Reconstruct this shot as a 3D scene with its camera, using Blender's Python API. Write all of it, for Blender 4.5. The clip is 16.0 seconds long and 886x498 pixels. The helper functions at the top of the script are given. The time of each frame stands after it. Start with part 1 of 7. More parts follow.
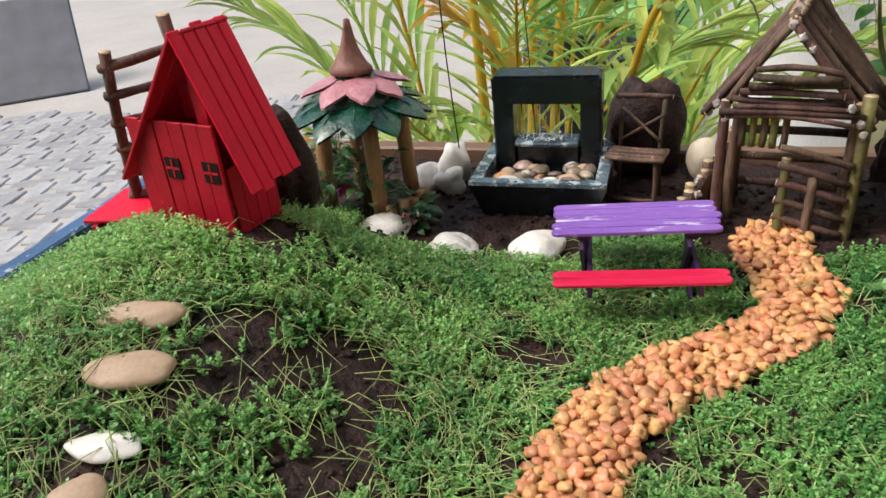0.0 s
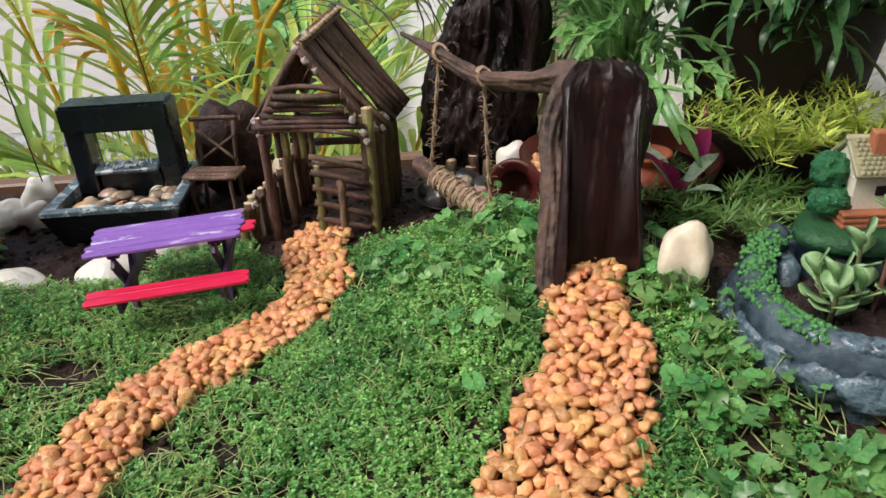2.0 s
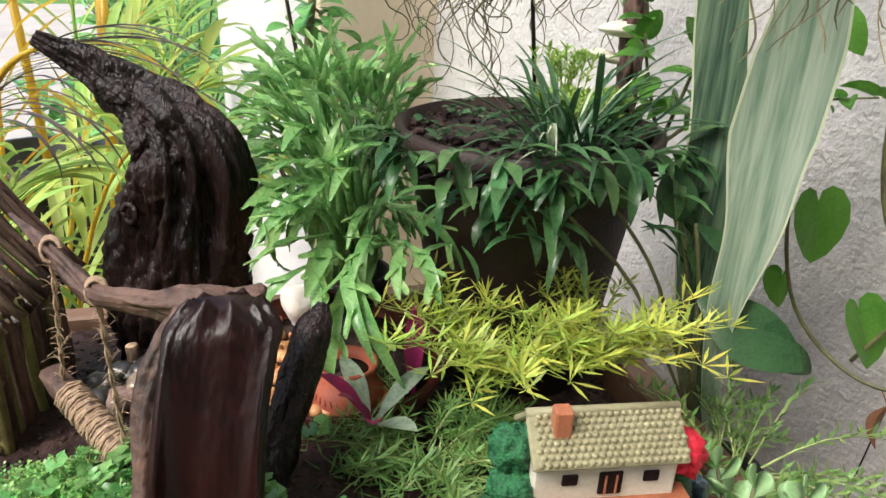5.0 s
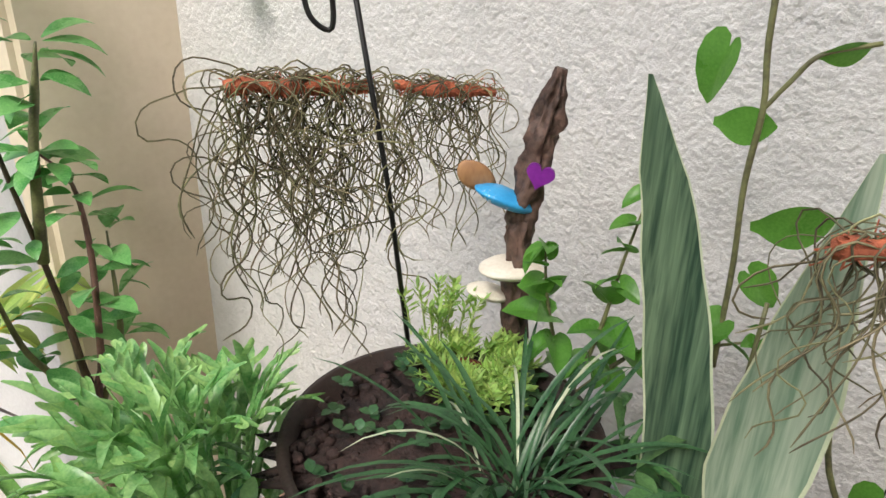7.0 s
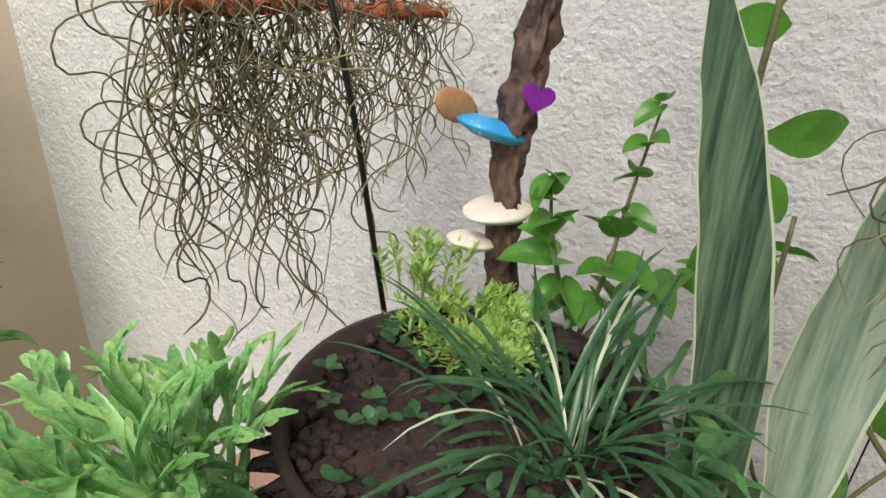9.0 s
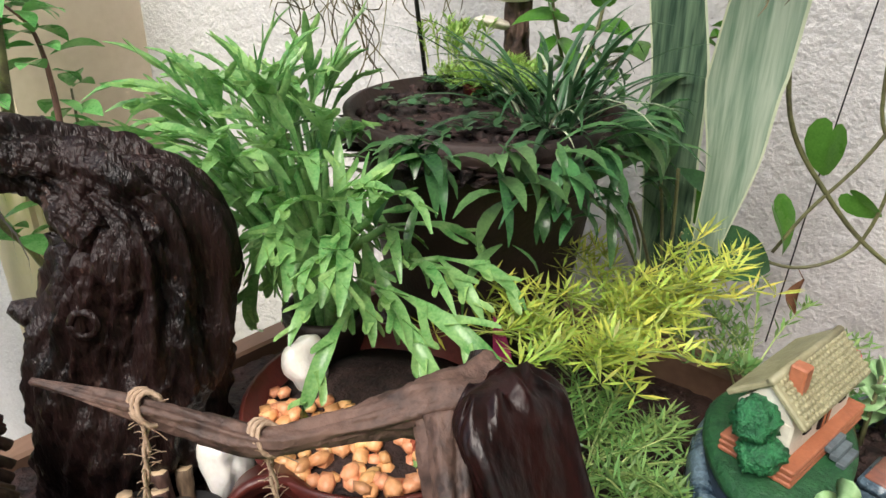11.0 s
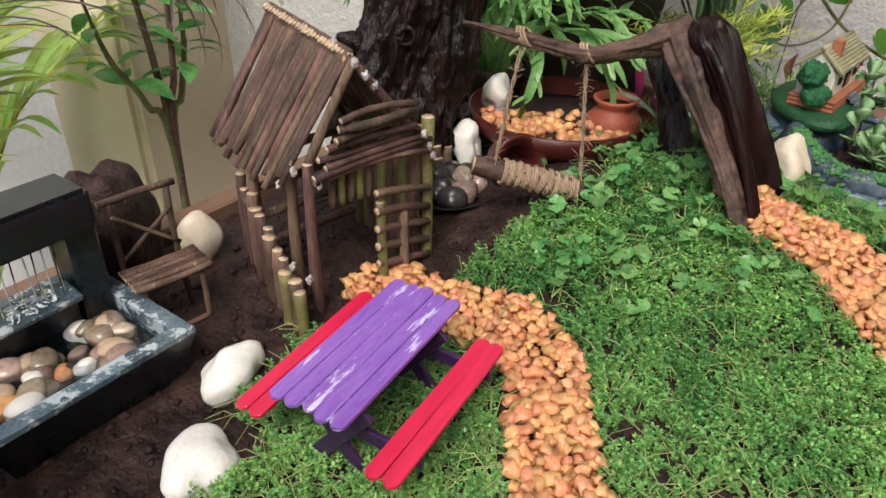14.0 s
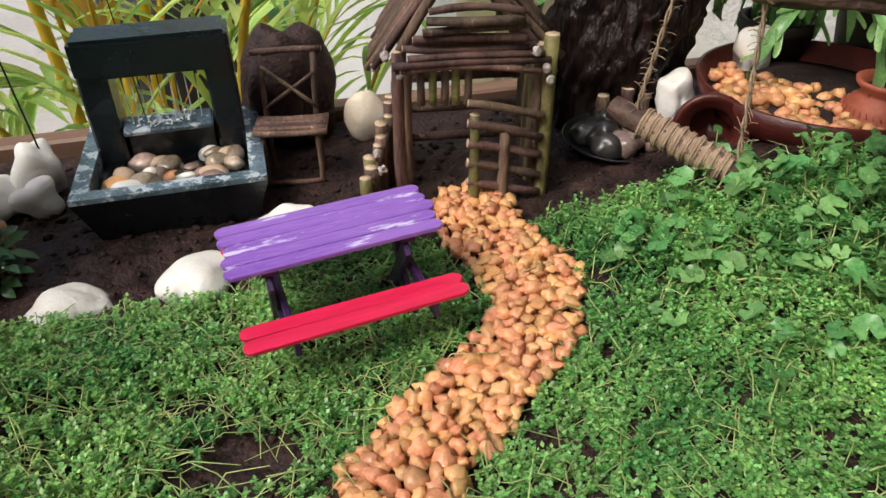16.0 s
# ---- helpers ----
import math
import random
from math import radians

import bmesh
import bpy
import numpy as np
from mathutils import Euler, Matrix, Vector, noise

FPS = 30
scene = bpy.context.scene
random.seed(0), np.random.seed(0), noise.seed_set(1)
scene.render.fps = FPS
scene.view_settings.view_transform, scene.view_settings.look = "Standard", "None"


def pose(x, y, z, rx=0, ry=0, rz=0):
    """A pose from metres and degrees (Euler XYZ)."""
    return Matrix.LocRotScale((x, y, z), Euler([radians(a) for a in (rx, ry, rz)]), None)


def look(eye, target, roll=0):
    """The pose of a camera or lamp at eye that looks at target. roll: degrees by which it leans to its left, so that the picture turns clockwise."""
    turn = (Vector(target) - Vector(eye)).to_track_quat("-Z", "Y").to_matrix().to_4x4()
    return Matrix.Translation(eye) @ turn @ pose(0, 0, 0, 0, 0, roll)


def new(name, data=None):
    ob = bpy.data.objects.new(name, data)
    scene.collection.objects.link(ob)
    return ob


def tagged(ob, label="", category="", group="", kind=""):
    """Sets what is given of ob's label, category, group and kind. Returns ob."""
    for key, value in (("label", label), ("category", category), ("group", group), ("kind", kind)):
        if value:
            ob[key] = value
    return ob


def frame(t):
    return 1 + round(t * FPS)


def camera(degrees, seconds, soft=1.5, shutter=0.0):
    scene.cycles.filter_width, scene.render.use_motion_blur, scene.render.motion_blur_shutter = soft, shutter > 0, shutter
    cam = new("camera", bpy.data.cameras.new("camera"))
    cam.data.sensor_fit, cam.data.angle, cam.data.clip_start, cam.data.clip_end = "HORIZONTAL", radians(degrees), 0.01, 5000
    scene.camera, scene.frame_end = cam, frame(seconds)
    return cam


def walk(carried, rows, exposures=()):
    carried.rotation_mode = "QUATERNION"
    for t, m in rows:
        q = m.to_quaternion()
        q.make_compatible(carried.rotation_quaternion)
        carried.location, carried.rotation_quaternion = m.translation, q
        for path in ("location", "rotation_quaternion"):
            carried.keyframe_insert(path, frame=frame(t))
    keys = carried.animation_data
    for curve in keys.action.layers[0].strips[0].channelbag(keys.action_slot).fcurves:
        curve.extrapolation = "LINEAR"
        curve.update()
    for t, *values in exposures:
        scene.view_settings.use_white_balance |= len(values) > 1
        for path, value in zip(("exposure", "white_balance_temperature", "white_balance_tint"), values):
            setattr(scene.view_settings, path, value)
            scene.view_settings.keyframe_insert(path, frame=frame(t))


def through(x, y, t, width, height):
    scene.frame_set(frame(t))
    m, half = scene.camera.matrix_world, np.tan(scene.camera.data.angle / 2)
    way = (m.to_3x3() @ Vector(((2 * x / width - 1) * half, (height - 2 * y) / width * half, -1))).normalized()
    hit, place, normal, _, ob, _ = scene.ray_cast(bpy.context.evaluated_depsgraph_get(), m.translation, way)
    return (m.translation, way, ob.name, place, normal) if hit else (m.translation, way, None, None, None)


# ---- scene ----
cam = camera(63.6, 16.0)
PATH = [
    (0, (0.046, 0.048, 0.291), (-0.126, 1.807, -0.646), -5.7),
    (0.5, (0.063, -0.001, 0.303), (0.101, 1.797, -0.572), -5.0),
    (1, (0.118, 0.015, 0.284), (0.232, 1.798, -0.615), -4.8),
    (1.5, (0.144, 0.017, 0.287), (0.407, 1.77, -0.639), -3.8),
    (2, (0.172, -0.005, 0.292), (0.666, 1.696, -0.635), -2.8),
    (2.5, (0.198, -0.024, 0.293), (0.914, 1.591, -0.645), -1.4),
    (3, (0.22, -0.038, 0.292), (1.102, 1.48, -0.666), -0.4),
    (3.5, (0.244, -0.037, 0.297), (1.202, 1.458, -0.624), 0.5),
    (4, (0.261, -0.009, 0.307), (1.19, 1.524, -0.581), 0.5),
    (4.5, (0.285, 0.026, 0.318), (1.187, 1.605, -0.516), 1.4),
    (5, (0.321, 0.072, 0.333), (1.168, 1.7, -0.462), 2.5),
    (5.2, (0.315, 0.106, 0.346), (1.284, 1.678, -0.421), 2.8),
    (7.3, (0.358, 0.261, 0.474), (1.757, 1.41, -0.376), 2.1),
    (7.5, (0.367, 0.262, 0.472), (1.73, 1.423, -0.419), 1.6),
    (7.8, (0.355, 0.304, 0.475), (1.789, 1.325, -0.475), 2.0),
    (8, (0.355, 0.329, 0.468), (1.808, 1.316, -0.488), 1.2),
    (8.2, (0.358, 0.35, 0.46), (1.854, 1.254, -0.512), 1.6),
    (10.3, (0.249, 0.322, 0.373), (1.882, 1.055, -0.52), 1.7),
    (10.7, (0.209, 0.276, 0.345), (1.806, 1.11, -0.523), 1.0),
    (11, (0.193, 0.249, 0.337), (1.742, 1.166, -0.535), 0.5),
    (11.5, (0.159, 0.242, 0.325), (1.684, 1.172, -0.574), 0.0),
    (12, (0.09, 0.264, 0.318), (1.7, 1.066, -0.558), 1.0),
    (12.5, (0.035, 0.28, 0.307), (1.685, 1.034, -0.535), 2.1),
    (13, (0.001, 0.285, 0.292), (1.687, 0.97, -0.537), 2.5),
    (13.5, (-0.054, 0.3, 0.29), (1.61, 0.934, -0.621), 1.4),
    (14, (-0.09, 0.299, 0.305), (1.474, 0.967, -0.748), 1.1),
    (14.2, (-0.106, 0.294, 0.309), (1.424, 1.008, -0.763), 2.1),
    (14.5, (-0.107, 0.282, 0.286), (1.347, 1.162, -0.768), 0.7),
    (15, (-0.071, 0.196, 0.282), (1.019, 1.505, -0.765), -0.4),
    (15.5, (-0.002, 0.137, 0.276), (0.806, 1.628, -0.785), 0.5),
    (15.8, (0.034, 0.159, 0.272), (0.791, 1.631, -0.85), -0.9),
    (16, (0.045, 0.174, 0.273), (0.808, 1.621, -0.877), -0.7),
]
walk(cam, [(t, look(eye, target, roll)) for t, eye, target, roll in PATH],
     [(0, 0.24), (2.0, 0.18), (3.5, 0.36), (4.4, 0.54), (5.0, 0.70), (7.5, 0.36), (8.2, 0.36), (10.5, 0.50), (11.5, 0.62), (12.5, 0.42), (14.0, 0.10), (14.5, 0.08), (15.5, 0.14), (16.0, 0.14)])

# ---- light ----
world = bpy.data.worlds.new("sky")
scene.world = world
world.use_nodes = True
wn = world.node_tree
sky = wn.nodes.new("ShaderNodeTexSky")
sky.sky_type, sky.sun_disc = "NISHITA", False
sky.sun_elevation, sky.sun_rotation = radians(52), radians(-102)
sky.air_density, sky.dust_density = 1.0, 4.0
wn.links.new(sky.outputs["Color"], wn.nodes["Background"].inputs["Color"])
wn.nodes["Background"].inputs["Strength"].default_value = 0.15
sun = new("sun", bpy.data.lights.new("sun", "SUN"))
sun.data.energy, sun.data.angle, sun.data.color = 2.25, radians(30), (1.0, 0.965, 0.91)
sun.matrix_world = look((-1.86, -0.02, 2.56), (0.1, 0.4, 0))


# ---- materials ----
def material(name, base, second=None, rough=0.6, scale=60.0, fine=400.0, bump=0.3, metal=0.0, spec=0.5, stretch=(1, 1, 1),
             vary=0.0, island=0.0, coat=0.0, depth=0.002, wear_or_lit=None, wear_or_lit_at=0.68, sub=0.0):
    """A surface with two colours mixed by noise at two scales, relief, and optional patches of wear or lit tone."""
    m = bpy.data.materials.new(name)
    m.use_nodes = True
    nt = m.node_tree
    n, l = nt.nodes, nt.links
    b = n["Principled BSDF"]
    second = second or [c * 0.6 for c in base]
    tc, mp = n.new("ShaderNodeTexCoord"), n.new("ShaderNodeMapping")
    mp.inputs["Scale"].default_value = stretch
    l.new(tc.outputs["Object"], mp.inputs["Vector"])
    big, small = n.new("ShaderNodeTexNoise"), n.new("ShaderNodeTexNoise")
    for tex, s, d in ((big, scale, 4), (small, fine, 3)):
        tex.inputs["Scale"].default_value, tex.inputs["Detail"].default_value = s, d
        l.new(mp.outputs["Vector"], tex.inputs["Vector"])
    add = n.new("ShaderNodeMath")
    add.operation = "MULTIPLY_ADD"
    add.inputs[1].default_value, add.inputs[2].default_value = 0.45, 0.0
    l.new(small.outputs["Fac"], add.inputs[0])
    add2 = n.new("ShaderNodeMath")
    add2.operation = "MULTIPLY_ADD"
    add2.inputs[1].default_value = 0.75
    l.new(big.outputs["Fac"], add2.inputs[0])
    l.new(add.outputs[0], add2.inputs[2])
    ramp = n.new("ShaderNodeValToRGB")
    ramp.color_ramp.elements[0].position, ramp.color_ramp.elements[1].position = 0.42, 0.78
    ramp.color_ramp.elements[0].color, ramp.color_ramp.elements[1].color = (*second, 1), (*base, 1)
    l.new(add2.outputs[0], ramp.inputs["Fac"])
    colour = ramp.outputs["Color"]
    if wear_or_lit:
        wt = n.new("ShaderNodeTexNoise")
        wt.inputs["Scale"].default_value, wt.inputs["Detail"].default_value, wt.inputs["Roughness"].default_value = scale * 2.2, 6, 0.7
        l.new(mp.outputs["Vector"], wt.inputs["Vector"])
        wr = n.new("ShaderNodeValToRGB")
        wr.color_ramp.elements[0].position, wr.color_ramp.elements[1].position = wear_or_lit_at, wear_or_lit_at + 0.05
        l.new(wt.outputs["Fac"], wr.inputs["Fac"])
        mx = n.new("ShaderNodeMix")
        mx.data_type = "RGBA"
        l.new(wr.outputs["Color"], mx.inputs["Factor"])
        l.new(colour, mx.inputs["A"])
        mx.inputs["B"].default_value = (*wear_or_lit, 1)
        colour = mx.outputs["Result"]
    if vary or island:
        hsv = n.new("ShaderNodeHueSaturation")
        src = n.new("ShaderNodeObjectInfo").outputs["Random"] if vary else n.new("ShaderNodeNewGeometry").outputs["Random Per Island"]
        amount = vary or island
        mr = n.new("ShaderNodeMapRange")
        mr.inputs["To Min"].default_value, mr.inputs["To Max"].default_value = 1 - amount, 1 + amount
        l.new(src, mr.inputs["Value"])
        l.new(mr.outputs[0], hsv.inputs["Value"])
        mul = n.new("ShaderNodeMath")
        mul.operation = "MULTIPLY"
        mul.inputs[1].default_value = 37.31
        l.new(src, mul.inputs[0])
        fr = n.new("ShaderNodeMath")
        fr.operation = "FRACT"
        l.new(mul.outputs[0], fr.inputs[0])
        mh = n.new("ShaderNodeMapRange")
        mh.inputs["To Min"].default_value, mh.inputs["To Max"].default_value = 0.5 - amount * 0.07, 0.5 + amount * 0.07
        l.new(fr.outputs[0], mh.inputs["Value"])
        l.new(mh.outputs[0], hsv.inputs["Hue"])
        l.new(colour, hsv.inputs["Color"])
        colour = hsv.outputs["Color"]
    l.new(colour, b.inputs["Base Color"])
    rr = n.new("ShaderNodeMapRange")
    rr.inputs["To Min"].default_value, rr.inputs["To Max"].default_value = max(0.04, rough - 0.15), min(1, rough + 0.15)
    l.new(big.outputs["Fac"], rr.inputs["Value"])
    l.new(rr.outputs[0], b.inputs["Roughness"])
    b.inputs["Metallic"].default_value, b.inputs["Specular IOR Level"].default_value = metal, spec
    b.inputs["Coat Weight"].default_value = coat
    if sub:
        b.inputs["Subsurface Weight"].default_value = sub
        b.inputs["Subsurface Radius"].default_value = (0.004, 0.003, 0.002)
    bp = n.new("ShaderNodeBump")
    bp.inputs["Strength"].default_value, bp.inputs["Distance"].default_value = bump, depth
    l.new(add2.outputs[0], bp.inputs["Height"])
    l.new(bp.outputs["Normal"], b.inputs["Normal"])
    return m


def leafy(name, base, second, rough=0.4, scale=80.0, through=0.35, island=0.25, stretch=(1, 1, 1)):
    """A leaf: two greens, a little light let through, varied from leaf to leaf."""
    m = material(name, base, second, rough=rough, scale=scale, fine=600, bump=0.2, island=island, depth=0.001, stretch=stretch)
    nt = m.node_tree
    n, l = nt.nodes, nt.links
    b = n["Principled BSDF"]
    t, mixer = n.new("ShaderNodeBsdfTranslucent"), n.new("ShaderNodeMixShader")
    col = b.inputs["Base Color"].links[0].from_socket
    l.new(col, t.inputs["Color"])
    mixer.inputs["Fac"].default_value = through
    l.new(b.outputs[0], mixer.inputs[1])
    l.new(t.outputs[0], mixer.inputs[2])
    l.new(mixer.outputs[0], n["Material Output"].inputs["Surface"])
    return m


SOIL = material("wet_soil", (0.062, 0.032, 0.027), (0.010, 0.0055, 0.005), rough=0.6, spec=0.3, scale=70, fine=350, bump=1.0, depth=0.004)
GRASS = leafy("ground_cover", (0.38, 0.68, 0.21), (0.075, 0.28, 0.075), rough=0.32, scale=18, through=0.38, island=0.48)
# whitish-green leaflets, with backlight from the yard put into their colour too
GRASS_PALE_LIT = leafy("silvery_backlit_cover", (0.48, 0.76, 0.26), (0.16, 0.42, 0.10), rough=0.3, scale=18, through=0.4, island=0.4)
STEM = material("pale_stem", (0.46, 0.54, 0.22), (0.24, 0.34, 0.10), rough=0.6, island=0.3)
CLOVER = leafy("round_leaf", (0.25, 0.51, 0.17), (0.07, 0.25, 0.065), rough=0.28, scale=40, through=0.3, island=0.3)
PEBBLE = material("orange_pebble", (0.85, 0.46, 0.225), (0.66, 0.29, 0.12), rough=0.36, scale=160, fine=700, bump=0.25, vary=0.24, sub=0.3, coat=0.12)
PEBBLE_J = material("orange_gravel", (0.85, 0.46, 0.225), (0.66, 0.29, 0.12), rough=0.36, scale=160, fine=700, bump=0.25, island=0.24, coat=0.12)
WHITE_STONE = material("white_quartz", (0.94, 0.93, 0.90), (0.85, 0.82, 0.76), rough=0.35, scale=28, bump=0.35, sub=0.15, depth=0.003)
CREAM_STONE = material("cream_quartz", (0.88, 0.80, 0.66), (0.74, 0.62, 0.46), rough=0.4, scale=28, bump=0.3, sub=0.15, depth=0.003)
TAN_STONE = material("tan_stone", (0.62, 0.46, 0.33), (0.46, 0.32, 0.21), rough=0.6, scale=30, bump=0.3)
RIVER = material("river_pebble", (0.46, 0.36, 0.28), (0.22, 0.155, 0.12), rough=0.25, scale=50, bump=0.1, vary=0.45, coat=0.4)
DARK_STONE = material("dark_river_stone", (0.055, 0.052, 0.048), (0.018, 0.017, 0.016), rough=0.38, scale=50, bump=0.2, vary=0.4, coat=0.4)
RED_PAINT = material("red_paint", (0.86, 0.006, 0.050), (0.74, 0.004, 0.036), spec=0.3, rough=0.5, scale=50, fine=500, bump=0.35, stretch=(1, 1, 0.2), wear_or_lit=(0.80, 0.45, 0.42), wear_or_lit_at=0.69)
# the same red paint darkened, for sides that lie in shade
SHADED_RED = material("shaded_red_paint", (0.60, 0.004, 0.032), (0.42, 0.003, 0.022), spec=0.3, rough=0.55, scale=45, fine=500, bump=0.4, wear_or_lit=(0.60, 0.30, 0.27), wear_or_lit_at=0.69)
BENCH_RED = material("bench_red", (0.80, 0.02, 0.09), (0.62, 0.012, 0.06), rough=0.35, scale=50, bump=0.3, stretch=(0.15, 1, 1))
PURPLE = material("purple_paint", (0.33, 0.16, 0.58), (0.18, 0.055, 0.42), rough=0.3, scale=60, fine=500, bump=0.35, stretch=(0.2, 1, 1), wear_or_lit=(0.70, 0.64, 0.90), wear_or_lit_at=0.57)
PURPLE_DARK = material("dark_purple", (0.06, 0.018, 0.10), (0.03, 0.01, 0.055), rough=0.4, bump=0.3)
FOUNTAIN = material("dark_teal_resin", (0.008, 0.014, 0.020), (0.003, 0.006, 0.009), rough=0.25, spec=0.5, scale=55, fine=700, bump=0.5, coat=0.2, wear_or_lit=(0.13, 0.20, 0.25), wear_or_lit_at=0.68)
RIM = material("worn_teal_rim", (0.16, 0.23, 0.28), (0.018, 0.035, 0.05), rough=0.2, scale=40, fine=500, bump=0.6, coat=0.4, wear_or_lit=(0.50, 0.58, 0.63), wear_or_lit_at=0.52)
TWIG = material("brown_twig", (0.205, 0.122, 0.088), (0.042, 0.023, 0.017), rough=0.75, scale=60, fine=500, bump=0.8, vary=0.38, stretch=(1, 1, 0.25), wear_or_lit=(0.40, 0.29, 0.23), wear_or_lit_at=0.64)
CUT = material("cut_wood", (0.70, 0.54, 0.36), (0.50, 0.35, 0.21), rough=0.8, scale=200, bump=0.3)
GREEN_TWIG = material("green_twig", (0.25, 0.24, 0.08), (0.12, 0.10, 0.04), rough=0.6, scale=60, bump=0.4, vary=0.3)
BARK = material("red_brown_driftwood", (0.022, 0.0048, 0.0038), (0.0020, 0.0011, 0.0011), spec=0.3, rough=0.36, scale=45, fine=420, bump=0.3, stretch=(1, 1, 0.10), depth=0.003)
# the brown patches are painted light on the black wood
BLACKWOOD = material("wet_black_driftwood", (0.020, 0.0080, 0.007), (0.0015, 0.0011, 0.0011), spec=0.35, rough=0.42, scale=60, fine=420, bump=0.8, stretch=(1, 1, 0.3), depth=0.006, wear_or_lit=(0.052, 0.028, 0.022), wear_or_lit_at=0.60)
BRANCH = material("grey_brown_branch", (0.17, 0.10, 0.075), (0.018, 0.010, 0.008), rough=0.65, scale=110, fine=600, bump=1.0, stretch=(0.4, 0.4, 0.4), depth=0.003)
ROPE = material("jute_rope", (0.50, 0.37, 0.26), (0.30, 0.20, 0.13), rough=0.9, scale=200, fine=900, bump=0.6)
CLAY = material("terracotta", (0.48, 0.13, 0.07), (0.34, 0.08, 0.045), rough=0.55, scale=40, bump=0.3)
CLAY_DARK = material("wet_terracotta", (0.12, 0.022, 0.016), (0.06, 0.011, 0.009), rough=0.35, scale=40, bump=0.3)
PLANTER = material("grey_painted_stone", (0.19, 0.28, 0.345), (0.016, 0.034, 0.056), rough=0.3, coat=0.35, scale=80, fine=420, bump=0.9, depth=0.003, wear_or_lit=(0.46, 0.53, 0.58), wear_or_lit_at=0.64)
PLANTER_IN = material("dark_blue_inside", (0.03, 0.05, 0.08), (0.012, 0.02, 0.035), rough=0.4, bump=0.4)
BRICK = material("worn_brick_paint", (0.34, 0.13, 0.08), (0.20, 0.09, 0.07), rough=0.35, scale=70, bump=0.5, wear_or_lit=(0.50, 0.45, 0.42), wear_or_lit_at=0.66, coat=0.2)
MOSS = material("green_flock", (0.12, 0.36, 0.10), (0.04, 0.16, 0.05), rough=0.7, scale=120, fine=500, bump=1.0, wear_or_lit=(0.22, 0.48, 0.24), wear_or_lit_at=0.66, depth=0.003)
HEDGE = material("dark_green_paint", (0.04, 0.24, 0.085), (0.008, 0.075, 0.03), rough=0.45, scale=220, fine=900, bump=1.0, depth=0.003)
LAWN_PAINT = material("painted_lawn", (0.025, 0.12, 0.04), (0.010, 0.055, 0.022), rough=0.55, scale=140, fine=600, bump=0.9)
CREAM = material("cream_paint", (0.80, 0.77, 0.66), (0.62, 0.58, 0.48), rough=0.5, bump=0.3)
THATCH = material("olive_roof", (0.40, 0.38, 0.23), (0.25, 0.23, 0.13), rough=0.5, bump=0.4)
ORANGE_BRICK = material("orange_brick_paint", (0.47, 0.17, 0.085), (0.33, 0.11, 0.055), rough=0.5, scale=80, bump=0.4)
DARK_TRIM = material("dark_brown_paint", (0.018, 0.010, 0.010), rough=0.6, spec=0.2)
GREY_STEP = material("grey_step_paint", (0.16, 0.20, 0.22), (0.08, 0.10, 0.11), rough=0.5)
BLOSSOM_RED = material("red_blossom", (0.85, 0.03, 0.07), (0.60, 0.01, 0.03), rough=0.5, bump=0.6)
WALL = material("coarse_white_plaster", (0.64, 0.63, 0.625), (0.56, 0.55, 0.545), rough=0.85, scale=75, fine=240, bump=1.0, depth=0.005)
BEIGE = material("beige_plaster", (0.72, 0.62, 0.49), (0.64, 0.54, 0.41), rough=0.8, scale=9, fine=120, bump=0.2)
WOOD = material("brown_board", (0.25, 0.15, 0.10), (0.16, 0.085, 0.055), rough=0.5, scale=18, fine=160, bump=0.35, stretch=(0.15, 1, 1))
BLUE = material("blue_tray", (0.07, 0.17, 0.36), (0.04, 0.10, 0.22), rough=0.4, scale=30, wear_or_lit=(0.55, 0.60, 0.66), wear_or_lit_at=0.6)
GRANITE = material("brown_ledge", (0.34, 0.22, 0.16), (0.24, 0.14, 0.10), rough=0.45, scale=25, fine=300, bump=0.15)
CONCRETE = material("pale_concrete", (0.50, 0.47, 0.43), (0.40, 0.37, 0.33), rough=0.8, scale=1.5, fine=30, bump=0.3)
PAVER = material("grey_paver", (0.42, 0.42, 0.42), (0.30, 0.30, 0.30), rough=0.8, scale=12, fine=120, bump=0.5, vary=0.18)
LAWN = material("far_lawn", (0.14, 0.30, 0.06), (0.06, 0.16, 0.03), rough=0.9, scale=6, fine=60, bump=0.8, depth=0.02)
PETAL = material("pink_petal", (0.66, 0.32, 0.36), (0.42, 0.16, 0.19), rough=0.4, scale=90, bump=0.5, stretch=(1, 1, 0.3), coat=0.2)
SEPAL = material("glossy_green_resin", (0.010, 0.095, 0.055), (0.004, 0.035, 0.024), rough=0.25, scale=90, bump=0.6, coat=0.4)
CAP = material("brown_cap", (0.30, 0.13, 0.10), (0.16, 0.07, 0.05), rough=0.5, scale=80, bump=0.8, stretch=(1, 1, 0.2))
POLE_W = material("light_brown_pole", (0.44, 0.24, 0.11), (0.28, 0.14, 0.065), rough=0.5, scale=60, bump=0.5, stretch=(1, 1, 0.3))
BLACK = material("black_metal", (0.02, 0.02, 0.02), (0.012, 0.012, 0.012), rough=0.4, metal=0.3)
BLACKPOT = material("black_plastic", (0.02, 0.02, 0.022), rough=0.4)
OLDPOT = material("dark_brown_pot", (0.035, 0.018, 0.014), (0.012, 0.008, 0.007), rough=0.6, scale=20, bump=0.6)
SPIKY = leafy("staghorn_green", (0.35, 0.57, 0.21), (0.11, 0.30, 0.085), rough=0.28, scale=60, through=0.3, island=0.25)
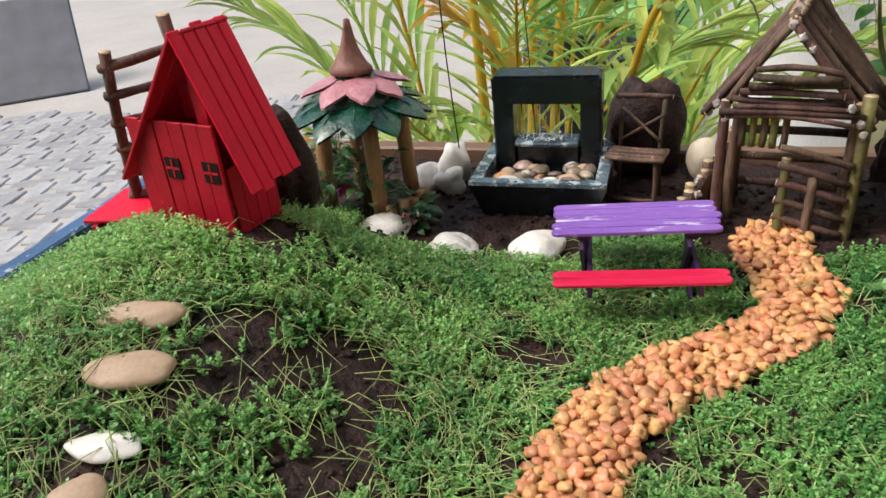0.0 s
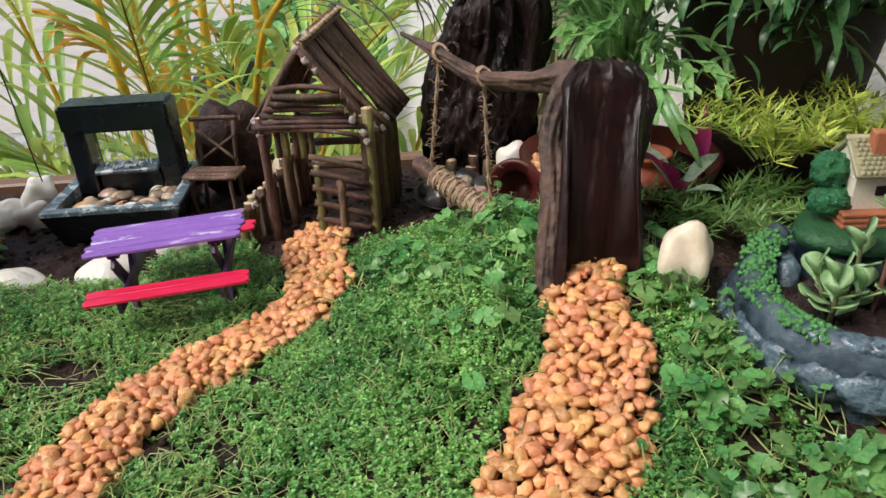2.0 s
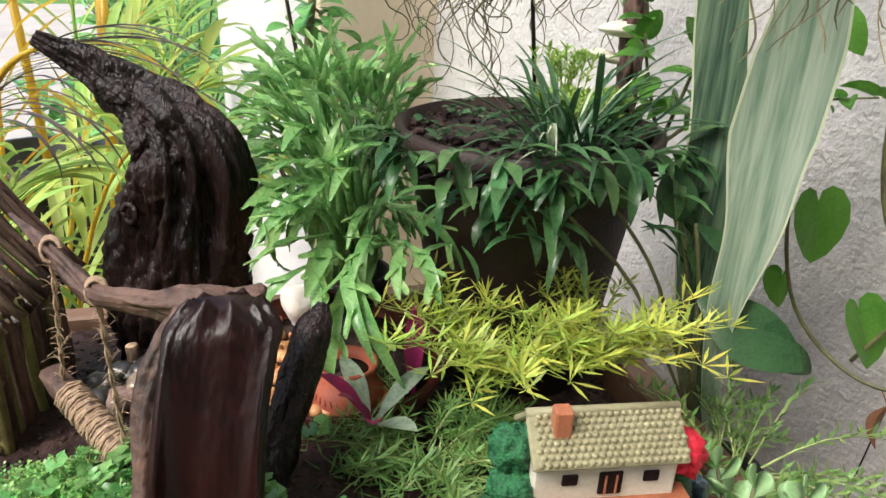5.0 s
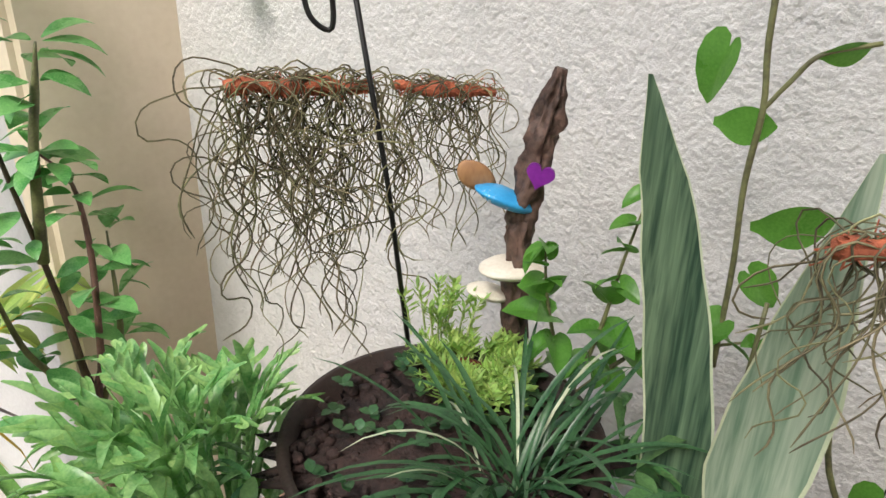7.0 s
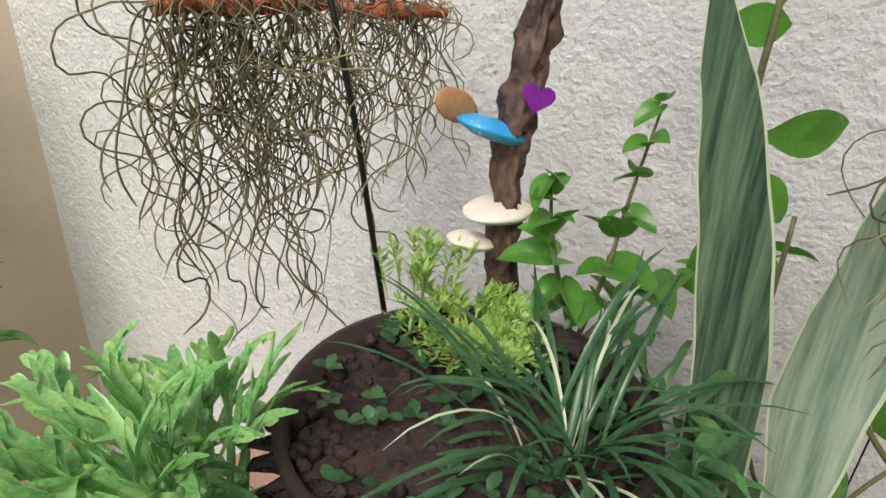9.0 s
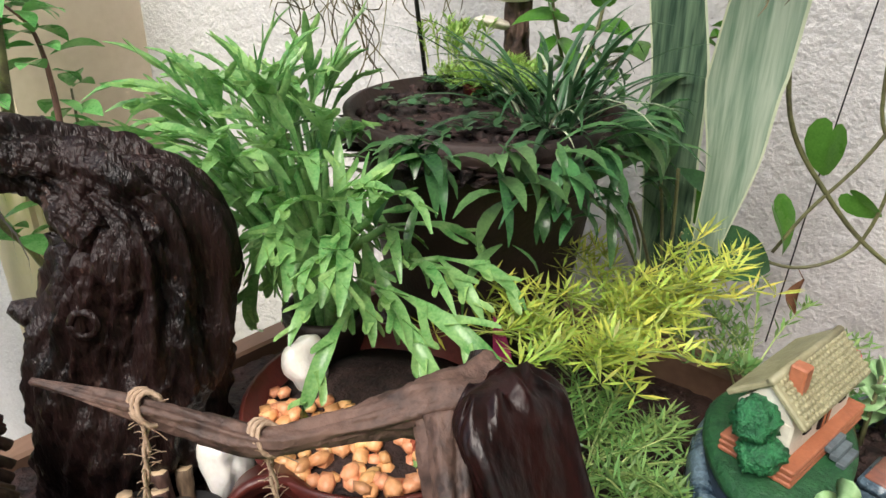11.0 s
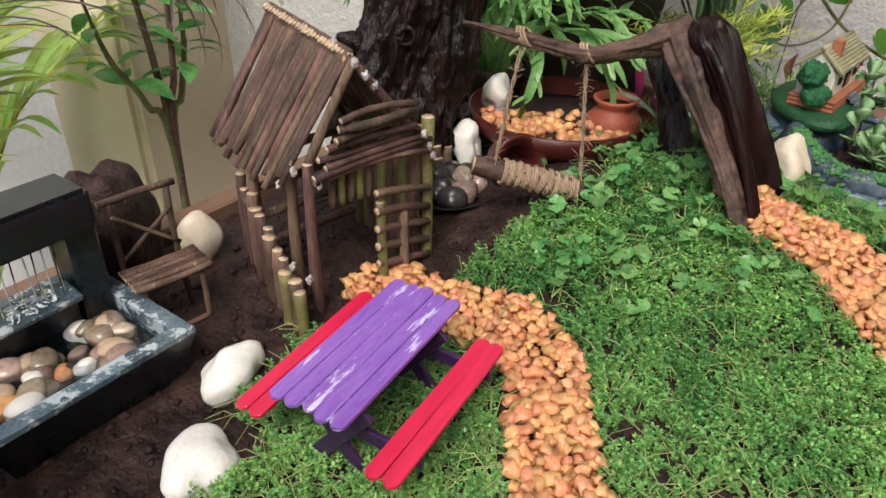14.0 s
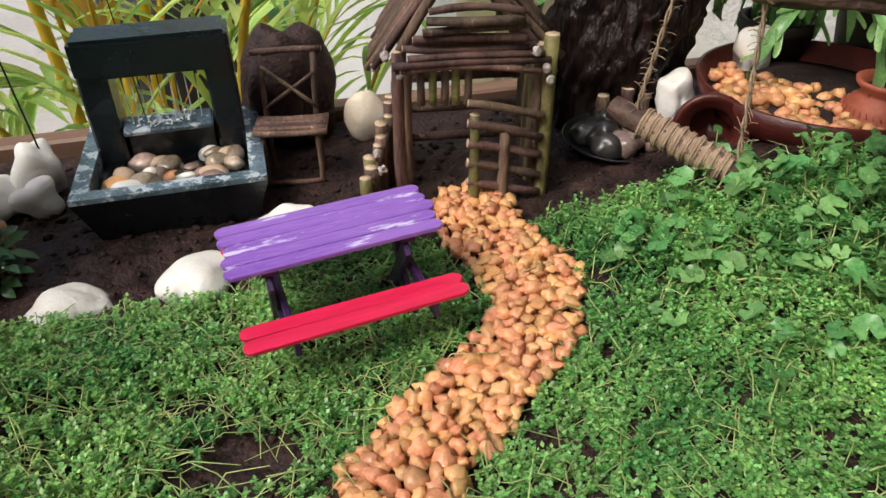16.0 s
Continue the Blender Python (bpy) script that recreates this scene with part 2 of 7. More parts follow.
ASPARAGUS = leafy("yellow_green_needle", (0.74, 0.72, 0.14), (0.30, 0.48, 0.09), rough=0.45, scale=10, through=0.4, island=0.4)
FERN = leafy("light_fern", (0.42, 0.60, 0.16), (0.28, 0.46, 0.10), rough=0.5, scale=40, through=0.4)
DARKLEAF = leafy("dark_green_leaf", (0.065, 0.16, 0.06), (0.022, 0.07, 0.026), rough=0.3, scale=30, through=0.2)
MIDLEAF = leafy("mid_green_leaf", (0.12, 0.27, 0.09), (0.03, 0.10, 0.035), rough=0.3, scale=30, through=0.25, island=0.35)
HEART = leafy("heart_leaf", (0.15, 0.34, 0.055), (0.08, 0.22, 0.03), rough=0.3, scale=30, through=0.4)
SUCC = leafy("succulent_green", (0.46, 0.64, 0.34), (0.27, 0.48, 0.19), rough=0.4, scale=60, through=0.15, island=0.3)
PALM = leafy("palm_leaf", (0.52, 0.66, 0.20), (0.30, 0.48, 0.11), rough=0.4, scale=20, through=0.45, island=0.4)
PALM_Y = leafy("yellow_palm_stalk", (0.72, 0.46, 0.05), (0.55, 0.34, 0.03), rough=0.4, scale=20, through=0.3, island=0.25)
VINE = material("green_brown_vine", (0.19, 0.20, 0.08), (0.08, 0.075, 0.04), rough=0.5, scale=60, bump=0.3)
MOSS_HAIR = material("spanish_moss", (0.26, 0.24, 0.13), (0.12, 0.10, 0.06), rough=0.8, island=0.5)
COIR = material("red_coir", (0.56, 0.155, 0.075), (0.30, 0.09, 0.05), rough=0.9, scale=120, fine=700, bump=1.0)
MAGENTA = leafy("magenta_leaf", (0.50, 0.03, 0.20), (0.28, 0.03, 0.14), rough=0.4, through=0.3)
WATER = bpy.data.materials.new("water")
WATER.use_nodes = True
_b = WATER.node_tree.nodes["Principled BSDF"]
_b.inputs["Base Color"].default_value, _b.inputs["Roughness"].default_value = (0.92, 0.96, 0.97, 1), 0.05
_b.inputs["Transmission Weight"].default_value, _b.inputs["IOR"].default_value = 1.0, 1.33
SOIL_DEEP = material("pot_soil", (0.050, 0.025, 0.021), (0.008, 0.0045, 0.004), rough=0.8, scale=90, fine=400, bump=1.0, depth=0.003)
SANS = leafy("snake_plant", (0.15, 0.23, 0.14), (0.022, 0.055, 0.034), rough=0.35, scale=150, through=0.15, island=0.05, stretch=(1, 1, 0.04))
SANS_EDGE = leafy("snake_plant_margin", (0.62, 0.67, 0.48), (0.48, 0.55, 0.37), rough=0.4, scale=30, through=0.2, island=0.05)
SANS_PALE = leafy("pale_snake_plant", (0.44, 0.52, 0.40), (0.15, 0.25, 0.17), rough=0.35, scale=130, through=0.25, island=0.05, stretch=(1, 1, 0.05))
DRYLEAF = material("dry_brown_leaf", (0.26, 0.12, 0.06), (0.14, 0.06, 0.03), rough=0.8, bump=0.6)
FUNGUS = material("white_bracket_fungus", (0.80, 0.76, 0.66), (0.64, 0.58, 0.48), rough=0.6, scale=60, bump=0.3)
FUNGUS_BLUE = material("blue_painted_shell", (0.05, 0.42, 0.80), (0.03, 0.30, 0.66), rough=0.4, scale=60, bump=0.3, wear_or_lit=(0.75, 0.80, 0.86), wear_or_lit_at=0.62)
VIOLET = material("violet_paint", (0.22, 0.02, 0.30), (0.15, 0.01, 0.22), rough=0.4)
DRY_BLADE = leafy("dry_palm_blade", (0.16, 0.13, 0.12), (0.07, 0.055, 0.06), rough=0.35, scale=30, through=0.15, island=0.3)
FOAM = material("red_plastic", (0.16, 0.008, 0.014), (0.09, 0.005, 0.008), rough=0.4)
GREYBLACK = material("dark_slate", (0.20, 0.20, 0.21), (0.13, 0.13, 0.14), rough=0.7, scale=6, bump=0.3)
FERN_DARK = leafy("green_needle", (0.24, 0.40, 0.12), (0.13, 0.27, 0.07), rough=0.5, scale=20, through=0.35, island=0.35)
PLANTER_D = material("dark_planter_joint", (0.09, 0.13, 0.165), (0.010, 0.020, 0.032), rough=0.35, scale=45, fine=220, bump=0.8, depth=0.003, wear_or_lit=(0.30, 0.36, 0.40), wear_or_lit_at=0.68)
FROTH = material("white_water", (0.85, 0.90, 0.93), (0.60, 0.68, 0.73), rough=0.15, scale=300, fine=900, bump=0.6, coat=0.5)
GLUE = material("milky_glue", (0.62, 0.58, 0.58), (0.40, 0.34, 0.32), rough=0.2, scale=200, bump=0.2, sub=0.4, coat=0.4)


# ---- shapes ----
class Geo:
    """Vertices and faces gathered for one mesh."""

    def __init__(self):
        self.v, self.f = [], []

    def add(self, verts, faces, m=None):
        n = len(self.v)
        self.v += [tuple(m @ Vector(p)) for p in verts] if m else [tuple(p) for p in verts]
        self.f += [tuple(n + i for i in face) for face in faces]
        return self


def mesh_of(name, geo, mat, smooth=True):
    me = bpy.data.meshes.new(name)
    me.from_pydata(geo.v, [], geo.f)
    if smooth:
        me.polygons.foreach_set("use_smooth", [True] * len(me.polygons))
    me.materials.append(mat)
    me.update()
    return me


def part(name, geo, mat, parent=None, label="", smooth=True):
    ob = new(name, mesh_of(name, geo, mat, smooth))
    if parent:
        ob.parent = parent
    if label:
        ob["label"] = label
    return ob


def thing(name, place, label, category, group="", kind="", turn=0.0):
    ob = new(name)
    ob.empty_display_size = 0.01
    ob.matrix_world = pose(*place, 0, 0, turn)
    return tagged(ob, label, category, group, kind)


def of_bm(bm):
    g = Geo()
    bm.verts.ensure_lookup_table()
    g.v = [tuple(v.co) for v in bm.verts]
    g.f = [tuple(v.index for v in f.verts) for f in bm.faces]
    bm.free()
    return g


BOXES = {}


def box(size, m=None, bevel=0.0006, segs=1, geo=None):
    """A bevelled box, centred at the pose m."""
    key = (tuple(round(s, 5) for s in size), bevel, segs)
    if key not in BOXES:
        bm = bmesh.new()
        bmesh.ops.create_cube(bm, size=1, matrix=Matrix.Diagonal((*size, 1)))
        if bevel:
            bmesh.ops.bevel(bm, geom=bm.edges[:], offset=bevel, segments=segs, affect="EDGES")
        bm.verts.index_update()
        BOXES[key] = of_bm(bm)
    g = geo or Geo()
    return g.add(BOXES[key].v, BOXES[key].f, m)


def tube(points, radii, seg=8, geo=None, lump=0.0, seed=0, caps=True, squash=1.0):
    """A tube along points with a radius at each, lumpy by noise."""
    g = geo or Geo()
    pts = [Vector(p) for p in points]
    if not isinstance(radii, (list, tuple)):
        radii = [radii] * len(pts)
    verts, faces = [], []
    side = None
    for i, p in enumerate(pts):
        d = (pts[min(i + 1, len(pts) - 1)] - pts[max(i - 1, 0)]).normalized()
        if side is None:
            side = d.orthogonal().normalized()
        side = (side - d * side.dot(d)).normalized()
        up = d.cross(side)
        for k in range(seg):
            a = 2 * math.pi * k / seg
            r = radii[i]
            if lump:
                r *= 1 + lump * noise.noise(Vector((math.cos(a) * 1.3 + seed * 7.1, math.sin(a) * 1.3, 5.5 * i / max(1, len(pts) - 1) + seed)))
            verts.append(p + side * math.cos(a) * r + up * math.sin(a) * r * squash)
    for i in range(len(pts) - 1):
        for k in range(seg):
            a, b = i * seg + k, i * seg + (k + 1) % seg
            faces.append((a, b, b + seg, a + seg))
    if caps:
        faces.append(tuple(range(seg))[::-1])
        faces.append(tuple(len(verts) - seg + k for k in range(seg)))
    return g.add(verts, faces)


def gnarl(points, radii, seg=40, seed=0, rough=0.30, squash=1.0, grain=18.0, geo=None, swell=0.30, wide=None, blocks=0.45):
    """Weathered wood along a dense path: swelling, with cracks and ridges that run with the grain."""
    g = geo or Geo()
    pts = [Vector(p) for p in points]
    verts, faces = [], []
    side, s = None, 0.0
    for i, p in enumerate(pts):
        d = (pts[min(i + 1, len(pts) - 1)] - pts[max(i - 1, 0)]).normalized()
        if i:
            s += (p - pts[i - 1]).length
        if side is None:
            side = d.orthogonal().normalized()
        side = (side - d * side.dot(d)).normalized()
        up = d.cross(side)
        for k in range(seg):
            a = 2 * math.pi * k / seg
            c, e = math.cos(a), math.sin(a)
            n1 = noise.noise(Vector((c * 1.1 + seed, e * 1.1, s * grain)))
            # broken blocks and hollows, then cracks along the grain
            n2 = noise.noise(Vector((c * 2.0, e * 2.0 + seed, s * grain * 2.6)))
            block = max(-1, min(1, n2 * 5)) * 0.5
            crack = noise.turbulence(Vector((c * 2.6 + seed, e * 2.6, s * grain * 1.6)), 4, True)
            fine = noise.noise(Vector((c * 9 + seed, e * 9, s * grain * 9))) + 0.7 * noise.noise(Vector((c * 24, e * 24 + seed, s * grain * 22)))
            r = radii[i] * (1 + swell * n1 + rough * (blocks * block + 0.45 - crack * 0.9) + 0.04 * fine)
            o = side * c * r + up * e * r * squash
            if wide:
                o += wide[0] * (o.dot(wide[0]) * (wide[1] - 1))
            verts.append(p + o)
    for i in range(len(pts) - 1):
        for k in range(seg):
            a, b = i * seg + k, i * seg + (k + 1) % seg
            faces.append((a, b, b + seg, a + seg))
    faces.append(tuple(range(seg))[::-1])
    faces.append(tuple(len(verts) - seg + k for k in range(seg)))
    return g.add(verts, faces)


def finger(points, widths, thick, normal, geo=None):
    """A fleshy leaf: a lens-shaped section swept along points, its face towards normal."""
    g = geo or Geo()
    pts = [Vector(p) for p in points]
    verts, faces = [], []
    for i, p in enumerate(pts):
        d = (pts[min(i + 1, len(pts) - 1)] - pts[max(i - 1, 0)]).normalized()
        n = (normal - d * normal.dot(d)).normalized()
        w = d.cross(n) * widths[i] / 2
        h = min(thick, widths[i] * 0.5)
        verts += [p - w + n * h * 0.25, p + n * h * 0.1, p + w + n * h * 0.25, p - n * h]
    for i in range(len(pts) - 1):
        for k in range(4):
            a, b = i * 4 + k, i * 4 + (k + 1) % 4
            faces.append((a, b, b + 4, a + 4))
    faces += [(3, 2, 1, 0), tuple(len(verts) - 4 + k for k in range(4))]
    return g.add(verts, faces)


def ribbon(points, widths, fold, normal, geo=None):
    """A thin leaf swept along points, folded up a little at both sides."""
    g = geo or Geo()
    pts = [Vector(p) for p in points]
    verts, faces = [], []
    for i, p in enumerate(pts):
        d = (pts[min(i + 1, len(pts) - 1)] - pts[max(i - 1, 0)]).normalized()
        n = (normal - d * normal.dot(d)).normalized()
        w = d.cross(n) * widths[i] / 2
        e = n * widths[i] * 0.5 * fold
        verts += [p - w + e, p, p + w + e]
    for i in range(len(pts) - 1):
        a = i * 3
        faces += [(a, a + 1, a + 4, a + 3), (a + 1, a + 2, a + 5, a + 4)]
    return g.add(verts, faces)


def smooth_path(points, steps=6):
    """A Catmull-Rom path through points."""
    p = [Vector(q) for q in points]
    p = [2 * p[0] - p[1]] + p + [2 * p[-1] - p[-2]]
    out = []
    for i in range(1, len(p) - 2):
        for s in range(steps):
            t = s / steps
            out.append(0.5 * (2 * p[i] + (p[i + 1] - p[i - 1]) * t + (2 * p[i - 1] - 5 * p[i] + 4 * p[i + 1] - p[i + 2]) * t * t
                              + (3 * p[i] - p[i - 1] - 3 * p[i + 1] + p[i + 2]) * t ** 3))
    return out + [p[-2]]


def blend(values, steps):
    """Values spread along a smooth_path of that many steps."""
    out = []
    for a, b in zip(values, values[1:]):
        out += [a + (b - a) * s / steps for s in range(steps)]
    return out + [values[-1]]


SPHERES = {}


def blob(radii, level=3, amp=0.15, freq=1.2, seed=0, m=None, geo=None, fine=0.0):
    """A rounded lump: an icosphere pushed in and out by noise."""
    if level not in SPHERES:
        bm = bmesh.new()
        bmesh.ops.create_icosphere(bm, subdivisions=level, radius=1)
        bm.verts.index_update()
        SPHERES[level] = of_bm(bm)
    s = SPHERES[level]
    verts = []
    for p in s.v:
        p = Vector(p)
        k = 1 + amp * noise.noise(p * freq + Vector((seed * 3.7, seed * 1.3, -seed)))
        if fine:
            k += fine * noise.noise(p * freq * 5 + Vector((seed, 4.2, seed)))
        verts.append(Vector((p.x * radii[0], p.y * radii[1], p.z * radii[2])) * k)
    g = geo or Geo()
    return g.add(verts, s.f, m)


def blade(length, width, bend=0.3, fold=0.15, n=5, tip=0.02, belly=0.4, m=None, geo=None, twist=0.0, base=0.15):
    """A leaf along +y from the origin, three vertices across, bent down towards its tip."""
    g = geo or Geo()
    verts, faces = [], []
    y = z = 0.0
    for i in range(n + 1):
        t = i / n
        w = width * max(tip, (math.sin(math.pi * min(1.0, t ** (0.5 / max(belly, 0.05)) if belly != 0.5 else t)) ** 0.8) if 0 < t < 1 else (base if t == 0 else tip)) / 2
        a = bend * t * t * 1.5
        if i:
            y += length / n * math.cos(a)
            z -= length / n * math.sin(a)
        tw = twist * t
        c, s = math.cos(tw), math.sin(tw)
        verts += [(-w * c, y, z + w * fold - w * s), (0, y, z), (w * c, y, z + w * fold + w * s)]
    for i in range(n):
        a = i * 3
        faces += [(a, a + 1, a + 4, a + 3), (a + 1, a + 2, a + 5, a + 4)]
    return g.add(verts, faces, m)


def aim(p, d, roll=0.0):
    """A pose at p whose +y points along d."""
    d = Vector(d).normalized()
    q = d.to_track_quat("Y", "Z")
    return Matrix.Translation(p) @ q.to_matrix().to_4x4() @ Matrix.Rotation(roll, 4, "Y")


def lathe(profile, seg=32, geo=None, m=None, wob=0.0, seed=0):
    """A turned shape from (radius, height) pairs."""
    g = geo or Geo()
    verts, faces = [], []
    for r, z in profile:
        for k in range(seg):
            a = 2 * math.pi * k / seg
            q = r * (1 + wob * noise.noise(Vector((math.cos(a), math.sin(a), z * 20 + seed))))
            verts.append((q * math.cos(a), q * math.sin(a), z))
    for i in range(len(profile) - 1):
        for k in range(seg):
            a, b = i * seg + k, i * seg + (k + 1) % seg
            faces.append((a, b, b + seg, a + seg))
    if profile[0][0] > 1e-5:
        faces.append(tuple(range(seg))[::-1])
    if profile[-1][0] > 1e-5:
        faces.append(tuple(len(verts) - seg + k for k in range(seg)))
    return g.add(verts, faces, m)


def stick(a, b, r, name="stick", parent=None, mat=None, seed=0, bow=0.03, seg=7, label=""):
    """A natural twig from a to b: slightly bowed, knotty, with pale cut ends."""
    a, b = Vector(a), Vector(b)
    rnd = random.Random(seed)
    d = b - a
    o = d.orthogonal().normalized() * d.length * bow * rnd.uniform(-1, 1)
    o.rotate(Matrix.Rotation(rnd.uniform(0, 6.28), 3, d.normalized()))
    pts = [a.lerp(b, t) + o * math.sin(math.pi * t) for t in (0, 0.2, 0.4, 0.6, 0.8, 1)]
    k = rnd.uniform(0.85, 1.1)
    g = tube(pts, [r * k, r * 1.02, r * rnd.uniform(0.92, 1.1), r, r * rnd.uniform(0.92, 1.08), r / k], seg, lump=0.25, seed=seed)
    ob = part(name, g, mat or TWIG, parent, label)
    ob.data.materials.append(CUT)
    ob.data.polygons[-1].material_index = ob.data.polygons[-2].material_index = 1
    return ob


# ---- the lie of the land ----
def ground(x, y):
    z = 0.05
    hill = 0.085 * math.exp(-0.5 * (((x + 0.13) / (0.085 if x < -0.13 else 0.072)) ** 2 + ((y - 0.39) / (0.10 if y < 0.39 else 0.080)) ** 2))
    z += hill if hill < 0.055 else 0.055 + (hill - 0.055) * 0.55
    z += 0.055 * math.exp(-0.5 * (((x - 0.36) / 0.10) ** 2 + ((y - 0.31) / 0.12) ** 2))
    return z


def rough_ground(x, y):
    return ground(x, y) + 0.004 * noise.noise(Vector((x * 25, y * 25, 0))) + 0.0022 * noise.noise(Vector((x * 110, y * 110, 3))) + 0.0014 * noise.noise(Vector((x * 260, y * 260, 6)))


# the tray's own axes: its near right corner, along its front to the left, and to its back
TRAY = Vector((0.55, 0.073, 0))
T_LEFT, T_BACK = Vector((-0.974, 0.225, 0)), Vector((0.225, 0.974, 0))
T_LONG, T_DEEP = 0.92, 0.47


def tray(a, b, z=0.0):
    return TRAY + T_LEFT * a + T_BACK * b + Vector((0, 0, z))


# ---- the setting ----
FLOOR_Z, YARD_Z = -0.12, -1.1


def slab(name, x0, x1, y0, y1, z0, z1, mat, label, category, bevel=0.004):
    g = box((x1 - x0, y1 - y0, z1 - z0), pose((x0 + x1) / 2, (y0 + y1) / 2, (z0 + z1) / 2), bevel)
    return tagged(part(name, g, mat, smooth=False), label, category, kind="structure")


# yard ground to the horizon, the pale concrete of the drive and the lawn laid on it
slab("ground", -400, 400, -300, 500, YARD_Z - 0.5, YARD_Z, LAWN, "green lawn reaching to the horizon", "ground", 0)
slab("pavement", -9.0, -1.38, 0.9, 5.1, YARD_Z, YARD_Z + 0.034, CONCRETE, "pale concrete bed under grey pavers", "pavement", 0)
slab("road", -12.0, 0.75, 1.0, 16.0, YARD_Z, YARD_Z + 0.026, CONCRETE, "smooth pale concrete drive", "road", 0)
# porch ledge that carries the tray and the pots
slab("floor", -0.46, 3.2, -2.5, 0.66, FLOOR_Z - 1.0, FLOOR_Z, GRANITE, "brown polished ledge under the planting tray", "floor")
slab("floor_ledge", 0.62, 3.2, 0.66, 0.80, FLOOR_Z - 1.0, FLOOR_Z - 0.004, GRANITE, "brown polished ledge under the column", "floor")
# plastered wall behind the pots and the beige column at its end
wall = part("wall_east", box((0.12, 3.60, 4.2), pose(0.86, 1.00, FLOOR_Z + 1.1), 0.004), WALL, smooth=False)
tagged(wall, "white wall in coarse trowelled plaster", "wall", kind="structure")
wall2 = part("wall_south", box((2.3, 0.12, 3.2), pose(2.07, 0.236, FLOOR_Z + 1.6), 0.004), WALL, smooth=False)
tagged(wall2, "white plastered wall turning away from the ledge", "wall", kind="structure")
col = part("column", box((0.19, 0.26, 4.2), pose(0.752, 1.194, FLOOR_Z + 1.1, 0, 0, -14), 0.012, 3), BEIGE, smooth=False)
tagged(col, "beige plastered porch column with rounded edges", "column", kind="structure")
# porch wall behind the camera, and an unseen roof sized to cut skylight
back = part("wall_west", box((6.0, 0.15, 3.4), pose(0.6, -2.5, FLOOR_Z + 1.7), 0.004), WALL, smooth=False)
tagged(back, "white plastered house wall", "wall", kind="structure")
side_wall = part("wall_porch", box((0.12, 2.68, 3.2), pose(3.28, -1.155, FLOOR_Z + 1.6), 0.004), WALL, smooth=False)
tagged(side_wall, "white plastered wall closing the porch", "wall", kind="structure")
# unseen wall added to keep light from the left off the porch side
blocking_wall = part("wall_light_block", box((0.12, 2.36, 3.2), pose(-1.70, -1.24, FLOOR_Z + 1.6 - 1.0), 0.004), WALL, smooth=False)
tagged(blocking_wall, "unseen white plastered wall, added to block light from the left", "wall", kind="structure")
# added roof slab: its edges decide where sky and sun are blocked
roof = part("ceiling", box((3.88, 2.82, 0.15), pose(1.34, -1.11, FLOOR_Z + 2.4), 0.004), BEIGE, smooth=False)
tagged(roof, "plain unseen porch ceiling, sized to shade the wall side", "ceiling", kind="structure")


def make_soil():
    g = Geo()
    nu, nv = 300, 160
    verts, faces = [], []
    for j in range(nv + 1):
        for i in range(nu + 1):
            p = tray(0.004 + (T_LONG - 0.008) * i / nu, 0.004 + (T_DEEP - 0.008) * j / nv)
            verts.append((p.x, p.y, rough_ground(p.x, p.y)))
    for j in range(nv):
        for i in range(nu):
            a = j * (nu + 1) + i
            faces.append((a, a + nu + 1, a + nu + 2, a + 1))
    g.add(verts, faces)
    ob = part("soil", g, SOIL)
    tagged(ob, "dark wet clumpy soil filling the tray", "soil", kind="structure")


make_soil()


def make_tray():
    t = thing("planting_tray", tuple(tray(0, 0, FLOOR_Z)), "brown wooden planting tray with one worn blue end", "planter box")
    inv = t.matrix_world.inverted()
    z = math.degrees(math.atan2(-0.225, 0.974))

    def rail(name, a, b, la, lb, mat, top):
        c = inv @ tray(a, b, 0)
        h = top - FLOOR_Z
        part(name, box((la, lb, h), Matrix.Translation((c.x, c.y, h / 2)) @ Matrix.Rotation(radians(z), 4, "Z"), 0.002), mat, t, smooth=False)

    rail("front_board", T_LONG / 2, -0.009, T_LONG + 0.036, 0.018, WOOD, 0.062)
    rail("back_board", T_LONG / 2, T_DEEP + 0.009, T_LONG + 0.036, 0.018, WOOD, 0.060)
    rail("right_board", -0.012, T_DEEP / 2 + 0.01, 0.022, T_DEEP + 0.05, WOOD, 0.072)
    rail("left_board", T_LONG + 0.010, T_DEEP / 2, 0.018, T_DEEP - 0.002, BLUE, 0.066)


make_tray()


# ---- the picnic table ----
def paddle(length, width, thick, m, geo=None):
    """A craft stick: a flat bar along x with round ends."""
    g = geo or Geo()
    r, out = width / 2, []
    for k in range(7):
        a = -math.pi / 2 + math.pi * k / 6
        out.append((length / 2 - r + r * math.cos(a), r * math.sin(a)))
    for k in range(7):
        a = math.pi / 2 + math.pi * k / 6
        out.append((-length / 2 + r + r * math.cos(a), r * math.sin(a)))
    n = len(out)
    e = 0.0003
    verts = [(x, y, -thick / 2) for x, y in out] + [(x, y, thick / 2 - e) for x, y in out] + [(x * 0.995, y * 0.93, thick / 2) for x, y in out]
    faces = [tuple(range(n))[::-1], tuple(range(2 * n, 3 * n))]
    for s in (0, n):
        faces += [(s + k, s + (k + 1) % n, s + n + (k + 1) % n, s + n + k) for k in range(n)]
    return g.add(verts, faces, m)


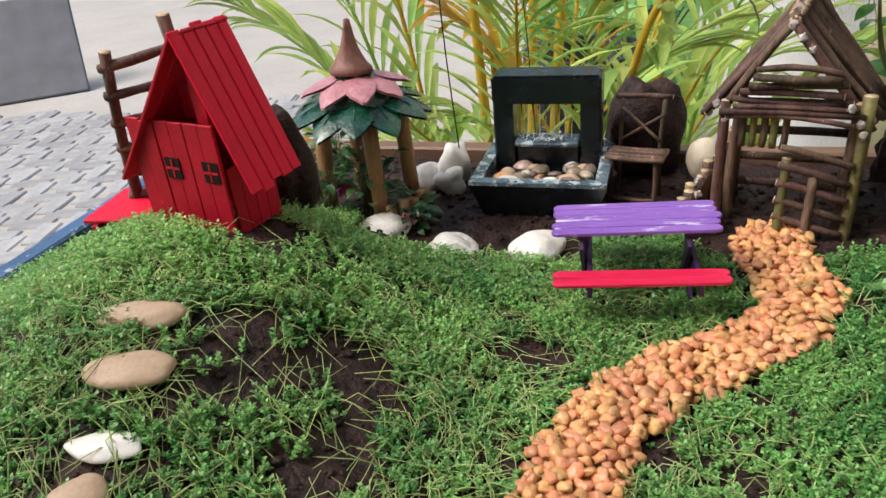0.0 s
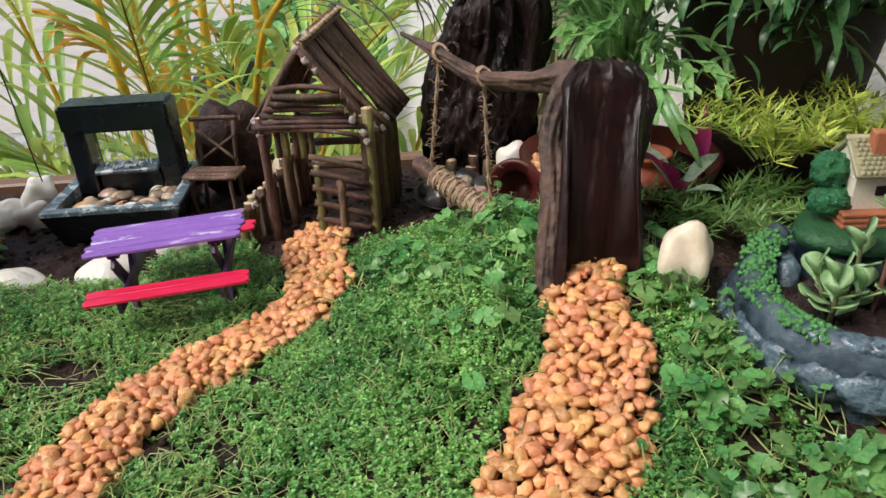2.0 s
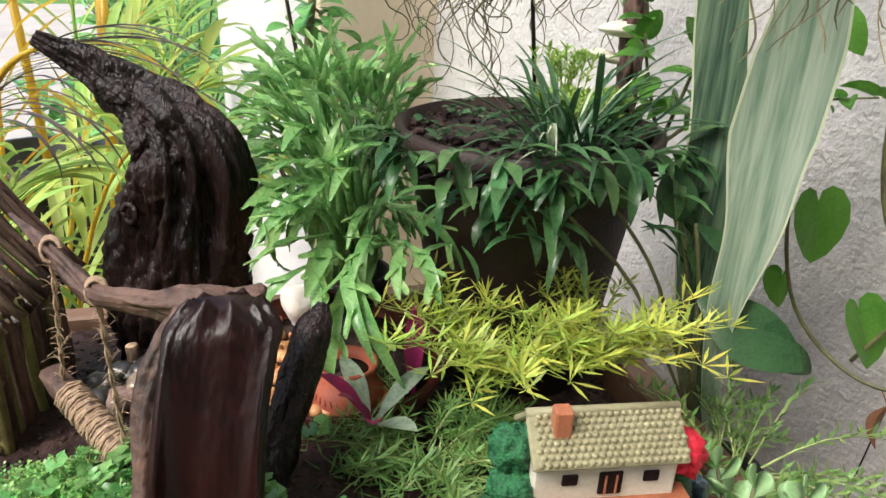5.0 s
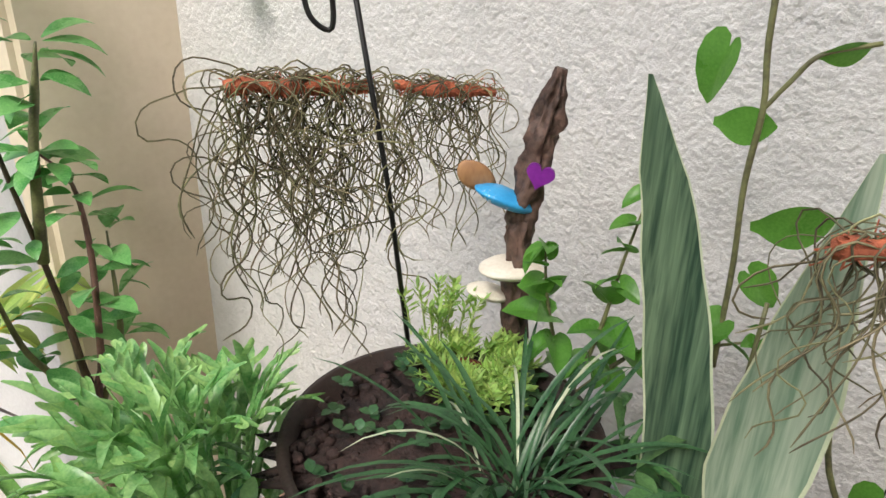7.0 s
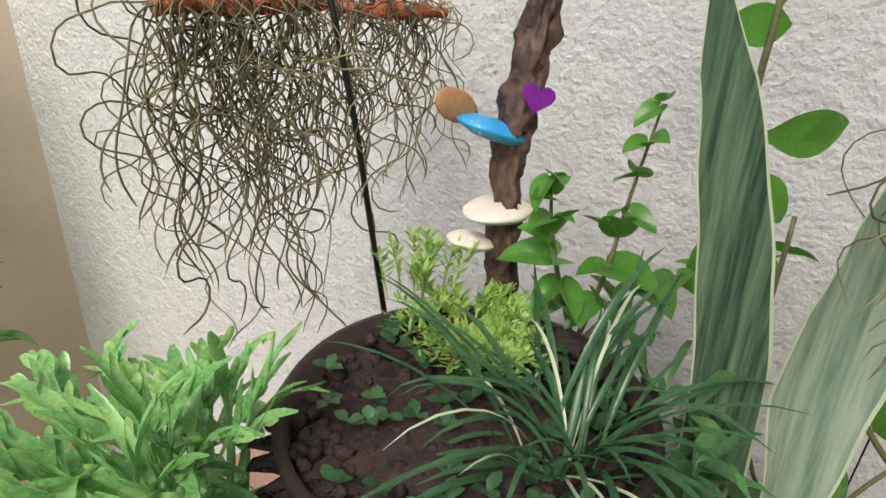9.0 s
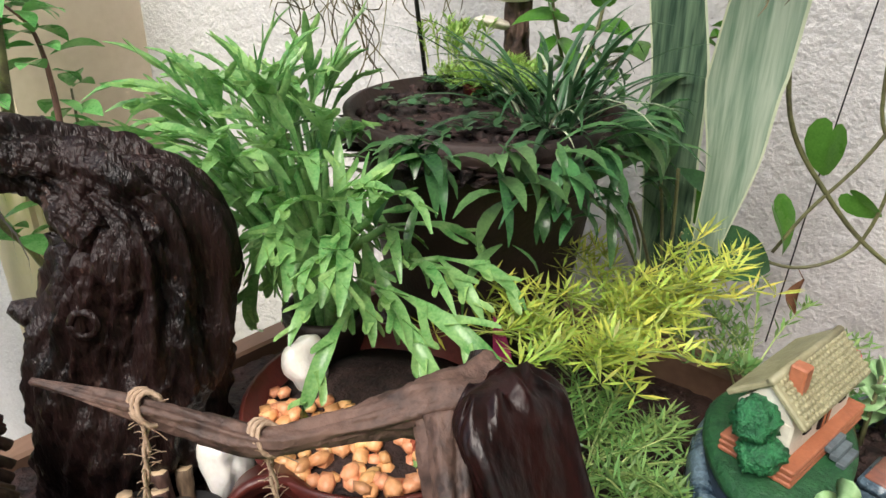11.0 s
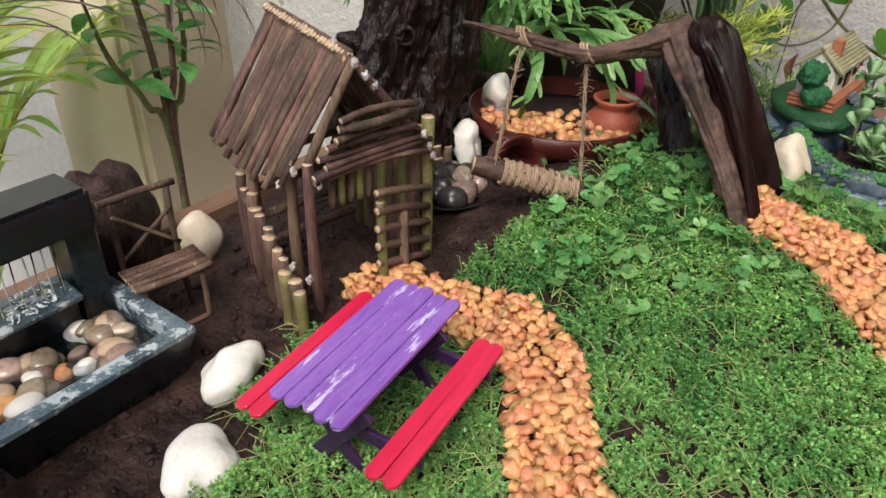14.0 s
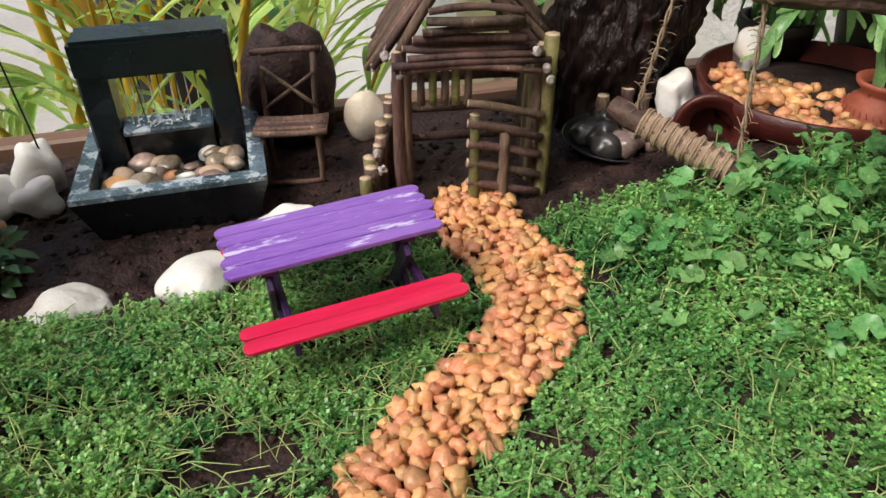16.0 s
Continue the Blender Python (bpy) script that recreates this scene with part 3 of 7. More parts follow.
def picnic_table():
    t = thing("picnic_table", (0.116, 0.418, 0.048), "small picnic table of craft sticks, purple top, red benches", "picnic table")
    t.matrix_world = pose(0.1235, 0.422, 0.0505, 1, -2.4, -7.6)
    rnd = random.Random(4)
    for k in range(5):
        m = pose(rnd.uniform(-0.0012, 0.0012), (k - 2) * 0.0076, 0.055, rnd.uniform(-3, 3), 0, rnd.uniform(-0.6, 0.6))
        part("plank", paddle(0.092, 0.0075, 0.0018, m), PURPLE, t, smooth=False)
    for s in (-1, 1):
        for k in range(2):
            m = pose(rnd.uniform(-0.001, 0.001), s * 0.0345 + (k - 0.5) * 0.0076, 0.036, rnd.uniform(-3, 3), 0, rnd.uniform(-0.8, 0.8))
            part("bench_plank", paddle(0.094, 0.0075, 0.0018, m), BENCH_RED, t, "red painted bench board", smooth=False)
    for x in (-0.029, 0.029):
        part("batten", box((0.007, 0.036, 0.0026), pose(x, 0, 0.0528), 0.0004), PURPLE_DARK, t, smooth=False)
        part("bench_bar", box((0.0026, 0.084, 0.0072), pose(x + 0.003, 0, 0.0315), 0.0004), PURPLE_DARK, t, smooth=False)
        for s in (-1, 1):
            part("leg", box((0.0026, 0.0075, 0.070), pose(x - 0.001 * s, s * 0.002, 0.021, s * 36), 0.0004), PURPLE_DARK, t, smooth=False)


picnic_table()


# ---- the fountain ----
def fountain():
    # the basin's front runs from (0.021, 0.537) to (0.115, 0.520)
    t = thing("table_fountain", (0.082, 0.582, 0.046), "dark teal resin tabletop fountain with falling water", "fountain", turn=-13)
    w, d, h = 0.102, 0.098, 0.036
    # flared basin: four sloping sides with a rim
    def side(ang, a, b):
        g = Geo()
        hw, hd = a / 2, b / 2
        tw = 0.009
        v = [(-hw * 0.80, -hd * 0.80, 0), (hw * 0.80, -hd * 0.80, 0), (hw, -hd, h - 0.003), (-hw, -hd, h - 0.003),
             (-hw, -hd, h), (hw, -hd, h), (hw - tw, -hd + tw, h), (-hw + tw, -hd + tw, h), (hw - tw, -hd + tw, h - 0.014), (-hw + tw, -hd + tw, h - 0.014)]
        f = [(0, 1, 2, 3), (3, 2, 5, 4), (4, 5, 6, 7), (7, 6, 8, 9)]
        return g.add(v, f, Matrix.Rotation(ang, 4, "Z"))
    for ang, a, b in ((0, w, d), (math.pi / 2, d, w), (math.pi, w, d), (-math.pi / 2, d, w)):
        ob = part("basin_side", side(ang, a, b), FOUNTAIN, t, smooth=False)
        ob.data.materials.append(RIM)
        for i in (1, 2, 3):
            ob.data.polygons[i].material_index = 1
    part("basin_floor", box((w * 0.86, d * 0.86, 0.004), pose(0, 0, h - 0.014), 0.0005), FOUNTAIN, t, smooth=False)
    # the gate: two posts, a thick lintel, a back sill
    y0 = 0.018
    for x in (-0.034, 0.034):
        part("post", box((0.016, 0.024, 0.058), pose(x, y0, h - 0.012 + 0.029), 0.0015), FOUNTAIN, t, smooth=False)
    part("lintel", box((0.084, 0.030, 0.022), pose(0, y0, h + 0.054), 0.0022, 2), FOUNTAIN, t, smooth=False)
    part("sill", box((0.052, 0.020, 0.022), pose(0, y0 + 0.002, h - 0.002), 0.002), FOUNTAIN, t, smooth=False)
    part("spout_tray", box((0.050, 0.016, 0.004), pose(0, y0 - 0.008, h + 0.012, 12), 0.001), RIM, t, smooth=False)
    # pebbles lying in the water
    rnd = random.Random(6)
    for k in range(34):
        x, y = rnd.uniform(-0.036, 0.036), rnd.uniform(-0.036, 0.004)
        if k < 6:
            x, y = rnd.uniform(0.016, 0.038), rnd.uniform(-0.01, 0.02)
        r = rnd.uniform(0.0042, 0.0078)
        mat = WHITE_STONE if k in (2, 7, 9, 17, 22) else (PEBBLE if k in (5, 12, 19) else TAN_STONE if k % 4 == 0 else RIVER)
        p = part("pebble", blob((r * 1.25, r, r * 0.8), 3, 0.2, 1.0, 80 + k, pose(x, y, h - 0.014 + rnd.uniform(0.002, 0.006), 0, 0, rnd.uniform(0, 180))), mat, t)
    water = part("water", box((w * 0.80, d * 0.80, 0.001), pose(0, 0, h - 0.0075), 0), WATER, t, "clear still water", smooth=False)
    # thin threads of falling water
    for k in range(9):
        x = -0.020 + k * 0.005 + rnd.uniform(-0.001, 0.001)
        part("water_thread", tube([(x, y0 - 0.010, h + 0.043), (x + rnd.uniform(-0.0005, 0.0005), y0 - 0.009, h + 0.028), (x + rnd.uniform(-0.001, 0.001), y0 - 0.010, h + 0.013)], [0.0004, 0.00035, 0.0005], 6), FROTH if k % 2 else WATER, t, "thread of falling water")
    # white splashes where the threads strike
    g = Geo()
    for k in range(70):
        x = rnd.gauss(0, 0.009)
        r = rnd.uniform(0.00015, 0.0006)
        blob((r * rnd.uniform(1.5, 6), r * rnd.uniform(1, 3), r), 1, 0.4, 1.5, k, pose(x, y0 - 0.010 + rnd.uniform(-0.006, 0.004), h + 0.0142 + rnd.random() ** 4 * 0.010, rnd.uniform(-40, 40), rnd.uniform(-40, 40), rnd.uniform(0, 180)), g)
    tagged(part("splash", g, FROTH, t, "white splashing water drops"), kind="stuff")
    return t


fountain()


# ---- the gravel paths ----
PATH_A = smooth_path([(0.218, 0.468, 0), (0.208, 0.440, 0), (0.207, 0.405, 0), (0.195, 0.370, 0), (0.164, 0.351, 0), (0.122, 0.334, 0), (0.094, 0.313, 0), (0.074, 0.283, 0), (0.064, 0.250, 0), (0.050, 0.215, 0)], 8)
PATH_B = smooth_path([(0.333, 0.283, 0), (0.319, 0.255, 0), (0.312, 0.228, 0), (0.292, 0.206, 0), (0.275, 0.190, 0), (0.255, 0.168, 0)], 8)


def path_gap(x, y):
    """How far a place lies from the nearer path's middle, in half-widths."""
    p = Vector((x, y, 0))
    a = min((p - q).length for q in PATH_A) / 0.0225
    b = min((p - q).length / (0.017 + 0.013 * min(1, i / 25)) for i, q in enumerate(PATH_B))
    return min(a, b)


def gravel():
    rnd = random.Random(11)
    meshes = []
    for k in range(10):
        r = rnd.uniform(0.0028, 0.0041)
        g = blob((r * rnd.uniform(1.05, 1.45), r, r * rnd.uniform(0.60, 0.85)), 2, 0.85, 1.5, 20 + k)
        meshes.append(mesh_of("pebble", g, PEBBLE))
    for line, half, label in ((PATH_A, lambda i: 0.0225, "winding path of wet orange pebbles to the twig hut"),
                              (PATH_B, lambda i: 0.017 + 0.013 * min(1, i / 25), "path of wet orange pebbles to the stump")):
        holder = thing("gravel_path", (line[4].x, line[4].y, ground(line[4].x, line[4].y)), label, "gravel path", "gravel paths")
        inv = holder.matrix_world.inverted()
        low = Geo()
        placed = []
        tries = 9500 if line is PATH_A else 6400
        for n in range(tries):
            i = rnd.randrange(len(line))
            q = line[i]
            x, y = q.x + rnd.uniform(-1, 1) * half(i), q.y + rnd.uniform(-1, 1) * half(i)
            if (Vector((x, y, 0)) - q).length > half(i) * (0.92 + 0.2 * noise.noise(Vector((x * 60, y * 60, 5)))):
                continue
            top = n > tries * 0.35
            gap = 0.0045 if top else 0.0044
            if any((x - a) ** 2 + (y - b) ** 2 < gap ** 2 for a, b, c in placed if c == top):
                continue
            placed.append((x, y, top))
            turn = Euler((rnd.uniform(-0.5, 0.5), rnd.uniform(-0.5, 0.5), rnd.uniform(0, 6.28)))
            s = rnd.uniform(0.75, 1.2)
            e = 1 - min(1, (Vector((x, y, 0)) - q).length / half(i))
            m = inv @ Matrix.LocRotScale((x, y, ground(x, y) + (0.0055 + 0.003 * min(1, e * 3) if top else 0.0025)), turn, (s, s, s))
            if top and len(holder.children) < 290:
                ob = new("pebble", meshes[rnd.randrange(10)])
                ob.parent = holder
                ob.matrix_local = m
            else:
                src = meshes[rnd.randrange(10)]
                low.add([v.co for v in src.vertices], [tuple(f.vertices) for f in src.polygons], m)
        tagged(part("gravel", low, PEBBLE_J, holder), kind="stuff")


gravel()


# ---- stones in the soil ----
def stone(name, place, radii, mat, label, seed, turn=0.0, tilt=(0, 0), amp=0.35, sink=0.25, freq=1.0, category="stone", group="", z=None):
    base = ground(place[0], place[1]) if z is None else z
    ob = part(name, blob(radii, 4, amp, freq, seed, fine=0.025), mat)
    ob.matrix_world = pose(place[0], place[1], base + radii[2] * (1 - 2 * sink), tilt[0], tilt[1], turn)
    return tagged(ob, label, category, group)


for n, (x, y, a, b, c, turn) in enumerate(((-0.043, 0.511, 0.023, 0.014, 0.010, 10), (0.010, 0.490, 0.0195, 0.014, 0.0120, -10),
                                           (0.069, 0.481, 0.0190, 0.015, 0.0112, 15), (0.124, 0.507, 0.019, 0.014, 0.014, -5))):
    stone("white_stone", (x, y), (a, b, c), WHITE_STONE, "rounded white quartz stone edging the grass", 3 + n, turn, amp=0.45, sink=0.18, group="white edging stones", z=0.056 if n == 0 else 0.047)
for n, (x, y, a, b, c) in enumerate(((-0.015, 0.611, 0.0125, 0.012, 0.013), (0.003, 0.601, 0.0140, 0.012, 0.012), (0.006, 0.626, 0.018, 0.014, 0.020))):
    stone("white_stone", (x, y), (a, b, c), WHITE_STONE, "white quartz lump heaped beside the fountain", 13 + n, n * 40, amp=0.5, sink=0.1, group="white stones by the fountain")
for n, (x, y, a, b, c, mat) in enumerate(((-0.1275, 0.325, 0.023, 0.009, 0.0055, TAN_STONE), (-0.1225, 0.294, 0.021, 0.010, 0.0055, TAN_STONE),
                                          (-0.125, 0.264, 0.017, 0.008, 0.0038, WHITE_STONE), (-0.128, 0.243, 0.013, 0.011, 0.006, TAN_STONE))):
    stone("stepping_stone", (x, y), (a, b, c), mat, ("flat tan" if mat is TAN_STONE else "flat white") + " stepping stone on the grassy slope", 31 + n, 0, (12, 0), amp=0.25, sink=0.12, group="stepping stones on the slope")
stone("white_stone", (0.376, 0.262), (0.0135, 0.0115, 0.0200), CREAM_STONE, "cream quartz stone standing beside the stump", 51, 20, (0, 14), amp=0.55, sink=0.2, freq=1.0)
stone("cream_stone", (0.211, 0.598), (0.0145, 0.013, 0.018), CREAM_STONE, "smooth cream stone behind the twig chair", 44, 0, amp=0.2, sink=0.1)
stone("soil_rock", (0.168, 0.622), (0.033, 0.022, 0.046), SOIL, "dark brown earthy rock behind the twig chair", 45, 15, amp=0.3, sink=0.12, freq=1.6, category="rock")
pick = random.Random(83)
for n in range(13):
    a, q = n * 2.4, 0.024 * ((n + 0.5) / 13) ** 0.5
    r = pick.uniform(0.0062, 0.0100)
    stone("river_stone", (0.326 + math.cos(a) * q, 0.474 + math.sin(a) * q), (r * pick.uniform(1.05, 1.4), r, r * pick.uniform(0.75, 0.95)), RIVER if n in (2, 7, 10) else DARK_STONE,
          "brown river stone in the shallow dish" if n in (2, 7, 10) else "dark river stone in the shallow dish", 51 + n, n * 37, amp=0.3, sink=0.1, group="river stones in the dish", z=0.075 + (0.007 if n < 4 else 0.0))
dish = part("shallow_dish", lathe([(0.001, 0.002), (0.026, 0.002), (0.034, 0.006), (0.035, 0.006), (0.027, 0.0), (0.001, 0.0)], 32), BLACKPOT)
dish.matrix_world = pose(0.326, 0.474, 0.072)
tagged(dish, "shallow black dish holding river stones", "dish")
stone("white_rock", (0.372, 0.478), (0.013, 0.012, 0.022), WHITE_STONE, "rough white quartz against the black driftwood", 61, 0, (5, -8), amp=0.5, sink=0.1)
stone("white_rock", (0.432, 0.478), (0.015, 0.012, 0.017), WHITE_STONE, "pale quartz lump under the strappy leaves", 62, 30, amp=0.5, sink=0.1, z=0.098)


# ---- ground cover ----
CREST = (0.328, 0.345)


def cover(x, y):
    """How thickly the low plants grow at a place, 0 to 1."""
    p = Vector((x, y, 0)) - TRAY
    a, b = p.dot(T_LEFT), p.dot(T_BACK)
    if not (0.006 < a < T_LONG - 0.006 and 0.004 < b < T_DEEP - 0.02):
        return 0
    if x < 0.17:
        back = 0.468 + 0.010 * noise.noise(Vector((x * 30, 1, 1)))
        if x < -0.06:
            back += 0.06
        if x > 0.10:
            back += 0.02
    elif x < 0.30:
        back = 0.452 - 0.42 * (x - 0.18)
    elif x < 0.365:
        back = 0.368
    else:
        back = 0.262 - 0.5 * (x - 0.365)
    back += 0.006 * noise.noise(Vector((x * 70, y * 70, 2)))
    if y > back:
        return 0
    if (x - 0.330) ** 2 + (y - 0.272) ** 2 < 0.026 ** 2 or x > 0.375 and y > 0.155 or x > 0.42 and y > 0.09:
        return 0
    if path_gap(x, y) < 1.0:
        return 0
    # bare earth round the foot of the red house
    if abs((x + 0.120) * 0.906 - (y - 0.39) * 0.42) < 0.042 and 0.388 < y + (x + 0.098) * 0.42 < 0.44:
        return 0
    k = 0.95 + 0.9 * noise.noise(Vector((x * 19, y * 19, 7))) + 0.85 * noise.noise(Vector((x * 60, y * 60, 3)))
    if x > 0.335 and y < 0.31:
        k -= 0.30
    elif x > 0.17:
        k += 0.35
    elif y < 0.345:
        k -= 0.30 + 0.65 * noise.noise(Vector((x * 45, y * 45, 11)))
    for cx, cy, r in ((0.056, 0.364, 0.017), (0.075, 0.362, 0.012), (0.045, 0.397, 0.010), (-0.030, 0.330, 0.014), (-0.070, 0.318, 0.016), (-0.092, 0.290, 0.014), (-0.025, 0.276, 0.015), (-0.050, 0.262, 0.012), (0.010, 0.300, 0.009)):
        k -= 1.25 * math.exp(-((x - cx) ** 2 + (y - cy) ** 2) / r ** 2)
    if x < -0.06 and y > 0.34:
        k += 0.4
    return min(1, max(0, k))


def sprout(cells, rnd, p, tall, size, count, lean):
    """A little upright stem with leaflets in pairs."""
    d = Vector((rnd.uniform(-1, 1) * lean, rnd.uniform(-1, 1) * lean, 1)).normalized()
    for k in range(count):
        t = (k + rnd.random()) / count
        c = p + d * tall * (0.25 + 0.75 * t)
        a = rnd.uniform(0, 6.28)
        up = rnd.uniform(0.0, 0.8)
        o = Vector((math.cos(a), math.sin(a), up)).normalized()
        w = Vector((-math.sin(a), math.cos(a), rnd.uniform(-0.4, 0.4)))
        s = size * rnd.uniform(0.7, 1.25)
        cells.add([c, c + o * s * 0.55 + w * s * 0.36, c + o * s * 1.05, c + o * s * 0.55 - w * s * 0.36], [(0, 1, 2, 3)])
    return p + d * tall


def ground_cover():
    rnd = random.Random(5)
    fine, pale, stems = Geo(), Geo(), Geo()
    n = 0
    while n < 56000:
        q = tray(rnd.uniform(0, T_LONG), rnd.uniform(0, T_DEEP))
        n += 1
        k = cover(q.x, q.y)
        if k < 0.12 or rnd.random() > k * 1.15:
            continue
        near = min(1.0, path_gap(q.x, q.y) - 0.9)
        p = Vector((q.x, q.y, ground(q.x, q.y) - 0.001))
        tall = (0.005 + 0.006 * k + 0.003 * rnd.random()) * (0.7 + 0.3 * near)
        if q.x < 0.17 and q.y < 0.36:
            tall *= 0.85
        # silvery leaflets thicken to the left, where they also paint the backlight
        silvery = q.y > 0.345 and rnd.random() < 0.6 - 5.0 * (q.x + 0.02)
        sprout(pale if silvery else fine, rnd, p, tall, 0.0020, 17, 0.6)
        if rnd.random() < (0.12 if q.x > 0.15 else 0.28 if q.y > 0.38 else 0.40):
            a = rnd.uniform(0, 6.28)
            ln = rnd.uniform(0.010, 0.034)
            e = p + Vector((math.cos(a) * ln, math.sin(a) * ln, 0))
            e.z = ground(e.x, e.y) + rnd.uniform(0.002, 0.009)
            mid = (p + e) / 2 + Vector((rnd.uniform(-1, 1), rnd.uniform(-1, 1), 0)) * ln * 0.2 + Vector((0, 0, rnd.uniform(0.004, 0.008)))
            tube([p, mid, e], [0.00032, 0.00030, 0.00022], 3, stems, caps=False)
    tagged(part("ground_cover", fine, GRASS, smooth=False), "dense bright green tiny-leaved ground cover on the soil", "ground cover", kind="stuff")
    tagged(part("pale_ground_cover", pale, GRASS_PALE_LIT, smooth=False), "silvery-green ground cover with tiny leaves on the soil, paler in place of backlight", "ground cover", kind="stuff")
    tagged(part("runners", stems, STEM), "thin pale creeping stems among the low leaves", "stems", kind="stuff")


ground_cover()


def crumbs():
    """Loose clods on the bare soil."""
    rnd = random.Random(15)
    g = Geo()
    for k in range(5200):
        q = tray(rnd.uniform(0.01, T_LONG - 0.01), rnd.uniform(0.01, T_DEEP - 0.01))
        if cover(q.x, q.y) > 0.5 or path_gap(q.x, q.y) < 0.8:
            continue
        r = 0.0009 + 0.0022 * rnd.random() ** 3
        blob((r * 1.3, r, r * 0.8), 1, 0.5, 1.7, k % 50, pose(q.x, q.y, rough_ground(q.x, q.y) + r * 0.2, 0, 0, rnd.uniform(0, 180)), g)
    tagged(part("soil_crumbs", g, SOIL), "loose dark crumbs of wet soil", "soil", kind="stuff")


crumbs()


def round_leaves():
    """Larger scalloped leaves on creeping stems, between the path and the planter."""
    rnd = random.Random(9)
    g, s = Geo(), Geo()

    def leaf(c, r):
        tilt = Euler((rnd.uniform(-0.6, 0.6), rnd.uniform(-0.6, 0.6), rnd.uniform(0, 6.28))).to_matrix()
        ring = [Vector((0, 0, -r * 0.14))]
        for k in range(15):
            a = 0.30 + (6.28 - 0.6) * k / 14
            q = r * (1.0 + (0.10 if k % 2 else -0.06) + 0.05 * math.sin(a * 2))
            ring.append(Vector((math.cos(a) * q, math.sin(a) * q, r * 0.16 * math.sin(a * 3))))
        g.add([c + tilt @ v for v in ring], [(0, k, k + 1) for k in range(1, 15)])

    made = 0
    for n in range(4000):
        x, y = rnd.uniform(0.225, 0.42), rnd.uniform(0.10, 0.385)
        if path_gap(x, y) < 1.05:
            continue
        crest = (x - CREST[0]) ** 2 / 0.042 ** 2 + (y - CREST[1]) ** 2 / 0.030 ** 2 < 1
        if not crest and cover(x, y) < 0.2:
            continue
        if not crest and rnd.random() > (0.010 if x < 0.27 else 0.060 if x < 0.33 else 0.095):
            continue
        if crest and rnd.random() > 0.075:
            continue
        # a runner that carries three or four leaves
        a = rnd.uniform(0, 6.28)
        p = Vector((x, y, ground(x, y) + 0.004))
        run = [p]
        for k in range(4):
            a += rnd.uniform(-0.9, 0.9)
            q = run[-1] + Vector((math.cos(a), math.sin(a), 0)) * rnd.uniform(0.007, 0.012)
            if path_gap(q.x, q.y) < 0.95:
                break
            q.z = ground(q.x, q.y) + rnd.uniform(0.003, 0.009)
            run.append(q)
            c = q + Vector((rnd.uniform(-0.004, 0.004), rnd.uniform(-0.004, 0.004), rnd.uniform(0.004, 0.011)))
            tube([q, c], 0.0004, 3, s, caps=False)
            leaf(c, 0.0024 + 0.0040 * rnd.random() ** 1.3)
        if len(run) > 1:
            tube(run, 0.0005, 4, s, caps=False)
    tagged(part("round_leaved_creeper", g, CLOVER), "scalloped round green creeper leaves beside the gravel", "creeper", kind="stuff")
    tagged(part("leaf_stalks", s, STEM), "thin pale runners of the round-leaved creeper", "stems", kind="stuff")


round_leaves()


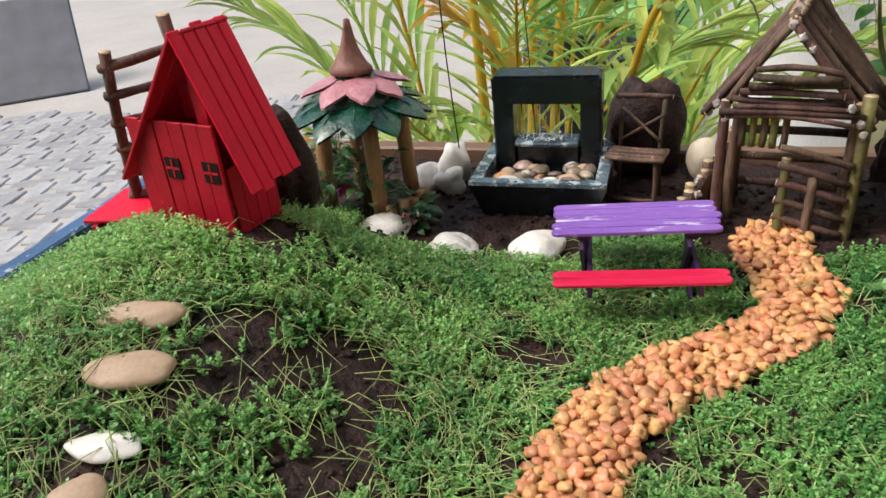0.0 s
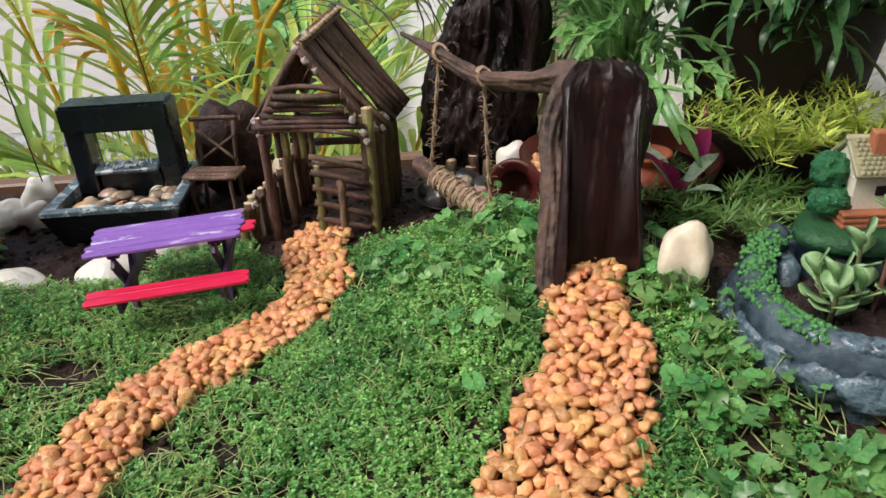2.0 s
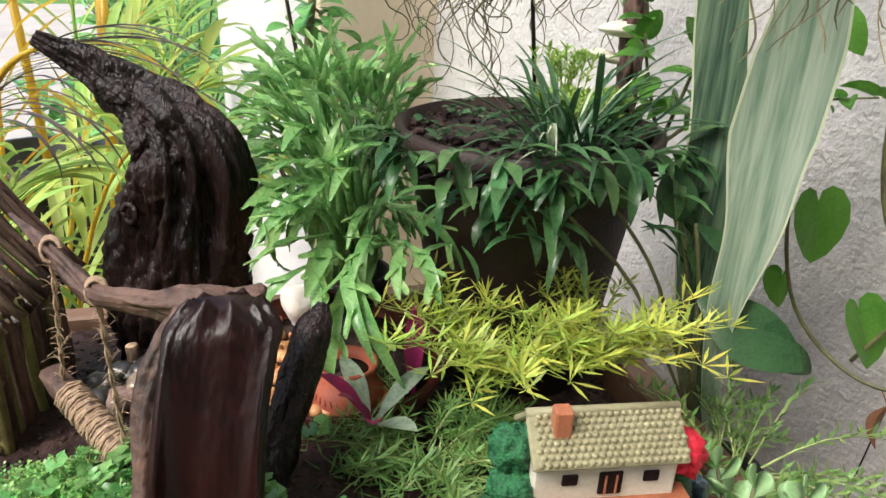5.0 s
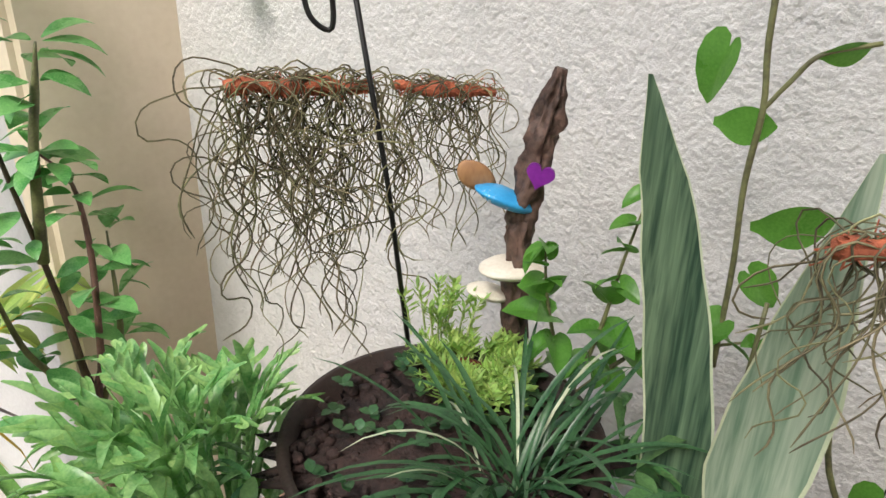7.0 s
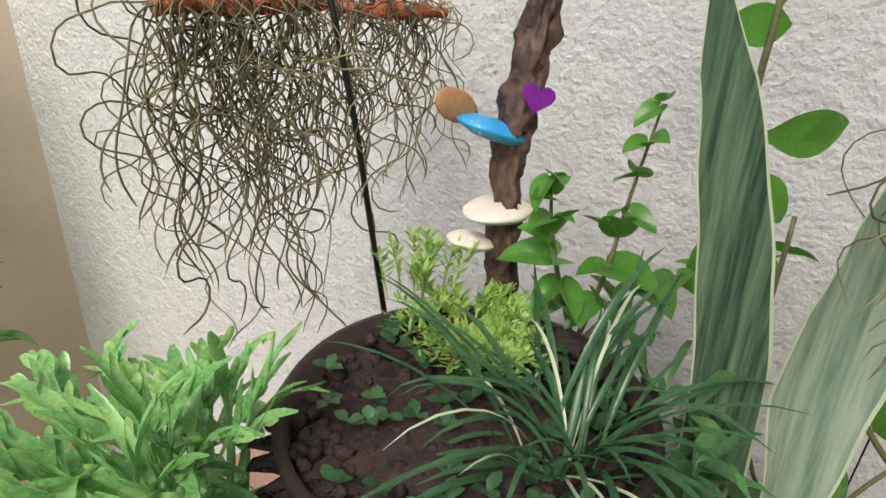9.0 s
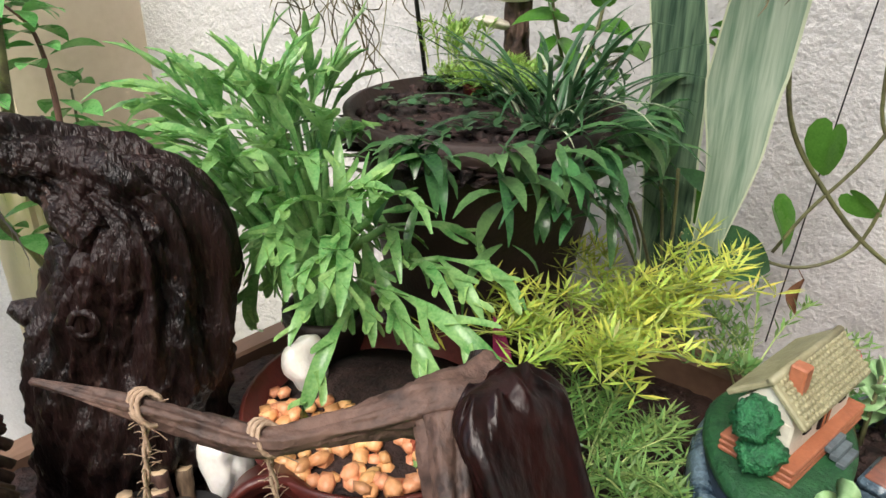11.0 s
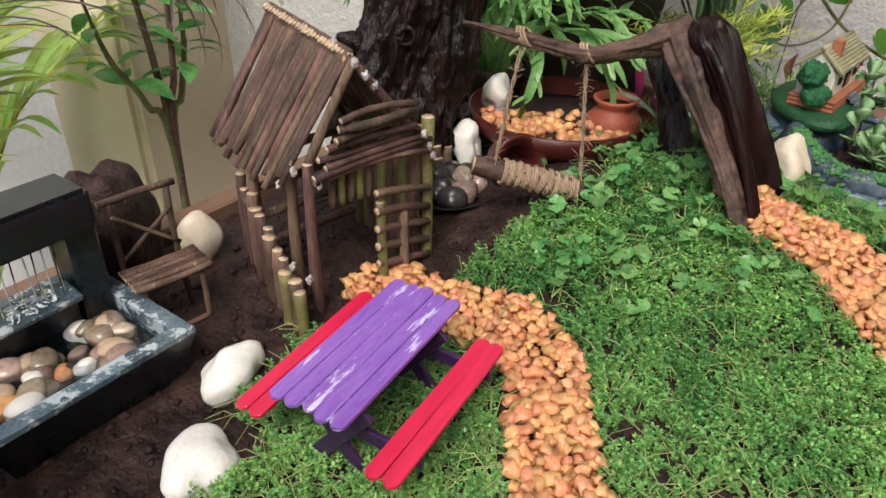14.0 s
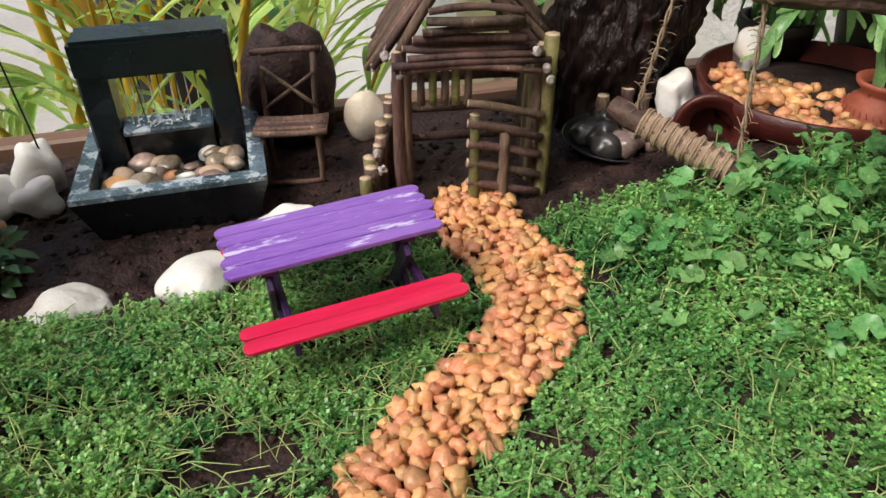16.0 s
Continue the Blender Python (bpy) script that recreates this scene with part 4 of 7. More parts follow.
# ---- the red house ----
def red_house():
    t = thing("toy_house", (-0.104, 0.404, 0.116), "steep-roofed toy house of red painted craft sticks", "toy house", turn=-25)
    # local: x along the front to the left is minus, y into the house
    rnd = random.Random(2)
    w, d, h = 0.068, 0.034, 0.066
    k = 6
    for i in range(k):
        x = -w + w * (i + 0.5) / k
        # walls have their shade put into the colour by the darker red
        part("front_board", box((w / k - 0.0003, 0.0022, h + rnd.uniform(-0.001, 0.001)), pose(x, rnd.uniform(-0.0004, 0.0004), h / 2, 0, 0, 0), 0.0004), SHADED_RED, t, smooth=False)
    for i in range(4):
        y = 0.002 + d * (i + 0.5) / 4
        part("side_board", box((0.0022, d / 4 - 0.0003, 0.040), pose(-0.0005, y, 0.020), 0.0004), SHADED_RED, t, smooth=False)
        part("side_board", box((0.0022, d / 4 - 0.0003, 0.046), pose(-w + 0.0005, y, 0.023), 0.0004), SHADED_RED, t, smooth=False)
    part("back_wall", box((w, 0.0022, h + 0.01), pose(-w / 2, d + 0.003, h / 2), 0.0004), SHADED_RED, t, smooth=False)
    # roof: a ridge above the front's middle, boards down each slope
    ridge = Vector((-0.0105, 0, 0.113))
    er, el = Vector((0.022, 0, 0.033)), Vector((-0.079, 0, 0.030))
    n = 5
    bw = 0.0084
    for i in range(n):
        y = -0.005 + bw * (i + 0.5)
        for e, s, nm in ((er, 1, "roof_board"), (el, -1, "roof_board")):
            v = e - ridge
            ang = math.atan2(v.z, v.x)
            c = (e + ridge) / 2 + Vector((0, y, 0))
            off = rnd.uniform(-0.002, 0.002)
            m = Matrix.Translation(c + v.normalized() * off) @ Matrix.Rotation(-ang, 4, "Y") @ Matrix.Rotation(rnd.uniform(-0.05, 0.05), 4, "X")
            # right slope in the lit red, left slope in the shaded copy
            part(nm, box((v.length + 0.004, bw - 0.0002, 0.0024), m, 0.0006), RED_PAINT if s > 0 else SHADED_RED, t, smooth=False)
    # inner prop and beam seen in the open gable
    part("gable_post", box((0.009, 0.002, 0.046), pose(-0.012, 0.006, 0.086), 0.0004), SHADED_RED, t, smooth=False)
    part("gable_board", box((0.032, 0.002, 0.020), pose(-0.018, 0.014, 0.074), 0.0004), SHADED_RED, t, smooth=False)
    # two painted windows: four dark panes each inside bars
    for x in (-0.037, -0.008):
        win = part("window", box((0.0115, 0.0006, 0.0125), pose(x, -0.0016, 0.039), 0.0001), DARK_TRIM, t, "small black painted window with a red cross", smooth=False)
        part("window_bar", box((0.0014, 0.0006, 0.0105), pose(x, -0.0021, 0.039), 0.0001), SHADED_RED, win, smooth=False)
        part("window_bar", box((0.0105, 0.0006, 0.0014), pose(x, -0.0021, 0.039), 0.0001), SHADED_RED, win, smooth=False)


red_house()


def red_ramp():
    ob = thing("red_platform", (-0.194, 0.438, ground(-0.194, 0.438)), "red painted board platform behind the toy house", "platform", turn=-6)
    for i in range(5):
        part("board", box((0.062, 0.0094, 0.0024), pose(0.008, 0.004 + i * 0.0098, 0.012, 6), 0.0005), RED_PAINT, ob, smooth=False)
    for x in (-0.015, 0.03):
        part("bearer", box((0.004, 0.046, 0.012), pose(x, 0.02, 0.004), 0.0005), SHADED_RED, ob, smooth=False)


red_ramp()


def ladder():
    t = thing("twig_ladder", (-0.165, 0.47, 0.09), "dark twig ladder leaning behind the toy house", "ladder")
    inv = t.matrix_world.inverted()
    r1, r2 = (Vector((-0.196, 0.475, 0.105)), Vector((-0.178, 0.455, 0.215))), (Vector((-0.150, 0.475, 0.105)), Vector((-0.138, 0.455, 0.233)))
    stick(inv @ r1[0], inv @ r1[1], 0.0034, "rail", t, seed=1)
    stick(inv @ r2[0], inv @ r2[1], 0.0034, "rail", t, seed=2)
    for i in range(6):
        k = 0.12 + 0.16 * i
        a, b = r1[0].lerp(r1[1], k), r2[0].lerp(r2[1], k * 0.93)
        e = (b - a).normalized() * 0.006
        stick(inv @ (a - e), inv @ (b + e), 0.0030, "rung", t, seed=3 + i)


ladder()
stone("mossy_rock", (-0.090, 0.470), (0.016, 0.012, 0.040), SOIL, "dark earthy rock standing behind the toy house", 73, 10, amp=0.40, sink=0.05, freq=1.3, category="rock")


# ---- the flower pavilion ----
def pavilion():
    t = thing("flower_pavilion", (-0.055, 0.556, 0.056), "resin pavilion with an upturned pink flower roof on brown posts", "toy pavilion")
    cx = 0.0
    part("plinth", lathe([(0.045, 0), (0.046, 0.006), (0.040, 0.009), (0.0, 0.010)], 24, wob=0.1), SOIL, t)
    for a in (20, 110, 200, 290):
        c, s = math.cos(radians(a)) * 0.033, math.sin(radians(a)) * 0.030
        g = tube([(c, s, 0.004), (c * 0.97, s * 0.97, 0.03), (c * 0.93, s * 0.93, 0.06), (c * 0.9, s * 0.9, 0.088)], [0.0062, 0.0056, 0.006, 0.0055], 10, lump=0.2, seed=a)
        part("post", g, POLE_W, t)
    # low palisade between the posts at the right
    for i in range(5):
        a = radians(-62 + i * 14)
        c, s = math.cos(a) * 0.042, math.sin(a) * 0.038
        part("palisade_stake", tube([(c, s, 0.0), (c, s, 0.020 + 0.002 * (i % 2))], 0.0042, 9, lump=0.15, seed=i), POLE_W, t)
    part("roof_core", lathe([(0.030, 0.084), (0.034, 0.090), (0.022, 0.104), (0.012, 0.114), (0.0, 0.116)], 24), SEPAL, t)
    for i in range(12):
        a = 2 * math.pi * i / 12 + 0.1
        m = Matrix.Translation((0, 0, 0.104)) @ Matrix.Rotation(a, 4, "Z") @ Matrix.Rotation(radians(-13 - 4 * (i % 2)), 4, "X") @ Matrix.Translation((0, 0.012, 0))
        g = blade(0.050, 0.027, 0.30, -0.25, 7, 0.03, 0.55, m)
        g2 = blade(0.050, 0.027, 0.30, -0.25, 7, 0.03, 0.55, m @ Matrix.Translation((0, 0, -0.0016)))
        g.add(g2.v, [tuple(reversed(f)) for f in g2.f])
        lf = part("leaf", g, SEPAL, t, "glossy dark green resin leaf")
        part("leaf_rib", tube([m @ Vector((0, 0.001, 0.0004)), m @ Vector((0, 0.016, -0.0004)), m @ Vector((0, 0.036, -0.003))], [0.0006, 0.0005, 0.0003], 5), SEPAL, lf)
    for i in range(8):
        a = 2 * math.pi * i / 8 + 0.3
        m = Matrix.Translation((0, 0, 0.115)) @ Matrix.Rotation(a, 4, "Z") @ Matrix.Rotation(radians(-12 - 4 * (i % 2)), 4, "X") @ Matrix.Translation((0, 0.008, 0))
        g = blade(0.036, 0.023, 0.25, -0.2, 7, 0.12, 0.6, m)
        g2 = blade(0.036, 0.023, 0.25, -0.2, 7, 0.12, 0.6, m @ Matrix.Translation((0, 0, -0.0018)))
        g.add(g2.v, [tuple(reversed(f)) for f in g2.f])
        part("petal", g, PETAL, t, "dusky pink resin petal")
    prof = [(0.0155, 0.113), (0.0158, 0.116), (0.0125, 0.119), (0.0095, 0.124), (0.0065, 0.130), (0.0042, 0.138), (0.0030, 0.144), (0.0022, 0.149), (0.0, 0.150)]
    part("cap", lathe(prof, 32, wob=0.45, seed=3), CAP, t, "ridged brown flower-base cap")


pavilion()


def posies():
    """Little plants under the pavilion: dark leaves, pink artificial blooms and pale daisies."""
    rnd = random.Random(21)
    for n, (x, y, r, h, mat, lab) in enumerate(((-0.085, 0.528, 0.020, 0.048, MIDLEAF, "dark green leafy sprig in the pavilion"),
                                                (-0.055, 0.545, 0.026, 0.050, MIDLEAF, "dark green leafy sprig in the pavilion"),
                                                (-0.022, 0.528, 0.014, 0.020, DARKLEAF, "small dark sprig with pale pink daisies"),
                                                (-0.090, 0.600, 0.015, 0.080, CLOVER, "pale green upright sprig behind the pavilion"))):
        t = thing("leafy_sprig", (x, y, ground(x, y)), lab, "plant", "sprigs by the pavilion")
        g, s = Geo(), Geo()
        for i in range(80):
            a, q = rnd.uniform(0, 6.28), rnd.random() ** 0.6
            e = Vector((math.cos(a) * r * q, math.sin(a) * r * q, h * rnd.uniform(0.25, 1.0)))
            if i % 3 == 0:
                tube([(0, 0, 0), e * 0.6 + Vector((0, 0, h * 0.12)), e], [0.0007, 0.0005, 0.0003], 4, s)
            blade(rnd.uniform(0.009, 0.015), rnd.uniform(0.004, 0.007), 0.5, 0.2, 4, 0.05, 0.5, aim(e, (math.cos(a), math.sin(a), rnd.uniform(-0.2, 0.9)), rnd.uniform(-0.6, 0.6)), g)
        tagged(part("foliage", g, mat, t), kind="stuff")
        tagged(part("stem", s, VINE, t), kind="stuff")
        if n in (0, 2):
            for i in range(3 if n == 0 else 9):
                a = rnd.uniform(0, 6.28)
                c = Vector((math.cos(a) * r * 0.8, math.sin(a) * r * 0.8 - (0.004 if n == 0 else 0.006), h * rnd.uniform(0.35, 0.95)))
                f = Geo()
                R = 0.0085 if n == 0 else 0.0035
                for j in range(6):
                    b = j * math.pi / 3
                    blade(R, R * 0.8, 0.3, 0.2, 3, 0.3, 0.6, aim(c, (math.cos(b), -0.5, math.sin(b))), f)
                part("blossom", f, MAGENTA if n == 0 else PETAL, t, "bright pink bloom" if n == 0 else "tiny pale pink daisy")


posies()


# ---- the twig hut ----
def twig_hut():
    o = Vector((0.189, 0.495, 0.050))
    u, v = Vector((0.905, -0.425, 0)), Vector((0.465, 0.885, 0))
    t = thing("twig_hut", tuple(o), "rustic gabled hut of brown twigs with an open front", "toy hut")
    n = [0]

    def st(a, b, r=0.0030, name="twig", mat=None, bow=0.03):
        n[0] += 1
        f = lambda p: u * p[0] + v * p[1] + Vector((0, 0, p[2]))
        return stick(f(a), f(b), r, name, t, mat, seed=100 + n[0], bow=bow)

    W, D = 0.074, 0.070
    mid = W * 0.44
    eave, peak = 0.078, 0.145
    # corner and middle posts
    for x, y, h in ((0.0, 0.0, 0.098), (W, 0.0, 0.100), (0, D, 0.090), (W, D, 0.090), (0.004, 0.028, 0.080)):
        st((x, y, -0.006), (x, y, h), 0.0033, "post")
    st((W + 0.003, -0.004, -0.004), (W + 0.004, -0.004, 0.106), 0.0034, "tall_post", GREEN_TWIG)
    # right wall of close stakes
    for i in range(9):
        y = 0.006 + i * 0.0076
        st((W + 0.001, y, -0.004), (W + 0.001, y, 0.086 + 0.005 * math.sin(i * 2.1)), 0.0036, "stake", GREEN_TWIG if i % 3 == 1 else None)
    # left fence, lower towards the front
    for i in range(12):
        y = -0.014 + i * 0.0088
        x = -0.003 - 0.016 * (1 - i / 11) + 0.0015 * math.sin(i * 2.3)
        st((x, y, -0.004), (x, y, 0.034 + 0.026 * (i / 11) ** 1.2 + 0.004 * math.sin(i * 3.1)), 0.0034 + 0.0006 * math.sin(i * 1.7), "stake", GREEN_TWIG if i in (0, 2) else None)
    st((-0.016, -0.012, 0.030), (-0.006, D + 0.010, 0.052), 0.0020, "fence_rail")
    # back wall bars
    for i in range(4):
        st((0, D, 0.016 + i * 0.02), (W, D, 0.018 + i * 0.02), 0.003, "back_bar")
    # sloping bars of the porch fence at the right of the front
    for x in (0.040, 0.056):
        st((x, -0.010, -0.004), (x, -0.008, 0.066 - (x - 0.04) * 0.5), 0.0030, "porch_post", GREEN_TWIG if x < 0.05 else None)
    for i in range(6):
        z = 0.006 + i * 0.0115
        st((0.036, -0.010, z + 0.010), (W + 0.002, -0.007, z - 0.001 + 0.001 * (i % 2)), 0.0024, "porch_bar")
    for i in range(5):
        st((0.012 + i * 0.006, -0.003, 0.070), (0.012 + i * 0.006, -0.003, 0.096), 0.0022, "short_twig", GREEN_TWIG if i % 2 else None)
    # stacked bars of the gable, shorter towards the top
    wob = random.Random(44)
    for i in range(8):
        z = 0.089 + i * 0.0043
        e = 0.004 + 0.0022 * i
        st((e - 0.004 + wob.uniform(-0.004, 0.004), -0.008 + wob.uniform(-0.002, 0.002), z + wob.uniform(-0.001, 0.001)), (W - e + 0.006 + wob.uniform(-0.004, 0.004), -0.008 + wob.uniform(-0.002, 0.002), z + 0.001 + wob.uniform(-0.0015, 0.0015)), wob.uniform(0.0017, 0.0026), "gable_bar", bow=0.06)
    # hardened glue at the joints
    for i, (x, y, z) in enumerate(((W * 0.44, 0.000, 0.144), (W * 0.44 + 0.006, -0.001, 0.137), (W + 0.002, -0.008, 0.090), (W + 0.004, -0.009, 0.084), (0.002, -0.008, 0.089), (W + 0.006, 0.006, 0.088), (W + 0.007, 0.020, 0.084), (W + 0.006, 0.036, 0.087), (-0.012, 0.010, 0.086), (-0.006, 0.004, 0.094), (mid + 0.012, 0.000, 0.130), (mid, 0.020, 0.150), (W - 0.004, -0.011, 0.100), (-0.010, -0.010, 0.036), (-0.013, 0.002, 0.040))):
        q = u * x + v * y + Vector((0, 0, z))
        part("glue", blob((0.0024, 0.0016, 0.0026), 3, 0.6, 1.6, 300 + i, Matrix.Translation(q)), GLUE, t, "dried milky glue")
    # rafters that leave a triangle open
    for y in (0.002, D + 0.012):
        st((0.000, y, eave + 0.016), (mid, y, peak), 0.0027, "rafter")
        st((W, y, eave + 0.016), (mid, y, peak), 0.0027, "rafter")
    st((mid, 0.006, peak), (mid, D + 0.022, peak + 0.006), 0.0034, "ridge_twig")
    # roof twigs down both slopes
    k = 25
    for i in range(k):
        y = 0.007 + (D + 0.013) * i / (k - 1)
        j = 0.004 * math.sin(i * 3.3) + 0.003 * math.sin(i * 7.7)
        st((mid + 0.003, y, peak + 0.004 + 0.0003 * i), (-0.013 + j, y, eave + 0.009 + j), 0.0016 + 0.0008 * abs(math.sin(i * 1.9)), "roof_twig")
        st((mid - 0.003, y, peak + 0.004 + 0.0003 * i), (W + 0.009 - j, y, eave + 0.004 - j), 0.0016 + 0.0008 * abs(math.sin(i * 2.7)), "roof_twig")


twig_hut()


def twig_chair():
    t = thing("twig_chair", (0.150, 0.568, 0.048), "little chair of brown twigs in front of a rock", "toy chair", turn=-24)
    w, d = 0.032, 0.022
    n = [0]

    def st(a, b, r=0.0017, name="twig"):
        n[0] += 1
        stick(a, b, r, name, t, seed=300 + n[0])

    for x in (-w / 2, w / 2):
        st((x, d / 2, 0), (x, d / 2 + 0.006, 0.078), name="back_leg")
        st((x, -d / 2, 0), (x, -d / 2, 0.038), name="front_leg")
    st((-w / 2 - 0.005, d / 2 + 0.006, 0.078), (w / 2 + 0.005, d / 2 + 0.006, 0.079), 0.0021, "top_rail")
    st((-w / 2, d / 2, 0.045), (w / 2, d / 2 + 0.004, 0.066), 0.0012, "brace")
    st((w / 2, d / 2, 0.045), (-w / 2, d / 2 + 0.004, 0.070), 0.0012, "brace")
    st((-w / 2, -d / 2, 0.006), (w / 2, -d / 2, 0.006), 0.0017, "stretcher")
    for i in range(6):
        st((-w / 2 - 0.005, -d / 2 - 0.002 + i * 0.0042, 0.040), (w / 2 + 0.006, -d / 2 - 0.002 + i * 0.0042, 0.040), 0.0019, "seat_twig")


twig_chair()


# ---- the stump with the swing ----
def stump():
    t = thing("bark_stump", (0.333, 0.268, 0.090), "hollow upright slab of red-brown driftwood bark", "driftwood stump")
    inv = t.matrix_world.inverted()
    axis = smooth_path([(0.331, 0.268, 0.084), (0.335, 0.277, 0.115), (0.343, 0.293, 0.150), (0.353, 0.312, 0.182), (0.360, 0.326, 0.202)], 20)
    side, front = Vector((0.965, -0.26, 0)), Vector((-0.26, -0.965, 0))
    g = Geo()
    seg, rings = 120, len(axis)
    verts, faces = [], []
    for i, c in enumerate(axis):
        k = i / (rings - 1)
        for j in range(seg):
            a = 2 * math.pi * j / seg
            # wide slab, hollowed along its front
            w = 0.0235 - 0.003 * math.sin(k * 3.1)
            d = 0.0135
            x, y = math.cos(a) * w, math.sin(a) * d
            if math.sin(a) > 0.15:
                y -= 0.0215 * max(0, 1 - (abs(math.cos(a)) / 0.86) ** 4) * min(1, 0.14 + 1.15 * (1 - k)) * min(1, (math.sin(a) - 0.15) / 0.3)
            if k > 0.86:
                q = ((k - 0.86) / 0.14) ** 2
                x, y = x * (1 - 0.42 * q), y * (1 - 0.55 * q)
            p = c + side * x + front * y
            nz = noise.noise(Vector((math.cos(a) * 2.2, math.sin(a) * 2.2, k * 2.2)))
            p += (side * math.cos(a) + front * math.sin(a)) * (0.0022 * nz + 0.0007 * (0.5 - noise.turbulence(Vector((math.cos(a) * 2.6, math.sin(a) * 2.6, k * 1.3)), 3, True)) + 0.0005 * noise.noise(Vector((math.cos(a) * 21, math.sin(a) * 21, k * 26))))
            if i > rings - 8:
                p.z += (i - rings + 8) / 7 * 0.004 * noise.noise(Vector((math.cos(a) * 3, math.sin(a) * 3, 9)))
            verts.append(inv @ p)
    for i in range(rings - 1):
        for j in range(seg):
            a, b = i * seg + j, i * seg + (j + 1) % seg
            faces.append((a, b, b + seg, a + seg))
    faces.append(tuple(len(verts) - seg + j for j in range(seg)))
    part("bark_slab", g.add(verts, faces), BARK, t)
    # greyer ridge of wood running down the swing's side from the branch
    ridge = smooth_path([(0.350, 0.340, 0.190), (0.332, 0.325, 0.170), (0.322, 0.305, 0.140), (0.312, 0.287, 0.110), (0.309, 0.279, 0.088)], 24)
    part("side_ridge", gnarl([inv @ p for p in ridge], blend([0.0088, 0.0074, 0.0052, 0.0052, 0.0060], 24), 44, 4, 0.50, grain=14), BRANCH, t)
    limb = smooth_path([(0.372, 0.333, 0.186), (0.352, 0.347, 0.190), (0.335, 0.365, 0.187), (0.315, 0.385, 0.186), (0.299, 0.418, 0.195), (0.283, 0.449, 0.204)], 20)
    part("branch", gnarl([inv @ p for p in limb], blend([0.0115, 0.0086, 0.0050, 0.0044, 0.0034, 0.0010], 20), 36, 6, 0.60, grain=16), BRANCH, t, "grey-brown branch stub")


stump()


def swing():
    t = thing("rope_swing", (0.305, 0.405, 0.108), "swing of a jute-wrapped log on two hairy ropes", "swing")
    inv = t.matrix_world.inverted()
    a, b = Vector((0.287, 0.441, 0.118)), Vector((0.321, 0.369, 0.097))
    log = part("seat_log", tube([inv @ a.lerp(b, k / 7) for k in range(8)], [0.0062, 0.0070, 0.0066, 0.0068, 0.0072, 0.0068, 0.0065, 0.006], 12, lump=0.3, seed=2), BRANCH, t)
    log.data.materials.append(CUT)
    log.data.polygons[-1].material_index = log.data.polygons[-2].material_index = 1
    d = (b - a).normalized()
    s1 = d.orthogonal().normalized()
    s2 = d.cross(s1)
    coil = [inv @ (a.lerp(b, 0.22 + 0.60 * k / 300) + (s1 * math.cos(k * 0.8) + s2 * math.sin(k * 0.8)) * (0.0074 + 0.0007 * math.sin(k * 0.21) + 0.0004 * math.sin(k * 1.7))) for k in range(301)]
    part("jute_wrap", tube(coil, 0.00085, 5, lump=0.2), ROPE, t, "tightly wound jute cord")
    rnd = random.Random(3)
    for top, low in (((0.299, 0.418, 0.197), a.lerp(b, 0.16)), ((0.315, 0.385, 0.188), a.lerp(b, 0.86))):
        top = Vector(top)
        for ph in (0, math.pi):
            pts = []
            for k in range(29):
                q = top.lerp(low, k / 28)
                e = 0.0008
                pts.append(inv @ (q + Vector((math.cos(k * 0.9 + ph) * e, math.sin(k * 0.9 + ph) * e, 0))))
            part("rope_strand", tube(pts, 0.0007, 5), ROPE, t)
        knot = [inv @ (top + Vector((math.cos(k * 0.5) * 0.0048 * (0.85 + 0.02 * (k % 5)), math.sin(k * 0.5) * 0.003 + (k / 40 - 0.5) * 0.006, -0.0010 + math.sin(k * 0.5) * 0.0048))) for k in range(40)]
        part("knot", tube(knot, 0.0009, 5, lump=0.2), ROPE, t)
        fuzz = Geo()
        for k in range(96):
            q = top.lerp(low, rnd.random())
            o = Vector((rnd.uniform(-1, 1), rnd.uniform(-1, 1), rnd.uniform(-0.6, 0.6))) * rnd.uniform(0.003, 0.009)
            tube([inv @ q, inv @ (q + o * 0.6 + Vector((0, 0, 0.0006))), inv @ (q + o)], 0.00022, 3, fuzz, caps=False)
        part("loose_fibre", fuzz, ROPE, t)


swing()
broken = part("broken_branch", gnarl(smooth_path([(0.368, 0.322, 0.105), (0.384, 0.338, 0.136), (0.402, 0.354, 0.164), (0.409, 0.360, 0.174)], 18), blend([0.0085, 0.0085, 0.0078, 0.003], 18), 32, 8, 0.45), BLACKWOOD)
tagged(broken, "dark split branch leaning behind the stump", "branch")


